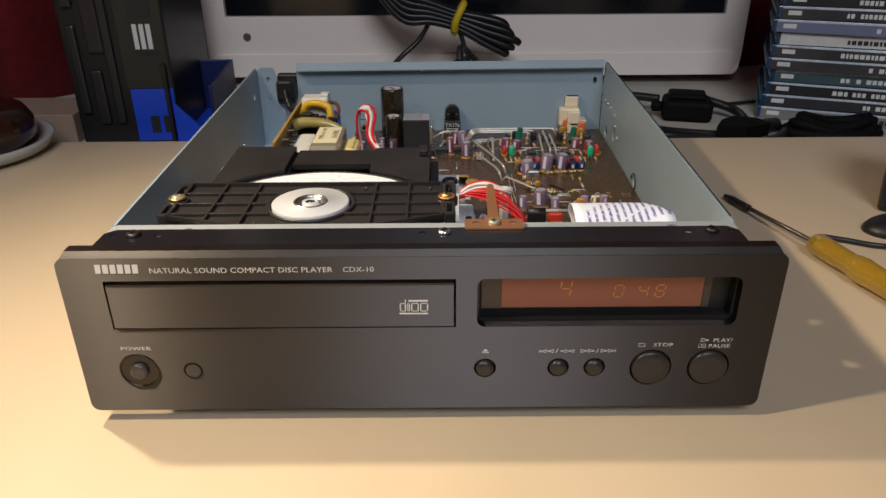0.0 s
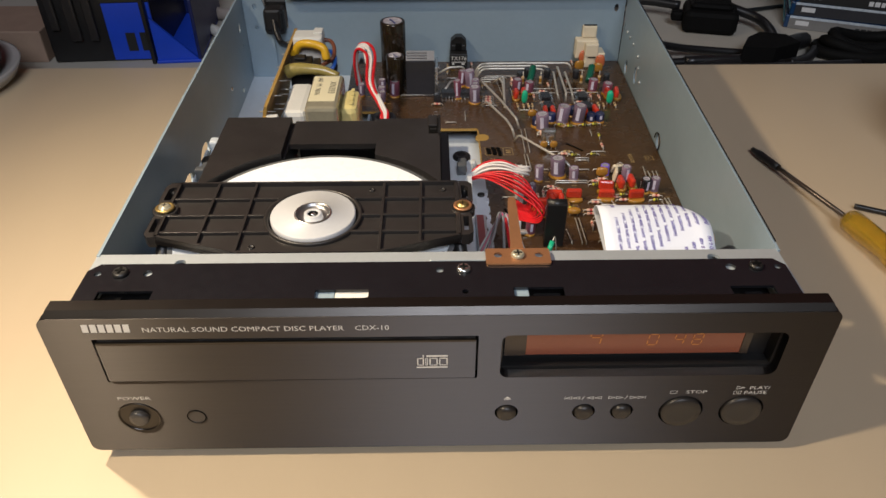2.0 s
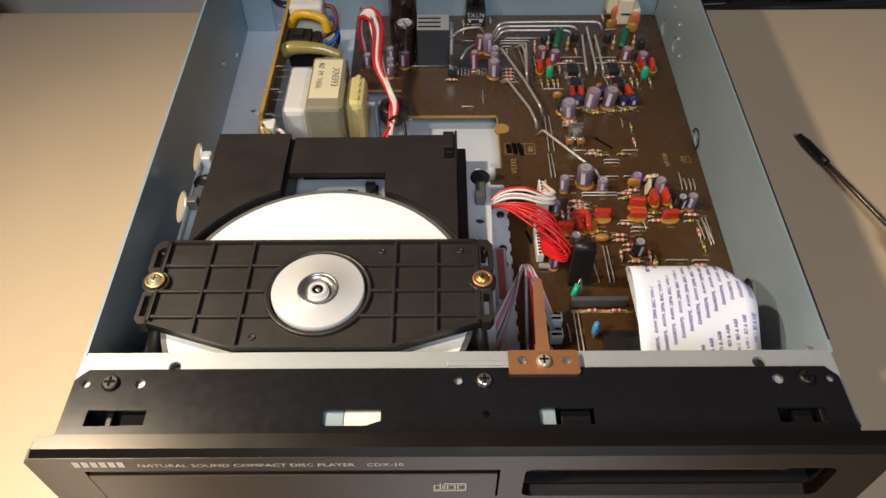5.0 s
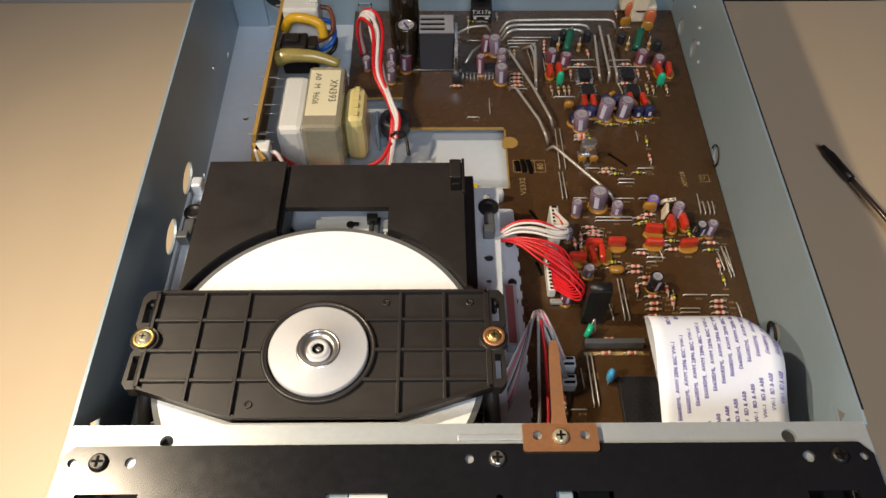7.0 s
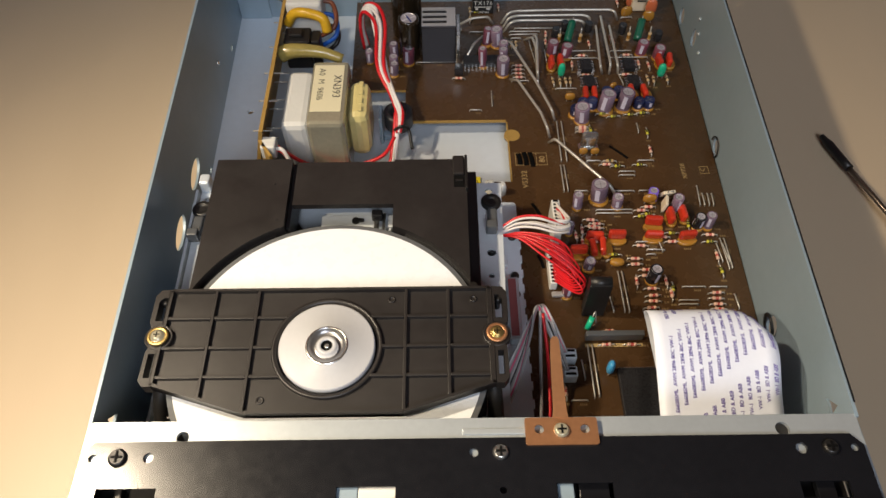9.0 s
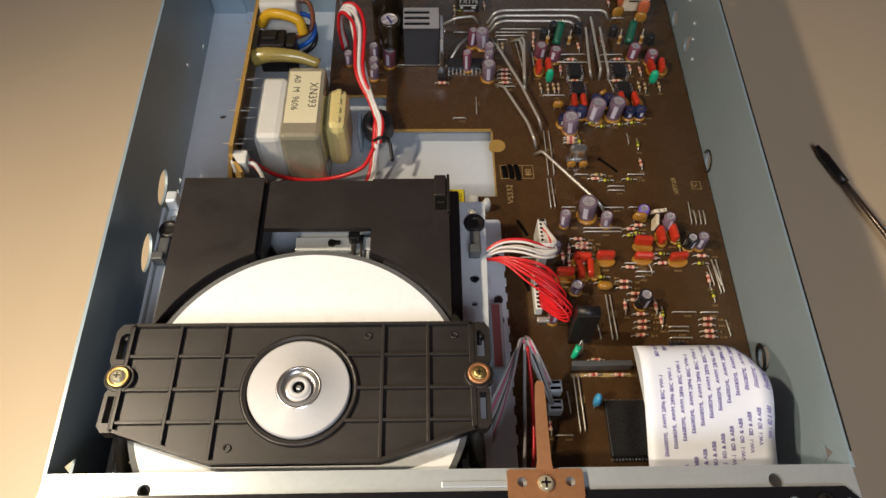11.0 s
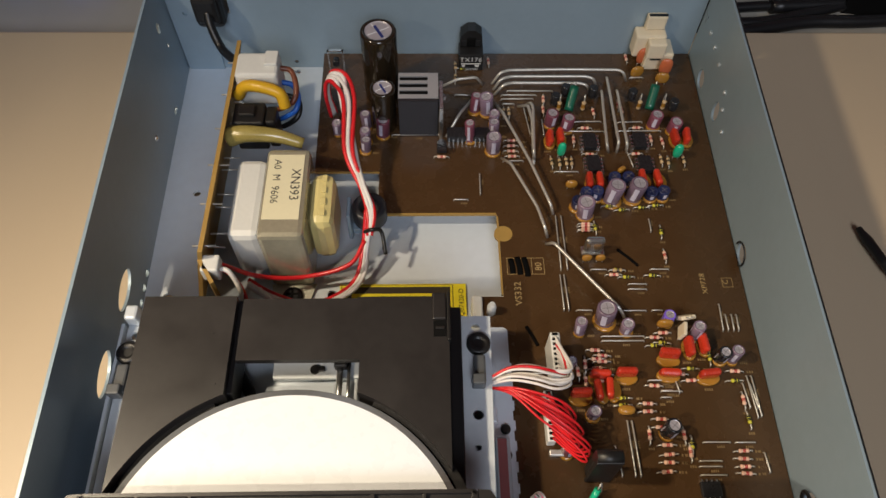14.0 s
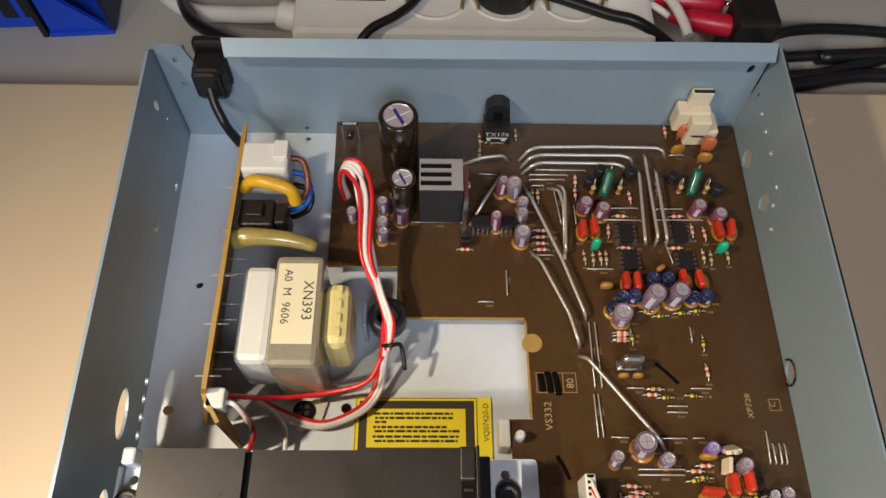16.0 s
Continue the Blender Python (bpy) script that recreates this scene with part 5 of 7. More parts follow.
for line in BUS_A + BUS_B:
    bm = B()
    pts = [Vector((line[0][0], line[0][1], ZB))] + [Vector((x, y, ZB + 0.0065)) for x, y in line[1:-1]] + [Vector((line[-1][0], line[-1][1], ZB))]
    soft = [pts[0]]
    for a, b, c in zip(pts, pts[1:], pts[2:]):
        p, q = b + (a - b).normalized() * min(0.002, (a - b).length * 0.45), b + (c - b).normalized() * min(0.002, (c - b).length * 0.45)
        soft += [p * (1 - t) ** 2 + b * 2 * t * (1 - t) + q * t * t for t in (0, 0.25, 0.5, 0.75, 1)]
    tube(bm, soft + [pts[-1]], 0.00075, 8, 0, 1)
    part("bus_wire", bm, TIN, board, "thick tinned bus wire arched over the board")

# integrated circuits
def chip(x, y, w, l, pins, rows="x", h=0.0034):
    """A chip with legs on two sides; rows: the sides that carry them."""
    bm = B()
    box(bm, x - w / 2, x + w / 2, y - l / 2, y + l / 2, ZB + 0.0006, ZB + h, 0, 0.0003)
    lathe(bm, (x - w * 0.3, y + l * 0.38, ZB + h), [(0.0005, 0, 0), (0.0005, 0.00003, 0)], 8)
    for i in range(pins):
        t = (i + 0.5) / pins - 0.5
        for s in (-1, 1):
            if rows == "x":
                cx, cy = x + s * (w / 2 + 0.0007), y + t * l
                box(bm, cx - 0.0009, cx + 0.0009, cy - 0.00045, cy + 0.00045, ZB, ZB + 0.0022, 1)
            else:
                cx, cy = x + t * w, y + s * (l / 2 + 0.0005)
                box(bm, cx - 0.0003, cx + 0.0003, cy - 0.0006, cy + 0.0006, ZB, ZB + 0.0018, 1)
    part("chip", bm, [ICBLACK, BRIGHT], board)


for cx, cy in ((0.1270, 0.2732), (0.1272, 0.2592), (0.1519, 0.2736), (0.1523, 0.2589)):
    chip(cx, cy, 0.0062, 0.0092, 4)
chip(0.1268, 0.0700, 0.0205, 0.0230, 16, "y")
chip(0.1520, 0.1050, 0.0075, 0.0055, 4, "y", 0.0025)
chip(0.0672, 0.2775, 0.0215, 0.0062, 10, "y", 0.0046)

# heat sink with fins, regulator, storage capacitors
bm = B()
box(bm, 0.0330, 0.0520, 0.2785, 0.2805, ZB, 0.0455, 3, 0.0003)
for fx in (0.0338, 0.0420, 0.0502):
    box(bm, fx, fx + 0.0014, 0.2806, 0.2965, ZB + 0.004, 0.0444, 1, 0.0002)
plate(bm, rect_pts(0.0330, 0.0520, 0.2806, 0.2970), [rect_pts(0.0325 + 0.0010, 0.0470, 0.2830 + 0.0045 * i, 0.2858 + 0.0045 * i) for i in range(3)], lambda u, v, w: (u, v, 0.0445 + w), 0.0011)
# near-black boxes below the slots stand for the shade in them
for i in range(3):
    box(bm, 0.0334, 0.0471, 0.2829 + 0.0045 * i, 0.2859 + 0.0045 * i, 0.0430, 0.0448, 2)
part("heat_sink", bm, [HEATSINK, BLACKPAINT, DARK, mat("dark_anodised_face", (0.050, 0.050, 0.058), 0.22, 0.5, 0.1, 60)], board, "dark grey heat sink with slots")
bm = B()
box(bm, 0.0524, 0.0545, 0.2775, 0.2960, ZB, 0.0415, 0, 0.0003)
lathe(bm, (0.0546, 0.289, 0.0365), [(0.0018, 0, 0), (0.0018, 0.0008, 0), (0.0010, 0.0013, 0)], 12, "x")
part("regulator_tab", bm, BRIGHT, board)
bm = B()
lathe(bm, (0.0537, 0.2692, ZB), [(0.0024, 0.0014, 0), (0.0024, 0.0062, 0)], 14)
box(bm, 0.0513, 0.0561, 0.2665, 0.2688, ZB + 0.0014, ZB + 0.0062, 0, 0.0003)
part("transistor", bm, ICBLACK, board)
for tx, ty in ((0.1120, 0.2990), (0.1320, 0.3040), (0.1520, 0.3020), (0.1720, 0.2950), (0.1180, 0.3050)):
    bm = B()
    lathe(bm, (tx, ty, ZB), [(0.0022, 0.0022, 0), (0.0024, 0.0030, 0), (0.0024, 0.0078, 0), (0.0020, 0.0083, 0)], 14)
    part("transistor", bm, ICBLACK, board)
GOLDSLEEVE = mat("black_sleeve_with_gloss", (0.020, 0.014, 0.008), 0.16, 0, 0.1, 150, coat=0.6)
for (sx, sy, r, zt) in ((0.0238, 0.3072, 0.0087, 0.0628), (0.0256, 0.2855, 0.0060, 0.0475)):
    bm = B()
    h = zt - ZB
    lathe(bm, (sx, sy, ZB), [(r * 0.94, 0.0003, 0), (r, 0.001, 0), (r, h - 0.0012, 0), (r * 0.96, h - 0.0002, 0), (r * 0.88, h, 0), (r * 0.74, h - 0.0001, 0), (r * 0.72, h - 0.0006, 1)], 36)
    for a in (0.5, 2.2):
        box(bm, -r * 0.66, r * 0.66, -0.00018, 0.00018, h - 0.0006, h - 0.00047, 2, 0, pose(sx, sy, ZB, 0, 0, math.degrees(a)))
    box(bm, -r * 0.48, r * 0.56, -r * 0.085, r * 0.085, h - 0.00044, h - 0.0004, 3, 0, pose(sx, sy, ZB, 0, 0, -62))
    part("storage_capacitor", bm, [GOLDSLEEVE, CANTOP, mat("bright_score", (0.80, 0.80, 0.82), 0.4), mat("blue_marker", (0.02, 0.03, 0.16), 0.4)], board, "tall black storage capacitor with a scored silver top")

# optical socket and output socket at the rear wall
bm = B()
box(bm, 0.0635, 0.0762, 0.3240, 0.3340, ZB, ZB + 0.0110, 0, 0.0006)
box(bm, 0.0640, 0.0757, 0.3300, 0.3375, ZB + 0.0110, ZB + 0.0160, 0, 0.001)
plate(bm, [(0.0642, ZB + 0.0150), (0.0755, ZB + 0.0150), (0.0753, ZB + 0.0185), (0.0718, ZB + 0.0216), (0.0679, ZB + 0.0216), (0.0644, ZB + 0.0185)], [], lambda u, v, w: (u, 0.3302 + w, v), 0.0066)
box(bm, 0.0675, 0.0721, 0.3295, 0.3303, ZB + 0.0115, ZB + 0.0170, 1, 0.0004)
part("optical_socket", bm, [BLACK, DARK], board, "black optical output socket")
letters("TX176", 0.0042, lambda u, v: Vector((0.0698 + u, 0.3238, ZB + 0.0066 + v)), PRINT, "lettering", board, "CENTER")
letters("JAPAN", 0.0022, lambda u, v: Vector((0.0704 + u, 0.3238, ZB + 0.0006 + v)), PRINT, "lettering", board, "CENTER")
bm = B()
box(bm, 0.0646, 0.0750, 0.3236, 0.3239, ZB + 0.0050, ZB + 0.0054)
box(bm, 0.0652, 0.0668, 0.3236, 0.3239, ZB + 0.0032, ZB + 0.0044)
box(bm, 0.0720, 0.0742, 0.3236, 0.3239, ZB + 0.0032, ZB + 0.0044)
part("print_bar", bm, PRINT, board)
bm = B()
box(bm, 0.1555, 0.1715, 0.3290, 0.3375, ZB + 0.005, ZB + 0.0190, 0, 0.0012)
box(bm, 0.1615, 0.1712, 0.3240, 0.3292, ZB + 0.008, ZB + 0.0180, 0, 0.0010)
box(bm, 0.1615, 0.1765, 0.3245, 0.3370, ZB, ZB + 0.0110, 0, 0.0010)
box(bm, 0.1600, 0.1705, 0.3335, 0.3374, ZB + 0.0191, ZB + 0.0280, 0, 0.0010)
box(bm, 0.1606, 0.1700, 0.3338, 0.3352, ZB + 0.0281, ZB + 0.0287, 1)
box(bm, 0.1640, 0.1695, 0.3236, 0.3241, ZB + 0.0078, ZB + 0.0085, 1)
part("output_socket", bm, [CREAMPLASTIC, BLACK], board, "cream output socket block on the rear wall")


def dipped(x, y, w, h, t, m, name, turn=0.0, lean=0.0):
    """A rounded dipped body on two legs."""
    bm = B()
    out = bmesh.ops.create_uvsphere(bm, u_segments=16, v_segments=10, radius=1.0)
    for v in out["verts"]:
        c = v.co
        v.co = Vector((math.copysign(abs(c.x) ** 0.75, c.x) * w / 2, c.y * t / 2, 0.0012 + h / 2 + math.copysign(abs(c.z) ** 0.8, c.z) * h / 2))
    for f in bm.faces:
        f.smooth = True
    for dx in (-w * 0.28, w * 0.28):
        tube(bm, [(dx, 0, 0), (dx, 0, 0.0022)], 0.0003, 6, 1, 1)
    part(name, bm, [m, TIN], board, "", pose(x, y, ZB, lean, 0, turn))


dipped(0.1118, 0.2653, 0.0042, 0.0092, 0.0036, GREENCAP, "green_capacitor")
dipped(0.1684, 0.2641, 0.0046, 0.0092, 0.0038, GREENCAP, "green_capacitor")
dipped(0.1615, 0.3285, 0.0068, 0.0105, 0.0032, ORANGEDISC, "disc_capacitor", 10)
dipped(0.1723, 0.3205, 0.0068, 0.0105, 0.0032, ORANGEDISC, "disc_capacitor", -6)
dipped(0.1572, 0.3185, 0.0072, 0.0072, 0.0030, GLUE, "disc_capacitor", 8)
dipped(0.1697, 0.3140, 0.0072, 0.0072, 0.0030, GLUE, "disc_capacitor", -8)
dipped(0.1148, 0.2459, 0.0058, 0.0050, 0.0030, GLUE, "disc_capacitor")
dipped(0.1400, 0.2548, 0.0046, 0.0040, 0.0026, GLUE, "disc_capacitor", 30)
dipped(0.1172, 0.2052, 0.0046, 0.0046, 0.0022, GLUE, "disc_capacitor")
dipped(0.1232, 0.2052, 0.0046, 0.0046, 0.0022, GLUE, "disc_capacitor")
dipped(0.1460, 0.1725, 0.0070, 0.0060, 0.0030, GLUE, "disc_capacitor")
dipped(0.1245, 0.1355, 0.0070, 0.0038, 0.0040, GLUE, "disc_capacitor")
dipped(0.1133, 0.0808, 0.0046, 0.0085, 0.0034, LIGHTBLUE, "blue_capacitor", 70)
bm = B()
box(bm, -0.0032, 0.0032, -0.0009, 0.0009, 0.0022, 0.0088, 0, 0.0004)
tube(bm, [(-0.0012, 0, 0.0086), (-0.0012, 0, 0.0106), (0.0, 0, 0.0116), (0.0012, 0, 0.0106), (0.0012, 0, 0.0086)], 0.0003, 6, 1, 4)
tube(bm, [(0.0024, 0, 0), (0.0024, 0, 0.0026)], 0.0003, 6, 1, 1)
part("film_capacitor", bm, [CREAMPLASTIC, TIN], board, "", pose(0.1546, 0.1775, ZB, 28, 0, 8))
bm = B()
box(bm, -0.0030, 0.0030, -0.0008, 0.0008, 0.0015, 0.0078, 0, 0.0004)
tube(bm, [(-0.0022, 0, 0), (-0.0022, 0, 0.0018)], 0.0003, 6, 1, 1)
part("film_capacitor", bm, [CREAMPLASTIC, TIN], board, "", pose(0.1518, 0.1690, ZB, 10, 0, 78))
for gx, gy in ((0.1200, 0.2975), (0.1612, 0.2982)):
    bm = B()
    tube(bm, [(gx - 0.0018, gy - 0.0052, ZB + 0.0035), (gx, gy, ZB + 0.0075), (gx + 0.0015, gy + 0.0045, ZB + 0.0110)], 0.0023, 12, 0, 3)
    tube(bm, [(gx + 0.0015, gy + 0.0045, ZB + 0.0110), (gx + 0.0022, gy + 0.006, ZB + 0.0118), (gx + 0.0028, gy + 0.006, ZB)], 0.0003, 6, 1, 3)
    part("inductor", bm, [DARKGREEN, TIN], board)
    for s in (-1, 1):
        bm = B()
        cx = gx + s * 0.0062
        lathe(bm, (cx, gy - 0.002, ZB), [(0.0009, 0.0010, 0), (0.0012, 0.0016, 0), (0.0010, 0.0026, 0), (0.0010, 0.0052, 1), (0.0012, 0.0060, 0), (0.0008, 0.0066, 0)], 12)
        tube(bm, [(cx, gy - 0.002, ZB + 0.0064), (cx + 0.0003, gy - 0.0004, ZB + 0.0094), (cx + 0.0010, gy + 0.0018, ZB + 0.0070), (cx + 0.0010, gy + 0.0020, ZB)], 0.0003, 6, 2, 4)
        part("standing_resistor", bm, [TAN, GLUE, TIN], board)
bm = B()
tube(bm, [(0.1062, 0.1010, ZB + 0.002), (0.1085, 0.1045, ZB + 0.0065)], 0.0013, 10, 0, 1)
tube(bm, [(0.1085, 0.1045, ZB + 0.0065), (0.1098, 0.1062, ZB + 0.0078), (0.1110, 0.1050, ZB)], 0.0003, 6, 1, 4)
part("standing_resistor", bm, [GREENCAP, TIN], board)
# crystal can
bm = B()
box(bm, 0.1160, 0.1248, 0.2082, 0.2118, ZB + 0.0022, ZB + 0.0118, 0, 0.0016)
box(bm, 0.1152, 0.1256, 0.2078, 0.2122, ZB + 0.0014, ZB + 0.0022, 0, 0.0003)
part("crystal", bm, BRIGHT, board, "silver crystal can")
# black moulded coil block
bm = B()
box(bm, 0.1050, 0.1148, 0.1085, 0.1100, ZB, ZB + 0.0250, 0, 0.0004)
box(bm, 0.1055, 0.1143, 0.1105, 0.1145, ZB, ZB + 0.0235, 0, 0.0008)
lathe(bm, (0.1052, 0.1112, ZB + 0.0240), [(0.0025, 0, 0), (0.0025, 0.0094, 0)], 16, "x")
part("coil_block", bm, BLACK, board, "upright black moulded coil")
bm = B()
box(bm, 0.1048, 0.1300, 0.0955, 0.0980, ZB + 0.0012, ZB + 0.0062, 0, 0.0004)
part("resistor_block", bm, mat("slate_coating", (0.075, 0.080, 0.085), 0.4, 0, 0.1), board, "long slate-grey resistor array")
for lx0, lx1, ly in ((0.1048, 0.1300, 0.0936),):
    bm = B()
    box(bm, lx0, lx1, ly - 0.0006, ly + 0.0010, ZB + 0.0001, ZB + 0.0003)
    part("board_legend", bm, SILK, board)
bm = B()
box(bm, 0.0925, 0.1005, 0.1180, 0.1205, ZB + 0.0005, ZB + 0.0025, 0, 0.0006)
part("wire_link", bm, TIN, board)
# fuse clip near the rear wall
bm = B()
for k in range(2):
    box(bm, -0.0048 + 0.0075 * k, -0.0040 + 0.0075 * k, 0.3250, 0.3262, ZB, ZB + 0.013, 0)
box(bm, -0.0048, 0.0035, 0.3250, 0.3262, ZB + 0.0122, ZB + 0.0130, 0)
lathe(bm, (-0.0006, 0.3220, ZB + 0.0065), [(0.0016, 0, 1), (0.0016, 0.004, 1)], 12, "y")
part("link_frame", bm, [BRIGHT, ICBLACK], board)

# legends and pen strokes
def on_board_up(x, y):
    return lambda u, v: Vector((x - v, y + u, ZB + 0.00012))


letters("VS332", 0.0042, on_board_up(0.0872, 0.1835), SILK, "lettering", board, stretch=1.1)
letters("XP728", 0.0032, on_board_up(0.1690, 0.1885), SILK, "lettering", board, stretch=1.2)
letters("80", 0.0044, on_board_up(0.0972, 0.2008), SILK, "lettering", board)
letters("C", 0.0034, on_board_up(0.1790, 0.1932), SILK, "lettering", board)


def board_outline(x0, x1, y0, y1, t=0.0002, m=None):
    bm = B()
    for a, b, c, d in ((x0, x1, y0, y0 + t), (x0, x1, y1 - t, y1), (x0, x0 + t, y0 + t, y1 - t), (x1 - t, x1, y0 + t, y1 - t)):
        box(bm, a, b, c, d, ZB + 0.00006, ZB + 0.00014)
    part("legend_outline", bm, m or SILK, board)


board_outline(0.0818, 0.0984, 0.1990, 0.2075)
board_outline(0.0928, 0.0929, 0.1990, 0.2075)
board_outline(0.1763, 0.1810, 0.1918, 0.1966)
for x0, y0, x1, y1 in ((0.0835, 0.2070, 0.0842, 0.1992), (0.0865, 0.2078, 0.0875, 0.1988), (0.0895, 0.2076, 0.0908, 0.1978), (0.1322, 0.2116, 0.1405, 0.2029), (0.0880, 0.1735, 0.0922, 0.1645), (0.0885, 0.1420, 0.0905, 0.1345)):
    bm = B()
    tube(bm, [(x0, y0, ZB), ((x0 + x1) / 2 + 0.0003, (y0 + y1) / 2, ZB), (x1, y1, ZB)], 0.0013 if x0 < 0.09 and y0 > 0.2 else 0.0008, 6, 0, 4)
    for v in bm.verts:
        v.co.z = ZB + 0.00025 + (v.co.z - ZB) * 0.2
    part("pen_stroke", bm, STROKE, board)
# fine printed legends round the parts
bm = B()
rnd = random.Random(4)
for x, y, a, kind in RESISTORS_A + RESISTORS_B + RESISTORS_C + RESISTORS_D:
    dx, dy = (0.0052, 0.0) if a == 0 else (0.0, -0.0052)
    for i in range(3):
        ox = x + dx + 0.0009 * i + rnd.uniform(-0.0004, 0.0004)
        if a:
            ox = x - 0.0009 + 0.0009 * i
        box(bm, ox, ox + 0.0006, y + dy - 0.0005, y + dy + 0.0005, ZB + 0.00006, ZB + 0.0001)
for x, y, r, h, kind in CAPS_FRONT + CAPS_BACK:
    for i in range(4):
        ox = x + r / 1000 + 0.0008 + 0.0008 * i
        box(bm, ox, ox + 0.0005, y - 0.0022, y - 0.0012, ZB + 0.00006, ZB + 0.0001)
for x, y, a in FILM_CAPS:
    for i in range(4):
        box(bm, x - 0.0020 + 0.0009 * i, x - 0.0014 + 0.0009 * i, y - 0.0062, y - 0.0052, ZB + 0.00006, ZB + 0.0001)
for x0, y0, x1, y1 in JUMPERS_A + JUMPERS_B + JUMPERS_C:
    xm, ym = (x0 + x1) / 2, (y0 + y1) / 2
    for i in range(4):
        if abs(x1 - x0) > abs(y1 - y0):
            box(bm, xm + 0.0008 * i, xm + 0.0005 + 0.0008 * i, ym - 0.0020, ym - 0.0011, ZB + 0.00006, ZB + 0.0001)
        else:
            box(bm, xm + 0.0008, xm + 0.0017, ym + 0.0008 * i, ym + 0.0005 + 0.0008 * i, ZB + 0.00006, ZB + 0.0001)
tagged(part("fine_legend", bm, FINESILK, board), kind="stuff")

# ---- wiring ----
def wires(name, runs, r, mats_, parent, label=""):
    first = None
    for pts, mi in runs:
        bm = B()
        tube(bm, pts, r, 8, 0, 7)
        if first is None:
            first = part(name, bm, mats_[mi], parent, label)
        else:
            part("wire", bm, mats_[mi], first)


def connector(x0, x1, y0, y1, h, m, name="connector", z=None):
    bm = B()
    box(bm, x0, x1, y0, y1, ZB, ZB + h, 0, 0.0006)
    n = max(2, int((y1 - y0) / 0.002))
    for i in range(n):
        y = y0 + (y1 - y0) * (i + 0.5) / n
        box(bm, x0 + 0.0008, x1 - 0.0008, y - 0.0005, y + 0.0005, ZB + h, ZB + h + 0.0003, 1)
    part(name, bm, [m, DARK], board)


connector(0.0950, 0.0990, 0.1470, 0.1640, 0.0150, NYLON)
connector(0.0918, 0.0952, 0.1225, 0.1430, 0.0060, NYLON)
connector(0.0938, 0.0995, 0.0845, 0.0895, 0.0065, mat("blue_white_nylon", (0.70, 0.77, 0.84), 0.4))
connector(0.0930, 0.0990, 0.0762, 0.0812, 0.0065, mat("pale_nylon", (0.68, 0.75, 0.82), 0.4))
runs = []
for i in range(9):
    t = i / 8
    w = math.sin(11 * t)
    runs.append(([(0.0685, 0.1395 + 0.002 * t, 0.0415 + 0.002 * t), (0.0765, 0.1395 + 0.0055 * t, 0.0462 + 0.0020 * w), (0.0845 + 0.001 * w, 0.1375 + 0.0075 * t, 0.0485 + 0.0014 * w), (0.0930, 0.1355 + 0.0085 * t + 0.0008 * w, 0.0475 - 0.001 * t), (0.0992 - 0.0010 * w, 0.1385 + 0.0060 * t, 0.0440 - 0.001 * w), (0.0985, 0.1445 + 0.0110 * t, ZB + 0.0200 - 0.002 * t), (0.0970, 0.1485 + 0.0140 * t, ZB + 0.0145)], 1 if i == 6 else 0))
wires("white_harness", runs, 0.00055, [WIRE_WHITE, WIRE_RED], player, "bundle of white wires to the board connector")
runs = []
for i in range(12):
    t = i / 11
    w = math.sin(17 * t)
    runs.append(([(0.0685, 0.1385, 0.0405 + 0.002 * t), (0.0775, 0.1365 - 0.002 * t, 0.0455 + 0.0012 * w), (0.0875 + 0.001 * w, 0.1332 - 0.0078 * t, 0.0476 - 0.0012 * t + 0.0018 * w), (0.0950 + 0.0045 * t + 0.0008 * w, 0.1314 - 0.0142 * t, 0.0450 - 0.003 * t + 0.0016 * w), (0.0988 + 0.0062 * t + 0.0016 * w, 0.1282 - 0.0150 * t + 0.0008 * w, 0.0385 - 0.002 * t), (0.0980 + 0.0036 * t, 0.1300 - 0.0155 * t, 0.0310), (0.0938, 0.1418 - 0.0180 * t, ZB + 0.0060)], 0))
wires("red_harness", runs, 0.00045, [WIRE_RED], player, "fan of bright red wires to the board connector")
runs = []
pinkw = mat("pink_wire", (0.62, 0.07, 0.17), 0.4)
for i in range(10):
    t = i / 9
    runs.append(([(0.0640, 0.0520 + 0.014 * t, 0.0330), (0.0715, 0.0660 + 0.013 * t, 0.0400 + 0.003 * t), (0.0775 + 0.001 * t, 0.0840 + 0.008 * t, 0.0465), (0.0808 + 0.0026 * t, 0.0965 + 0.002 * t, 0.0497 - 0.002 * t), (0.0842 + 0.0034 * t, 0.0925 + 0.001 * t, 0.0445), (0.0940 + 0.001 * t, 0.0790 + 0.0085 * (i % 2), ZB + 0.0070)], (0, 1, 2, 0, 3, 2, 0, 1, 0, 2)[i]))
wires("grey_harness", runs, 0.00062, [WIRE_GREY, pinkw, mat("pale_grey_wire", (0.55, 0.54, 0.53), 0.45), WIRE_BLACK], player, "bundle of grey and pink wires")
wires("red_lead", [([(0.0835, 0.0945, 0.0480), (0.0850, 0.0800, 0.0400), (0.0850, 0.0600, 0.0330), (0.0830, 0.0450, 0.0290)], 0), ([(0.0825, 0.0955, 0.0485), (0.0822, 0.0800, 0.0400), (0.0815, 0.0600, 0.0330), (0.0800, 0.0450, 0.0290)], 1)], 0.0007, [WIRE_RED, WIRE_GREY], player)
# supply harness: up from the board, over, through the ferrite ring and down to the supply board
runs = []
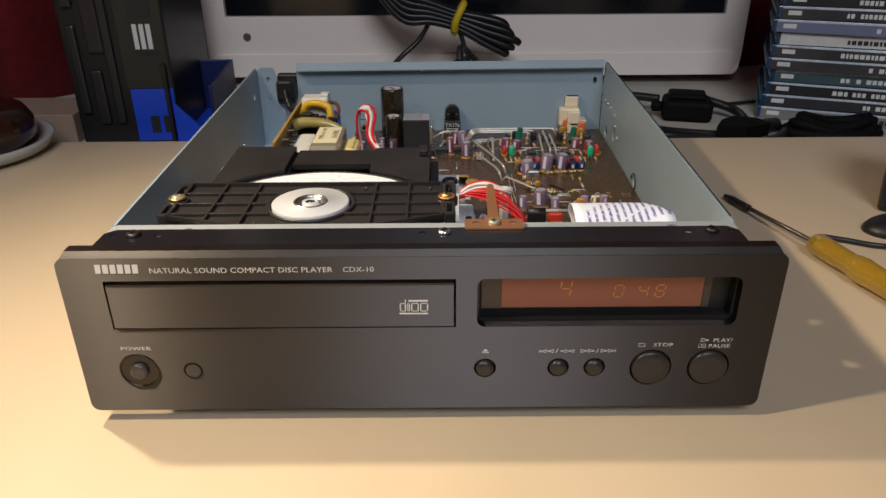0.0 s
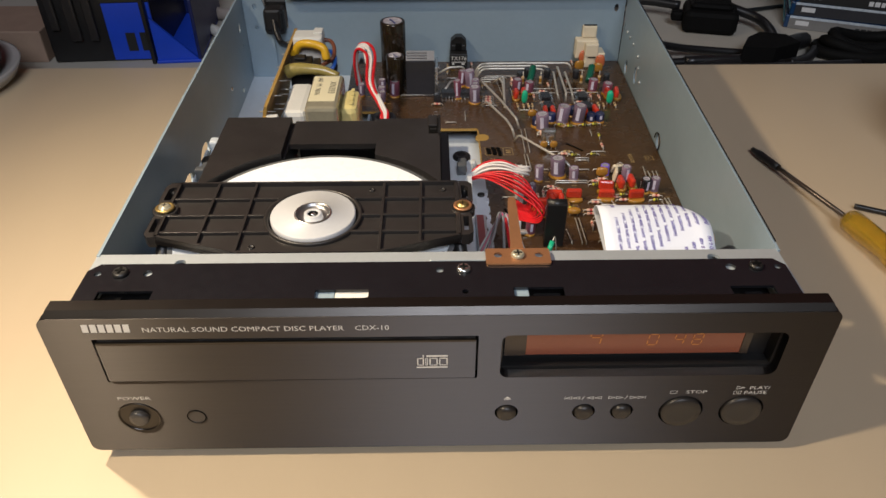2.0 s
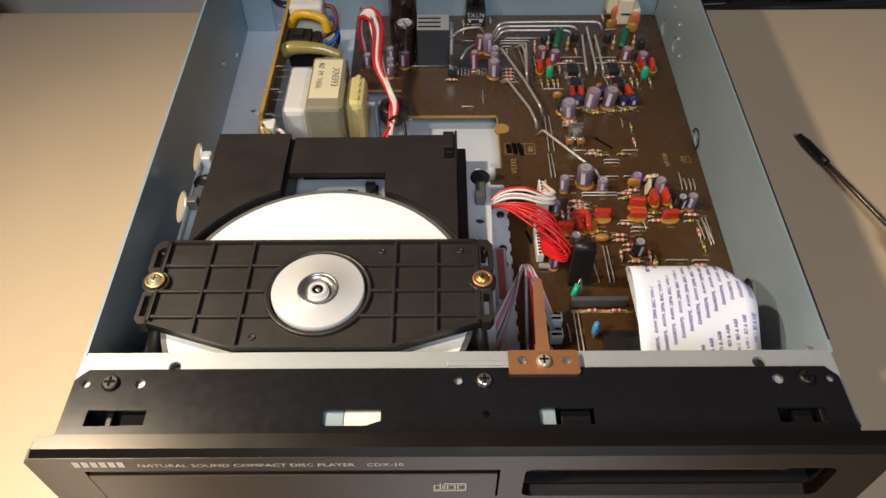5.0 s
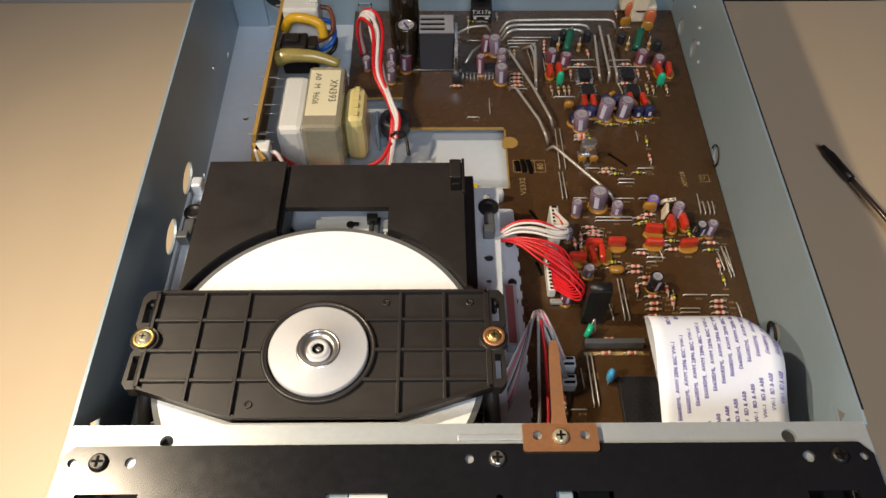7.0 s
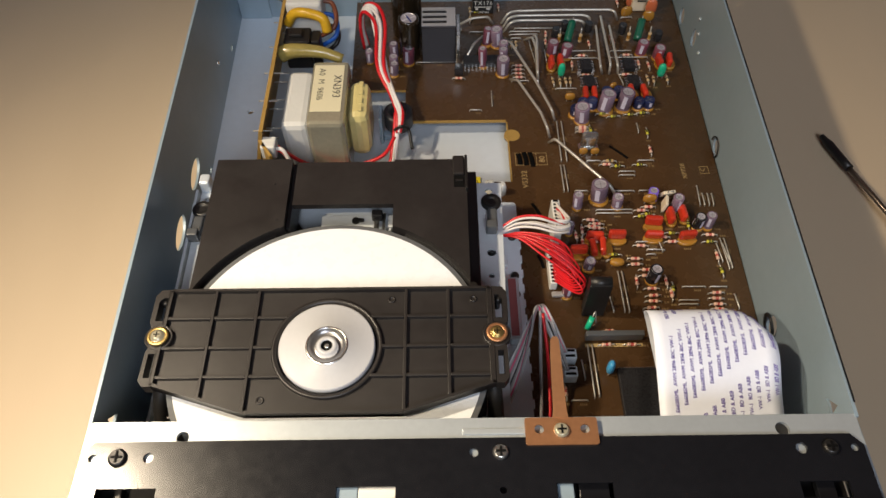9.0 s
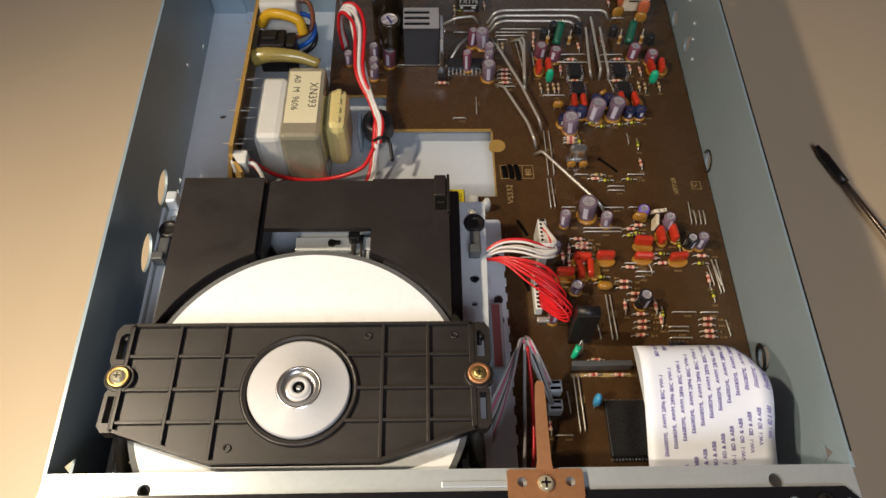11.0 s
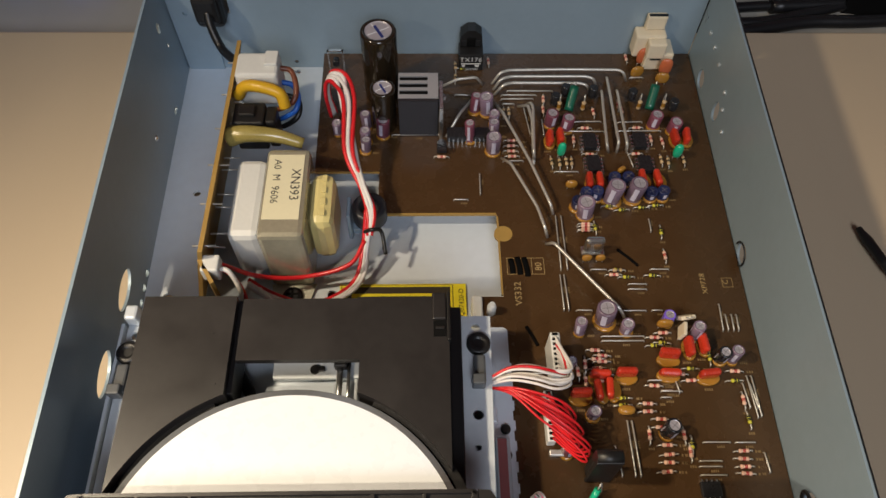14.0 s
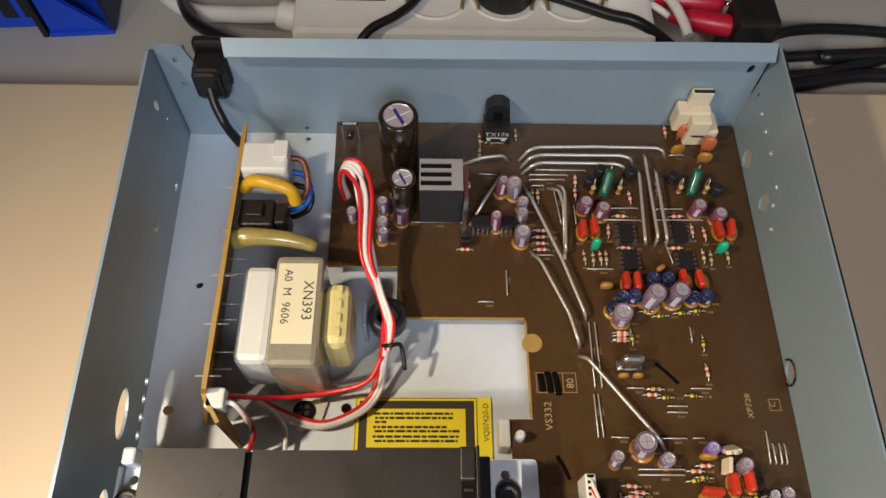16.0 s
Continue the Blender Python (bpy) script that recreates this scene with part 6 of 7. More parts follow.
for i in range(5):
    t = i / 4
    o = 0.0062 * t
    w = math.sin(13 * t + 1) * 0.0012
    runs.append(([(-0.0010 + 0.0022 * t, 0.2880 + 0.003 * t, ZB + 0.004), (-0.0018 + 0.0012 * t, 0.2865 + 0.003 * t, 0.0400), (-0.0006 + 0.4 * o, 0.2868 + 0.0040 * t, 0.0492 + 0.0030 * t), (0.0030 + o, 0.2840 + 0.003 * t, 0.0520 + 0.0020 * t), (0.0072 + o * 0.8 + w, 0.2740, 0.0500 + w), (0.0105 + o * 0.6 - w, 0.2500, 0.0420 + 1.5 * w), (0.0165 + o * 0.35, 0.2350, 0.0385 - w), (0.0200 + o * 0.5, 0.2230, 0.0360), (0.0205 + o * 0.2, 0.2130, 0.0310)], (1, 0, 0, 0, 1)[i]))
wires("supply_harness", runs, 0.00098, [WIRE_WHITE, WIRE_RED], player, "looped harness of red and white supply wires")
runs = []
for i in range(3):
    t = i / 2
    runs.append(([(0.0195 + 0.002 * t, 0.2240, 0.0350), (0.0180 + 0.002 * t, 0.2130, 0.0250), (0.0150 + 0.003 * t, 0.2010, 0.0170), (0.0075 + 0.003 * t, 0.1930 - 0.001 * t, 0.0150), (-0.0060, 0.1880 - 0.002 * t, 0.0150), (-0.0220, 0.1925 - 0.003 * t, 0.0170), (-0.0320, 0.1975 - 0.003 * t, 0.0200)], (1, 0, 2)[i]))
runs.append(([(0.0190, 0.2110, 0.0300), (0.0120, 0.2010, 0.0260), (-0.0080, 0.1975, 0.0220), (-0.0250, 0.1935, 0.0300), (-0.0365, 0.1890, 0.0480)], 1))
runs.append(([(-0.0365, 0.1865, 0.0490), (-0.0320, 0.1850, 0.0480), (-0.0290, 0.1810, 0.0380), (-0.0320, 0.1790, 0.0200), (-0.0400, 0.1720, 0.0160)], 0))
runs.append(([(-0.0365, 0.1875, 0.0480), (-0.0315, 0.1850, 0.0450), (-0.0280, 0.1800, 0.0330), (-0.0330, 0.1750, 0.0180)], 1))
runs.append(([(-0.0270, 0.1930, 0.0200), (-0.0200, 0.1860, 0.0180), (-0.0190, 0.1750, 0.0150)], 0))
wires("lower_harness", runs, 0.0010, [WIRE_WHITE, WIRE_RED, mat("dull_white_wire", (0.60, 0.56, 0.58), 0.4)], player, "red and white wires running to the supply board")
bm = B()
lathe(bm, (0.0203, 0.2290, 0.0262), [(0.0072, -0.0050, 0), (0.0078, -0.0040, 0), (0.0078, 0.0040, 0), (0.0072, 0.0050, 0), (0.0050, 0.0050, 0), (0.0044, 0.0040, 0), (0.0044, -0.0040, 0)], 28)
part("ferrite_ring", bm, mat("ferrite_grey", (0.035, 0.035, 0.038), 0.4, 0.2), player, "dark ferrite ring round the harness")
bm = B()
box(bm, 0.0100, 0.0118, 0.2240, 0.2350, 0.0110, 0.0300, 0, 0.0006)
box(bm, 0.0118, 0.0160, 0.2270, 0.2310, 0.0110, 0.0150, 0, 0.0004)
part("ring_clip", bm, STEEL, player)
bm = B()
tube(bm, [(0.0190, 0.2150, 0.0310), (0.0225, 0.2135, 0.0350), (0.0262, 0.2150, 0.0310), (0.0280, 0.2070, 0.0250)], 0.0009, 7)
part("cable_tie", bm, BLACK, player)
# mains lead through its bush
bm = B()
box(bm, -0.0688, -0.0540, 0.3290, 0.3440, 0.0440, 0.0625, 0, 0.003)
box(bm, -0.0675, -0.0553, 0.3260, 0.3300, 0.0490, 0.0640, 0, 0.002)
box(bm, -0.0700, -0.0530, 0.3440, 0.3500, 0.0480, 0.0655, 0, 0.002)
part("strain_relief", bm, BLACK, player, "black strain relief bush in the rear wall")
wires("mains_lead", [([(-0.0610, 0.3280, 0.0560), (-0.0590, 0.3220, 0.0500), (-0.0545, 0.3150, 0.0440), (-0.0470, 0.3040, 0.0480), (-0.0395, 0.2930, 0.0540)], 0)], 0.0022, [WIRE_BLACK], player)

# ribbon cable arching from the board to behind the front rail
RL = [Vector((p.x, p.y)) for p in smooth_line([(0.0760, 0.0210, 0), (0.0830, 0.0330, 0), (0.0888, 0.0450, 0), (0.0908, 0.0545, 0), (0.0862, 0.0600, 0), (0.0755, 0.0600, 0), (0.0600, 0.0545, 0), (0.0440, 0.0485, 0)], 5)]
RX0, RX1 = 0.1224, 0.1680


def curl(x, y):
    """How far the bend stands forward towards the ribbon's free edge."""
    u = max(0.0, ((x - RX0) / (RX1 - RX0) - 0.72) / 0.28)
    return -0.0105 * u * u * min(1.0, max(0.0, (y - 0.055) / 0.03))


def ribbon_point(s, x, lift=0.0):
    """A point of the ribbon's upper face, s metres along it from its front end."""
    line = RL[::-1]
    for a, b in zip(line, line[1:]):
        d = (b - a).length
        if s <= d or b is line[-1]:
            p = a + (b - a) * (s / d)
            n = Vector((-(b - a).y, (b - a).x)).normalized()
            return Vector((x, p.x + n.x * lift + curl(x, p.x), p.y + n.y * lift))
        s -= d
    return Vector((x, line[-1].x, line[-1].y))


bm = B()
rows_ = []
for k, p in enumerate(RL):
    a, b = RL[max(k - 1, 0)], RL[min(k + 1, len(RL) - 1)]
    n = Vector(((b - a).y, -(b - a).x)).normalized() * 0.00012
    sk = 0.34 * max(0.0, 0.0545 - p.y) if p.x > 0.0700 else 0.0
    cols = [RX0 + (RX1 - RX0) * c / 10 for c in range(11)]
    rows_.append([[bm.verts.new((x + sk, p.x + q * n.x + curl(x, p.x), p.y + q * n.y)) for x in cols] for q in (1, -1)])
for r0, r1 in zip(rows_, rows_[1:]):
    for q in (0, 1):
        for c in range(10):
            bm.faces.new((r0[q][c], r0[q][c + 1], r1[q][c + 1], r1[q][c])).smooth = True
    for c in (0, 10):
        bm.faces.new((r0[0][c], r0[1][c], r1[1][c], r1[0][c]))
ribbon = part("ribbon_cable", bm, RIBBON, player, "white flat ribbon cable printed with violet lettering")
for i in range(12):
    x = RX0 + 0.0050 + 0.0034 * i
    for s0, words in ((-0.016 + 0.0026 * i, "VW-1  BD & ABB"), (0.0065 + 0.0026 * i, "E66085ML  AWM 2896 80C VW-1"), (0.0420 + 0.0026 * i, "BD & ABB")):
        letters(words, 0.0020, lambda u, v: ribbon_point(s0 + u, x + 0.0022 - v * 1.0, 0.00035), PURPLEINK, "ribbon_print", ribbon, bold=0.00003)

# black edging pushed into the wall's holes
bm = B()
ring = [(wall_x(0.0968, 1) - 0.0012 - 0.0014 * math.sin(a), 0.0968 + 0.0050 * math.cos(a), 0.0305 + 0.0062 * math.sin(a)) for a in [2 * math.pi * i / 14 for i in range(15)]]
tube(bm, ring, 0.0007, 7, 0, 3)
part("hole_edging", bm, BLACK, player)
for yy, zz, rr in ((0.2066, 0.0245, 0.0054),):
    bm = B()
    ring = [(wall_x(yy, 1) - 0.0009, yy + rr * math.cos(a), zz + rr * math.sin(a)) for a in [2 * math.pi * i / 14 for i in range(11)]]
    tube(bm, ring, 0.0004, 6, 0, 3)
    part("hole_edging", bm, BLACK, player)
bm = B()
lathe(bm, (0.0735, 0.1805, ZB - 0.001), [(0.0020, 0, 0), (0.0020, 0.0060, 0), (0.0012, 0.0085, 0)], 14)
part("board_standoff", bm, NYLON, board)
bm = B()
box(bm, 0.0655, 0.0700, 0.1765, 0.1880, 0.0105, 0.0225, 0, 0.001)
part("nylon_clip", bm, NYLON, player)


# ---- screwdriver on the desk ----
driver = thing("screwdriver", 0.285, 0.17, 0.0, "screwdriver with amber handle and dark shaft on the desk", "screwdriver")


def along(p, q, t):
    return Vector(p) + (Vector(q) - Vector(p)) * t


TIP, HEEL, BUTT = (0.2592, 0.2340, 0.0030), (0.2808, 0.1480, 0.0080), (0.3045, 0.0560, 0.0085)
bm = B()
tube(bm, [along(TIP, HEEL, t) for t in (0.20, 0.5, 1.03)], 0.0014, 12, 0, 1)
part("shaft", bm, mat("dark_steel_shaft", (0.16, 0.13, 0.11), 0.3, 0.85, 0.1, 100), driver)
bm = B()
tube(bm, [along(TIP, HEEL, t) for t in (0.0, 0.06, 0.12, 0.30)], 0.0030, 12, 0, 3, 0.75)
for v in bm.verts:
    reach = min(1.0, 0.25 + (v.co - Vector(TIP)).length / 0.011)
    foot = along(TIP, HEEL, max(0.0, (v.co - Vector(TIP)).dot(Vector(HEEL) - Vector(TIP)) / (Vector(HEEL) - Vector(TIP)).length_squared))
    v.co = foot + (v.co - foot) * reach
part("tip", bm, BLACK, driver)
bm = B()
d = (Vector(BUTT) - Vector(HEEL)).normalized()
turn = d.to_track_quat("Z", "Y").to_matrix().to_4x4()
turn.translation = Vector(HEEL)
n, rings = 36, []
for s, r in ((0.0, 0.0085), (0.002, 0.0100), (0.012, 0.0104), (0.030, 0.0098), (0.034, 0.0112), (0.038, 0.0120), (0.043, 0.0112), (0.050, 0.0108), (0.080, 0.0110), (0.092, 0.0100), (0.096, 0.0070)):
    ring = []
    for i in range(n):
        a = 2 * math.pi * i / n
        k = 0.66 * r * (1 - (0.07 if 0.008 < s < 0.09 else 0) * (0.5 + 0.5 * math.cos(6 * a)))
        ring.append(bm.verts.new(turn @ Vector((k * math.cos(a), k * math.sin(a), s))))
    rings.append(ring)
for r0, r1 in zip(rings, rings[1:]):
    for i in range(n):
        bm.faces.new((r0[i], r0[(i + 1) % n], r1[(i + 1) % n], r1[i])).smooth = True
bm.faces.new(rings[0][::-1])
bm.faces.new(rings[-1])
part("handle", bm, AMBER, driver, "amber fluted handle")

# dark objects on the desk beyond the screwdriver
pebble = thing("mouse", 0.352, 0.180, 0.0, "small black rounded computer mouse on the desk", "mouse")
bm = B()
out = bmesh.ops.create_uvsphere(bm, u_segments=24, v_segments=12, radius=1.0)
for v in out["verts"]:
    v.co = Vector((0.352 + v.co.x * 0.024, 0.180 + v.co.y * 0.016, max(0.0, v.co.z) * 0.011))
for f in bm.faces:
    f.smooth = True
part("shell", bm, BLACK, pebble)
bm = B()
box(bm, 0.3515, 0.3525, 0.168, 0.178, 0.0080, 0.0112, 0, 0.0004)
part("wheel", bm, WIRE_GREY, pebble)
spk = thing("small_speaker", 0.351, 0.211, 0.0, "black box speaker standing on the desk", "speaker")
turned = pose(0.3530, 0.2110, 0.0, rz=-32)
bm = B()
box(bm, 0.0, 0.060, 0.0015, 0.062, 0.0, 0.066, 0, 0.003)
bm.transform(turned)
part("cabinet", bm, BLACK, spk)
bm = B()
box(bm, 0.003, 0.057, 0.0, 0.0014, 0.004, 0.062, 0, 0.0006)
bm.transform(turned)
part("grille", bm, mat("black_cloth", (0.010, 0.010, 0.011), 0.9, 0, 0.3, 600), spk)

cord = thing("cord", 0.33, 0.15, 0.0, "thin black cord lying on the desk", "cord")
bm = B()
tube(bm, [(0.2960, 0.1690, 0.0022), (0.3080, 0.1630, 0.0022), (0.3300, 0.1540, 0.0022), (0.3700, 0.1600, 0.0022), (0.3850, 0.2100, 0.0022)], 0.0016, 8)
part("cable", bm, WIRE_BLACK, cord)

# dark dome on a white dish
dish = thing("dish", -0.335, 0.343, 0.0, "white round dish on the desk with a dark object in it", "dish")
bm = B()
lathe(bm, (-0.335, 0.343, 0.0), [(0.050, 0.0, 0), (0.064, 0.004, 0), (0.069, 0.013, 0), (0.067, 0.0135, 0), (0.060, 0.007, 0), (0.010, 0.006, 0)], 48)
part("bowl", bm, mat("grey_white_glaze", (0.42, 0.41, 0.39), 0.35, 0, 0.05), dish)
dome = thing("polished_stone", -0.335, 0.343, 0.006, "dark brown polished dome lying in the white dish", "ornament")
bm = B()
lathe(bm, (-0.335, 0.343, 0.0065), [(0.050, 0.0, 0), (0.056, 0.008, 0), (0.056, 0.020, 0), (0.050, 0.030, 0), (0.034, 0.037, 0), (0.010, 0.040, 0)], 48)
part("body", bm, mat("dark_brown_gloss", (0.030, 0.012, 0.006), 0.22, 0, 0.3, 30, coat=0.4), dome)

# ---- behind the desk ----
ZR = -0.02
mon = thing("monitor", 0.104, 0.70, ZR, "large white framed monitor with a dark screen", "monitor")
bm = B()
plate(bm, rect_pts(-0.2215, 0.4290, -0.0060, 0.4100, 0.014, 6), [rect_pts(-0.1955, 0.4020, 0.0625, 0.3860)], lambda u, v, w: (u, 0.662 + w, v), 0.030)
box(bm, -0.2200, 0.4275, 0.690, 0.715, -0.0055, 0.4090, 0, 0.006)
part("shell", bm, SHELLWHITE, mon)
bm = B()
plate(bm, rect_pts(-0.2180, 0.4255, -0.0080, 0.0180, 0.010, 5), [], lambda u, v, w: (u, 0.6560 + w + 0.0030 * (v > 0.005), v), 0.010)
part("lower_lip", bm, SHELLWHITE, mon)
bm = B()
box(bm, -0.1950, 0.4015, 0.668, 0.674, 0.0630, 0.3855)
part("screen", bm, SCREEN, mon)
bm = B()
lathe(bm, (-0.1719, 0.6615, 0.0390), [(0.0048, 0.0006, 0), (0.0046, -0.0008, 0), (0.0038, -0.0009, 0)], 20, "y")
part("sensor", bm, mat("grey_brown_dot", (0.10, 0.09, 0.08), 0.4), mon)
bm = B()
box(bm, 0.0000, 0.2100, 0.690, 0.745, ZR, ZR + 0.012, 0, 0.004)
box(bm, 0.0700, 0.1400, 0.716, 0.745, ZR + 0.012, 0.150, 0, 0.004)
part("stand", bm, SHELLWHITE, mon)

bm = B()
prev = None
for i in range(161):
    x = -1.4 + 2.8 * i / 160
    y = 0.775 - 0.165 * min(1.0, max(0.0, (-0.27 - x) / 0.12)) + 0.014 * math.sin(x * 62) + 0.008 * math.sin(x * 23 + 1)
    cur = (bm.verts.new((x, y, ZR + 0.001)), bm.verts.new((x, y + 0.004, 1.1)))
    if prev:
        bm.faces.new((prev[0], cur[0], cur[1], prev[1])).smooth = True
    prev = cur
curtain = part("curtain", bm, REDCLOTH)
sol = curtain.modifiers.new("thickness", "SOLIDIFY")
sol.thickness = 0.004
tagged(curtain, "dark red folded curtain hanging behind the monitor", "curtain")

# stack of film cases
case_mats = [mat("case_insert_grey", (0.20, 0.195, 0.19), 0.3), INK, mat("case_insert_dark", (0.045, 0.045, 0.050), 0.2), mat("case_insert_white", (0.62, 0.60, 0.58), 0.35), mat("case_insert_blue", (0.16, 0.18, 0.28), 0.3), mat("case_insert_teal", (0.05, 0.09, 0.10), 0.3)]
TITLE = mat("case_title_silver", (0.66, 0.66, 0.66), 0.4)
# pale grey that paints the reflection on each case's clear sleeve
SLEEVE = mat("sleeve_reflection", (0.52, 0.58, 0.64), 0.15, 0, 0.5, 30)
order = [0, 2, 1, 5, 2, 2, 3, 4, 2, 1, 5, 2, 1, 2, 0]
turn0 = pose(0.3970, 0.5110, ZR, 0, 0, -21)
for k, kind in enumerate(order):
    wob = (k * 37 % 7 - 3) * 0.0012
    zb = 0.0125 * k + 0.0002
    m = turn0 @ pose(wob, wob * 0.6, 0, 0, 0, (k * 23 % 5 - 2) * 0.5)
    c = m @ Vector((0.085, 0.067, zb))
    case = thing("film_case", c.x, c.y, c.z, "blue plastic film case lying in a stack on the table", "film case", "stack of film cases")
    bm = B()
    box(bm, 0.0, 0.171, 0.0, 0.135, zb, zb + 0.0122, 0, 0.0012, m)
    part("shell", bm, CASEBLUE, case)
    bm = B()
    box(bm, 0.004, 0.1695, -0.0007, 0.0010, zb + 0.0002, zb + 0.0100, 0, 0.0002, m)
    part("spine_insert", bm, case_mats[kind], case)
    bm = B()
    box(bm, -0.0006, 0.0006, 0.004, 0.105, zb + 0.0042, zb + 0.0070, 0, 0.0002, m)
    part("end_seam", bm, mat("pale_blue_edge", (0.12, 0.48, 0.66), 0.3) if k == 0 else bpy.data.materials["pale_blue_edge"], case)
    x = 0.030
    rb = random.Random(k)
    while x < 0.150:
        w = rb.uniform(0.002, 0.0045)
        if rb.random() > 0.12 and x > 0.062 + 0.03 * (k % 3 == 1):
            bm = B()
            box(bm, x, x + w, -0.0010, -0.0006, zb + 0.0030, zb + 0.0072, 0, 0, m)
            part("title_bar", bm, INK if kind in (0, 3) else TITLE, case)
        x += w + 0.0012
    # strip of painted reflection along the top of the spine
    bm = B()
    box(bm, 0.004, 0.1695, -0.0011, 0.0010, zb + 0.0101, zb + 0.0121, 0, 0.0002, m)
    part("sleeve_edge", bm, SLEEVE, case)
    bm = B()
    box(bm, 0.010, 0.022, -0.0010, -0.0006, zb + 0.0040, zb + 0.0082, 0, 0, m)
    part("format_bar", bm, TITLE, case)

# black tower with a blue foot, and an open blue bin
tower = thing("tower_box", -0.235, 0.51, ZR, "tall black ridged box with olive panel and blue corner", "box")
bm = B()
m = pose(-0.2800, 0.4330, ZR, 0, 0, 4)
box(bm, 0.0, 0.092, 0.0, 0.15, 0.0, 0.24, 0, 0.002, m)
part("body", bm, BLACK, tower)
for i, (x0, x1, z0, z1) in enumerate(((0.006, 0.014, 0.03, 0.11), (0.020, 0.030, 0.02, 0.07), (0.022, 0.036, 0.085, 0.15), (0.006, 0.016, 0.125, 0.2), (0.036, 0.044, 0.02, 0.2))):
    bm = B()
    box(bm, x0, x1, -0.004, 0.0002, z0, z1, 0, 0.0018, m)
    part("ridge", bm, LOADER, tower)
bm = B()
box(bm, 0.0500, 0.0905, -0.0012, 0.0002, 0.052, 0.235, 0, 0.0003, m)
part("olive_panel", bm, OLIVE, tower)
bm = B()
box(bm, 0.0520, 0.0912, -0.0016, 0.0002, 0.002, 0.0515, 0, 0.0003, m)
part("blue_panel", bm, BLUE, tower)
for x0, x1, z0, z1, mm in ((0.066, 0.074, 0.010, 0.026, INK), (0.078, 0.086, 0.010, 0.026, INK), (0.064, 0.084, 0.082, 0.086, INK), (0.064, 0.068, 0.088, 0.110, PRINT), (0.070, 0.074, 0.088, 0.110, PRINT), (0.076, 0.080, 0.088, 0.110, PRINT), (0.062, 0.082, 0.116, 0.130, INK), (0.062, 0.082, 0.136, 0.150, INK), (0.062, 0.082, 0.156, 0.170, INK)):
    bm = B()
    box(bm, x0, x1, -0.0021, -0.0015 if z0 < 0.05 else -0.0011, z0, z1, 0, 0, m)
    part("panel_print", bm, mm, tower)
bin_ = thing("blue_bin", -0.17, 0.48, ZR, "open blue plastic bin standing on the rear table", "bin")
m = pose(-0.1905, 0.4300, ZR, 0, 0, 5)
# back and east side take the shaded blue, floor and gusset the lit one
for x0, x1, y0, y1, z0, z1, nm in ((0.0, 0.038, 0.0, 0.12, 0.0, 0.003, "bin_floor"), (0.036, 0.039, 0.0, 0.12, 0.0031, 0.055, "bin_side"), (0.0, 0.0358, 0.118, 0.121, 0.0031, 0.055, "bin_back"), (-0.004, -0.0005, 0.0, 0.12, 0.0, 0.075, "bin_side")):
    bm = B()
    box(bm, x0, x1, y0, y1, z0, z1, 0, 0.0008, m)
    part(nm, bm, BLACK if x0 < 0 else BLUE if nm == "bin_floor" else BINSHADE, bin_)
bm = B()
vs = [bm.verts.new(m @ Vector(p)) for p in ((0.001, 0.002, 0.003), (0.0355, 0.002, 0.003), (0.001, 0.002, 0.040), (0.001, 0.005, 0.003), (0.0355, 0.005, 0.003), (0.001, 0.005, 0.040))]
for f in ((0, 1, 2), (3, 4, 5), (0, 1, 4, 3), (1, 2, 5, 4), (0, 2, 5, 3)):
    bm.faces.new([vs[i] for i in f])
part("gusset", bm, BLUE, bin_)
beige = thing("carton", -0.345, 0.46, ZR, "plain beige carton behind the dish", "carton")
bm = B()
box(bm, -0.42, -0.287, 0.435, 0.50, ZR, 0.008, 0, 0.001)
part("body", bm, mat("beige_card", (0.32, 0.22, 0.16), 0.7), beige)

# power strip with its plugs
strip = thing("power_strip", 0.06, 0.425, ZR, "white power strip with sockets and a red switch", "power strip")
bm = B()
box(bm, -0.0370, 0.1600, 0.3930, 0.4560, ZR, 0.0240, 0, 0.004)
part("body", bm, WHITE, strip)
for sx in (0.040, 0.078, 0.116):
    bm = B()
    lathe(bm, (sx, 0.4230, 0.0232), [(0.0195, 0.0, 0), (0.0195, 0.0012, 0), (0.0175, 0.0016, 0), (0.0168, -0.0002, 0), (0.004, -0.0004, 0)], 32)
    part("socket", bm, WHITE, strip)
    for a in (-1, 1):
        bm = B()
        tube(bm, [(sx + a * 0.0185, 0.4200, 0.0245), (sx + a * 0.0170, 0.4190, 0.0270), (sx + a * 0.0150, 0.4150, 0.0265), (sx + a * 0.0145, 0.4110, 0.0245)], 0.0010, 6)
        part("earth_clip", bm, BRASS, strip)
bm = B()
box(bm, -0.0150, 0.0130, 0.4170, 0.4400, 0.0241, 0.0256, 0, 0.0006)
part("switch_frame", bm, BLACK, strip)
bm = B()
box(bm, -0.0105, 0.0085, 0.4205, 0.4370, 0.0257, 0.0300, 0, 0.001)
part("switch", bm, mat("red_rocker", (0.55, 0.01, 0.01), 0.3, emit=(1.0, 0.03, 0.01, 0.25)), strip)
bm = B()
tube(bm, [(-0.0360, 0.4240, 0.004), (-0.0480, 0.4270, 0.004), (-0.0800, 0.4370, -0.006), (-0.1150, 0.4500, -0.012), (-0.1600, 0.5000, -0.014)], 0.0050, 12)
tube(bm, [(-0.0370, 0.4240, 0.004), (-0.0420, 0.4250, 0.004), (-0.0480, 0.4270, 0.004)], 0.0085, 14, 0, 4)
part("lead", bm, WHITE, strip)


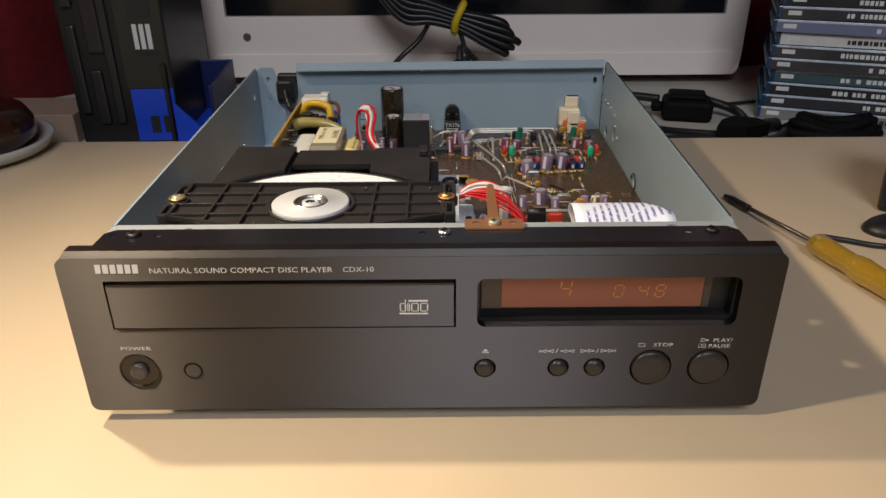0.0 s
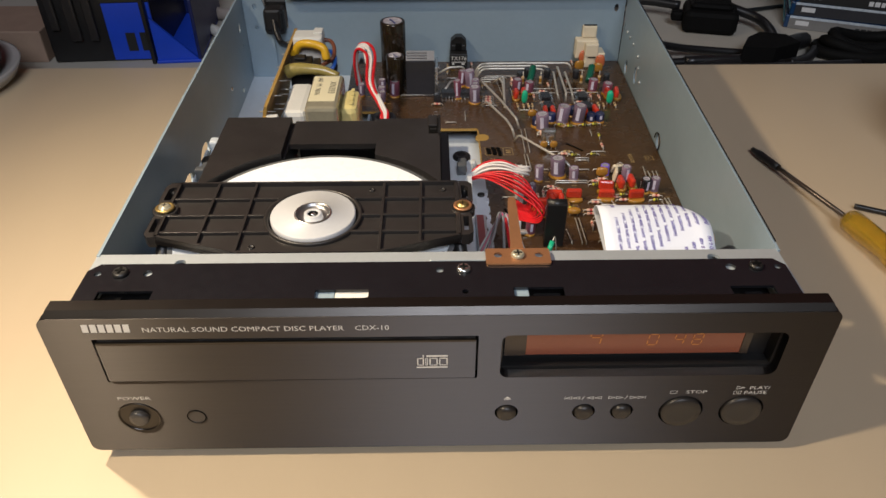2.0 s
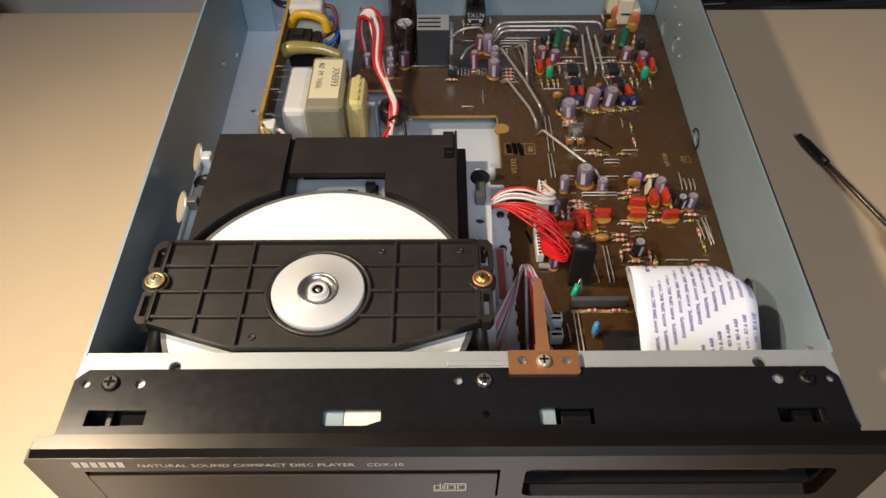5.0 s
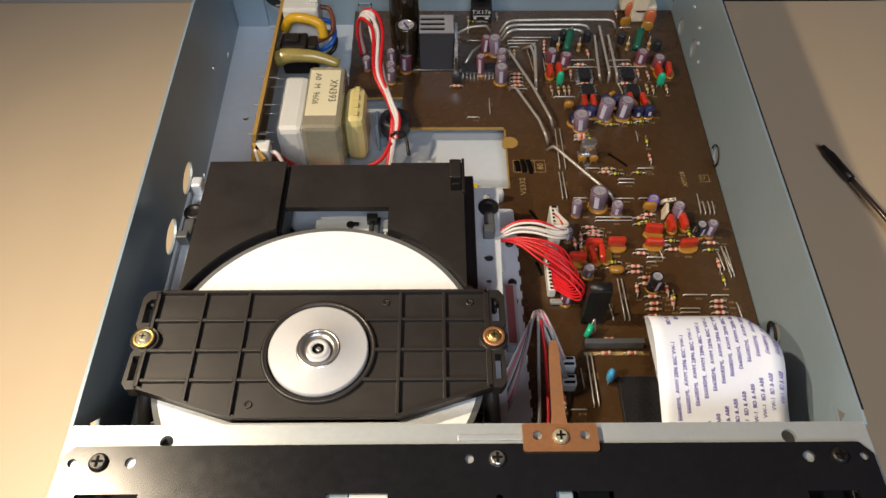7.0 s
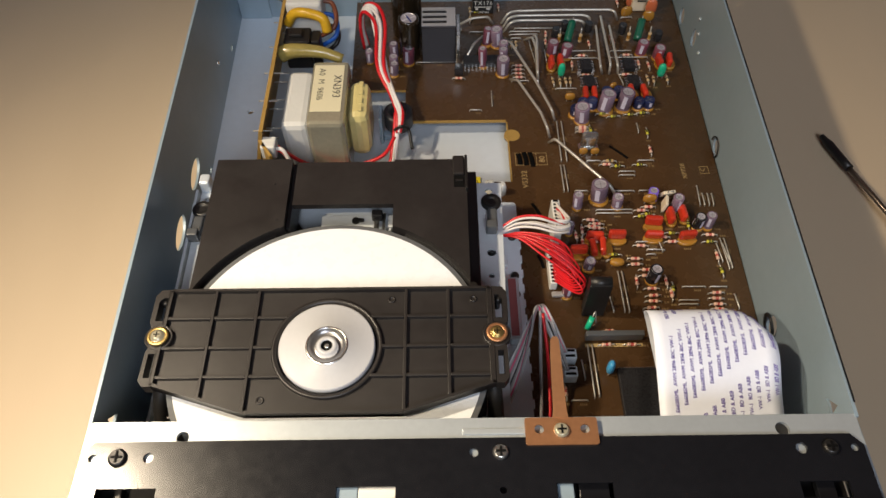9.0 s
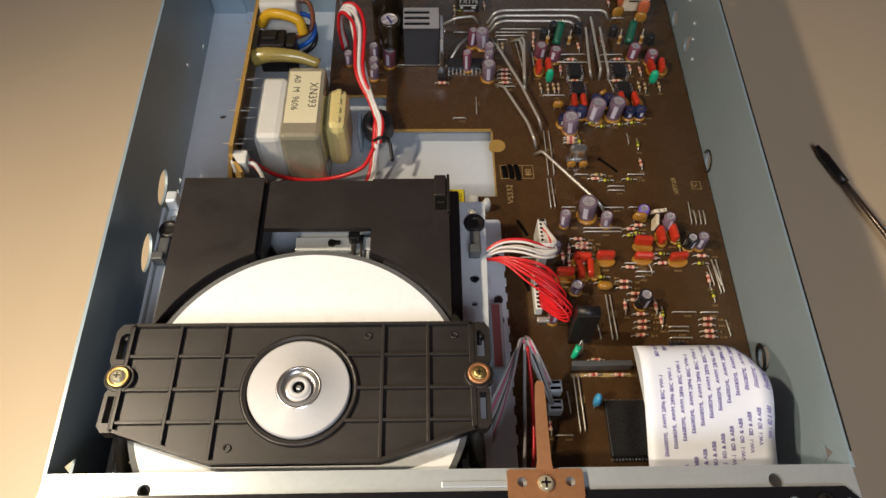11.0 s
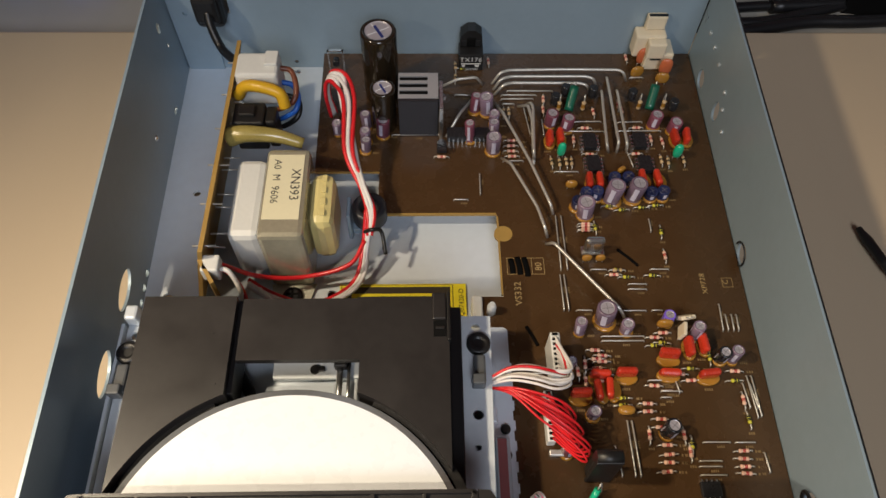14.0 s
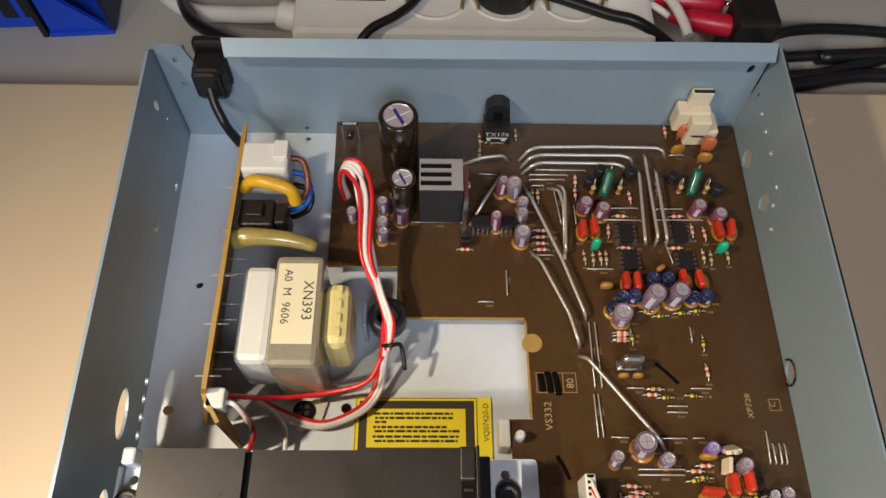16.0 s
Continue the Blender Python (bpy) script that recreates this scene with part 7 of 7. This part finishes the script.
def plug_thing(x, y, r, h, m, label, lead):
    t = thing("mains_plug", x, y, 0.0245, label, "plug", "plugs in the power strip")
    bm = B()
    lathe(bm, (x, y, 0.0245), [(r, 0, 0), (r, h * 0.5, 0), (r * 0.75, h * 0.8, 0), (r * 0.4, h, 0)], 24)
    box(bm, x - r * 0.45, x + r * 0.45, y - r * 1.02, y + r * 1.02, 0.0250, 0.0245 + h * 0.75, 0, 0.002)
    part("body", bm, m, t)
    bm = B()
    tube(bm, lead, 0.0030, 8)
    part("lead", bm, m, t)


plug_thing(0.078, 0.4230, 0.0155, 0.034, BLACK, "black mains plug pushed into the power strip", [(0.078, 0.423, 0.058), (0.080, 0.436, 0.068), (0.095, 0.460, 0.050), (0.130, 0.500, 0.0), (0.19, 0.53, -0.016)])
plug_thing(0.140, 0.4330, 0.0120, 0.022, WHITE, "white mains plug pushed into the power strip", [(0.140, 0.433, 0.046), (0.150, 0.440, 0.050), (0.170, 0.470, 0.010), (0.21, 0.52, -0.016)])


def loose_cable(name, pts, r, m, label):
    t = thing(name, pts[0][0], pts[0][1], ZR, label, "cable", "cables behind the player")
    bm = B()
    tube(bm, pts, r, 9)
    part("sheath", bm, m, t)
    return t


loose_cable("cable", [(-0.120, 0.470, -0.016), (-0.0990, 0.4230, 0.004), (-0.0760, 0.4020, 0.010), (-0.0560, 0.3920, 0.014), (-0.0440, 0.3910, 0.010), (-0.0395, 0.3890, -0.017)], 0.0036, WIRE_BLACK, "black mains lead curving behind the player")
loose_cable("cable", [(-0.0080, 0.3560, -0.0190), (-0.0060, 0.3680, 0.0000), (-0.0010, 0.3820, 0.0220), (0.0060, 0.3910, 0.0290), (0.0200, 0.4010, 0.0300), (0.0310, 0.4160, 0.0290), (0.0380, 0.4420, 0.0280), (0.0380, 0.4700, -0.005), (0.040, 0.520, -0.017)], 0.0024, WIRE_BLACK, "thin black lead lying across the power strip")
loose_cable("cable", [(0.0900, 0.4240, 0.0285), (0.1100, 0.4150, 0.0290), (0.1320, 0.4060, 0.0280), (0.1500, 0.4000, 0.0270), (0.1750, 0.3960, 0.010), (0.2000, 0.4000, -0.016)], 0.0032, WIRE_BLACK, "black lead lying over the power strip")
loose_cable("cable", [(0.2000, 0.3450, 0.0300), (0.2100, 0.3700, 0.0260), (0.2300, 0.4120, 0.0060), (0.2700, 0.4360, -0.010), (0.3200, 0.4400, -0.016), (0.3560, 0.4320, -0.0165), (0.3500, 0.4200, -0.0165), (0.3000, 0.4220, -0.0165), (0.2400, 0.4180, -0.0165), (0.2150, 0.4120, -0.0165)], 0.0034, WIRE_BLACK, "black audio lead looped behind the player")
loose_cable("cable", [(0.2150, 0.4030, -0.0160), (0.2600, 0.4040, -0.0160), (0.2900, 0.4120, -0.0160), (0.3300, 0.4250, -0.0160), (0.3620, 0.4400, -0.0160)], 0.0038, WIRE_BLACK, "black audio lead behind the player")
loose_cable("cable", [(0.2050, 0.3920, -0.0155), (0.2500, 0.3960, -0.0155), (0.2900, 0.4040, -0.0155), (0.3300, 0.4050, -0.0155), (0.4200, 0.4120, -0.0155)], 0.0043, WIRE_BLACK, "thick black lead along the back of the desk")
loose_cable("cable", [(0.360, 0.436, -0.014), (0.368, 0.444, -0.012), (0.380, 0.452, -0.012), (0.392, 0.462, -0.014)], 0.0075, WIRE_BLACK, "black cable knot behind the desk")
loose_cable("cable", [(-0.250, 0.760, -0.012), (-0.243, 0.690, -0.012), (-0.225, 0.610, -0.013), (-0.176, 0.545, -0.013), (-0.10, 0.53, -0.013), (0.02, 0.56, -0.013)], 0.0062, mat("warm_grey_cable", (0.34, 0.29, 0.26), 0.5), "warm grey cable curving from under the monitor")
for px, py, an in ((0.1820, 0.4130, -12), (0.1760, 0.4280, -4)):
    t = thing("audio_plug", px, py, 0.010, "red audio plug with bright tip", "plug", "audio plugs")
    m = pose(px, py, 0.018, 0, 0, an)
    bm = B()
    lathe(bm, (0, 0, 0), [(0.0030, -0.012, 0), (0.0042, -0.006, 0), (0.0062, 0.0, 0), (0.0062, 0.022, 0), (0.0050, 0.026, 0)], 18, "x")
    bmesh.ops.transform(bm, matrix=m, verts=bm.verts[:])
    part("sleeve", bm, mat("red_plug_sleeve", (0.50, 0.01, 0.03), 0.35), t)
    bm = B()
    lathe(bm, (0, 0, 0), [(0.0015, 0.026, 0), (0.0015, 0.036, 0), (0.0008, 0.038, 0)], 12, "x")
    bmesh.ops.transform(bm, matrix=m, verts=bm.verts[:])
    part("tip", bm, BRIGHT, t)
    bm = B()
    tube(bm, [m @ Vector((-0.012, 0, 0)), m @ Vector((-0.022, 0.004, 0.002)), m @ Vector((-0.030, 0.020, -0.010)), m @ Vector((-0.034, 0.060, -0.030))], 0.0020, 8)
    part("lead", bm, WIRE_WHITE, t)
wt = loose_cable("cable", [(0.1755, 0.3945, 0.024), (0.1735, 0.4040, 0.026), (0.1690, 0.4200, 0.026), (0.1620, 0.4450, 0.018), (0.16, 0.49, -0.015)], 0.0028, WIRE_WHITE, "white audio lead behind the player")
bm = B()
box(bm, 0.2020, 0.2260, 0.3980, 0.4200, ZR, 0.0300, 0, 0.003)
jack = thing("adapter", 0.214, 0.409, ZR, "black mains adapter behind the player", "adapter")
part("body", bm, BLACK, jack)

adapter = thing("adapter", 0.315, 0.505, ZR, "black plug-in adapter lying on the rear table", "adapter")
bm = B()
box(bm, -0.025, 0.025, -0.019, 0.019, 0.0, 0.022, 0, 0.005, pose(0.318, 0.508, ZR, rz=-14))
box(bm, -0.020, 0.018, -0.014, 0.014, 0.021, 0.028, 0, 0.004, pose(0.318, 0.508, ZR, rz=-14))
box(bm, -0.036, -0.024, -0.006, 0.006, 0.006, 0.016, 0, 0.003, pose(0.318, 0.508, ZR, rz=-14))
part("body", bm, DARK, adapter)
bm = B()
tube(bm, [(0.295, 0.53, -0.005), (0.262, 0.545, -0.005), (0.235, 0.555, -0.012), (0.200, 0.530, -0.014)], 0.0045, 9)
part("lead", bm, WIRE_BLACK, adapter)
bm = B()
tube(bm, [(0.342, 0.520, -0.004), (0.366, 0.500, -0.010), (0.362, 0.455, -0.014), (0.330, 0.425, -0.015), (0.270, 0.418, -0.015)], 0.0045, 9)
part("lead", bm, WIRE_BLACK, adapter)
bm = B()
tube(bm, [(0.338, 0.535, -0.014), (0.380, 0.552, -0.017), (0.412, 0.562, -0.017)], 0.0020, 8)
part("thin_lead", bm, WIRE_BLACK, adapter)
plug2 = thing("plug", 0.350, 0.432, ZR, "flat black plug on the rear table by the desk edge", "plug")
bm = B()
plate(bm, [(0.318, 0.418), (0.345, 0.414), (0.372, 0.428), (0.366, 0.446), (0.345, 0.452), (0.330, 0.440)], [], lambda u, v, w: (u, v, ZR + w), 0.018)
part("body", bm, DARK, plug2)
mask = thing("cable_coil", 0.44, 0.44, ZR, "heap of flat black cable on the rear table", "cable coil")
for k in range(3):
    bm = B()
    pts = [(0.440 + (0.045 - 0.006 * k) * math.cos(a), 0.442 + (0.022 - 0.004 * k) * math.sin(a), ZR + 0.006 + 0.0045 * k + 0.004 * math.sin(2 * a + k) * (k > 0)) for a in [2 * math.pi * i / 12 for i in range(12)]]
    tube(bm, pts, 0.0050, 8, 0, 4)
    part("turn", bm, DARK, mask)
bm = B()
tube(bm, [(0.395, 0.442, -0.014), (0.380, 0.425, -0.016), (0.360, 0.415, -0.016)], 0.0046, 8)
part("end_lead", bm, WIRE_BLACK, mask)

# tied bundle of black cable in front of the monitor
bundle = thing("cable_bundle", 0.08, 0.60, ZR, "folded black cable tied with a yellow strap before the monitor", "cable bundle")
for k in range(15):
    bm = B()
    o = 0.0048 * (k % 5 - 2) * 0.75
    q = 0.0050 * (k // 5 - 1)
    tube(bm, [(-0.012 + o, 0.600 + q, 0.115 + 0.4 * o), (0.018, 0.600 + q * 1.6, 0.083 + 1.9 * o), (0.050, 0.600 + q * 1.2, 0.076 + 1.4 * o), (0.080, 0.600 + q, 0.067 + 1.2 * o), (0.110, 0.600 + q * 1.4, 0.056 + 1.9 * o), (0.140 - abs(o), 0.600 + q * 1.5, 0.047 + 2.2 * o), (0.150 - 2 * abs(o), 0.601 + q, 0.042 + 1.4 * o)], 0.0036, 7, 0, 5)
    part("turn", bm, WIRE_BLACK, bundle)
bm = B()
tube(bm, [(0.0765, 0.588, 0.057), (0.0780, 0.584, 0.068), (0.0850, 0.588, 0.082), (0.0870, 0.601, 0.084), (0.0830, 0.613, 0.076), (0.0770, 0.612, 0.060), (0.0765, 0.600, 0.054), (0.0765, 0.588, 0.057)], 0.0042, 8)
part("strap", bm, mat("yellow_strap", (0.62, 0.42, 0.01), 0.5), bundle)
bm = B()
tube(bm, [(0.050, 0.600, 0.066), (0.036, 0.597, 0.045), (0.018, 0.590, 0.030), (-0.010, 0.585, 0.005), (-0.050, 0.58, -0.018)], 0.0028, 8)
tube(bm, [(0.080, 0.600, 0.060), (0.086, 0.598, 0.045), (0.088, 0.596, 0.030), (0.088, 0.594, -0.018)], 0.0028, 8)
lathe(bm, (0.088, 0.596, 0.005), [(0.0060, 0, 0), (0.0070, 0.010, 0), (0.0070, 0.024, 0), (0.0040, 0.030, 0)], 14)
part("tail", bm, WIRE_BLACK, bundle)
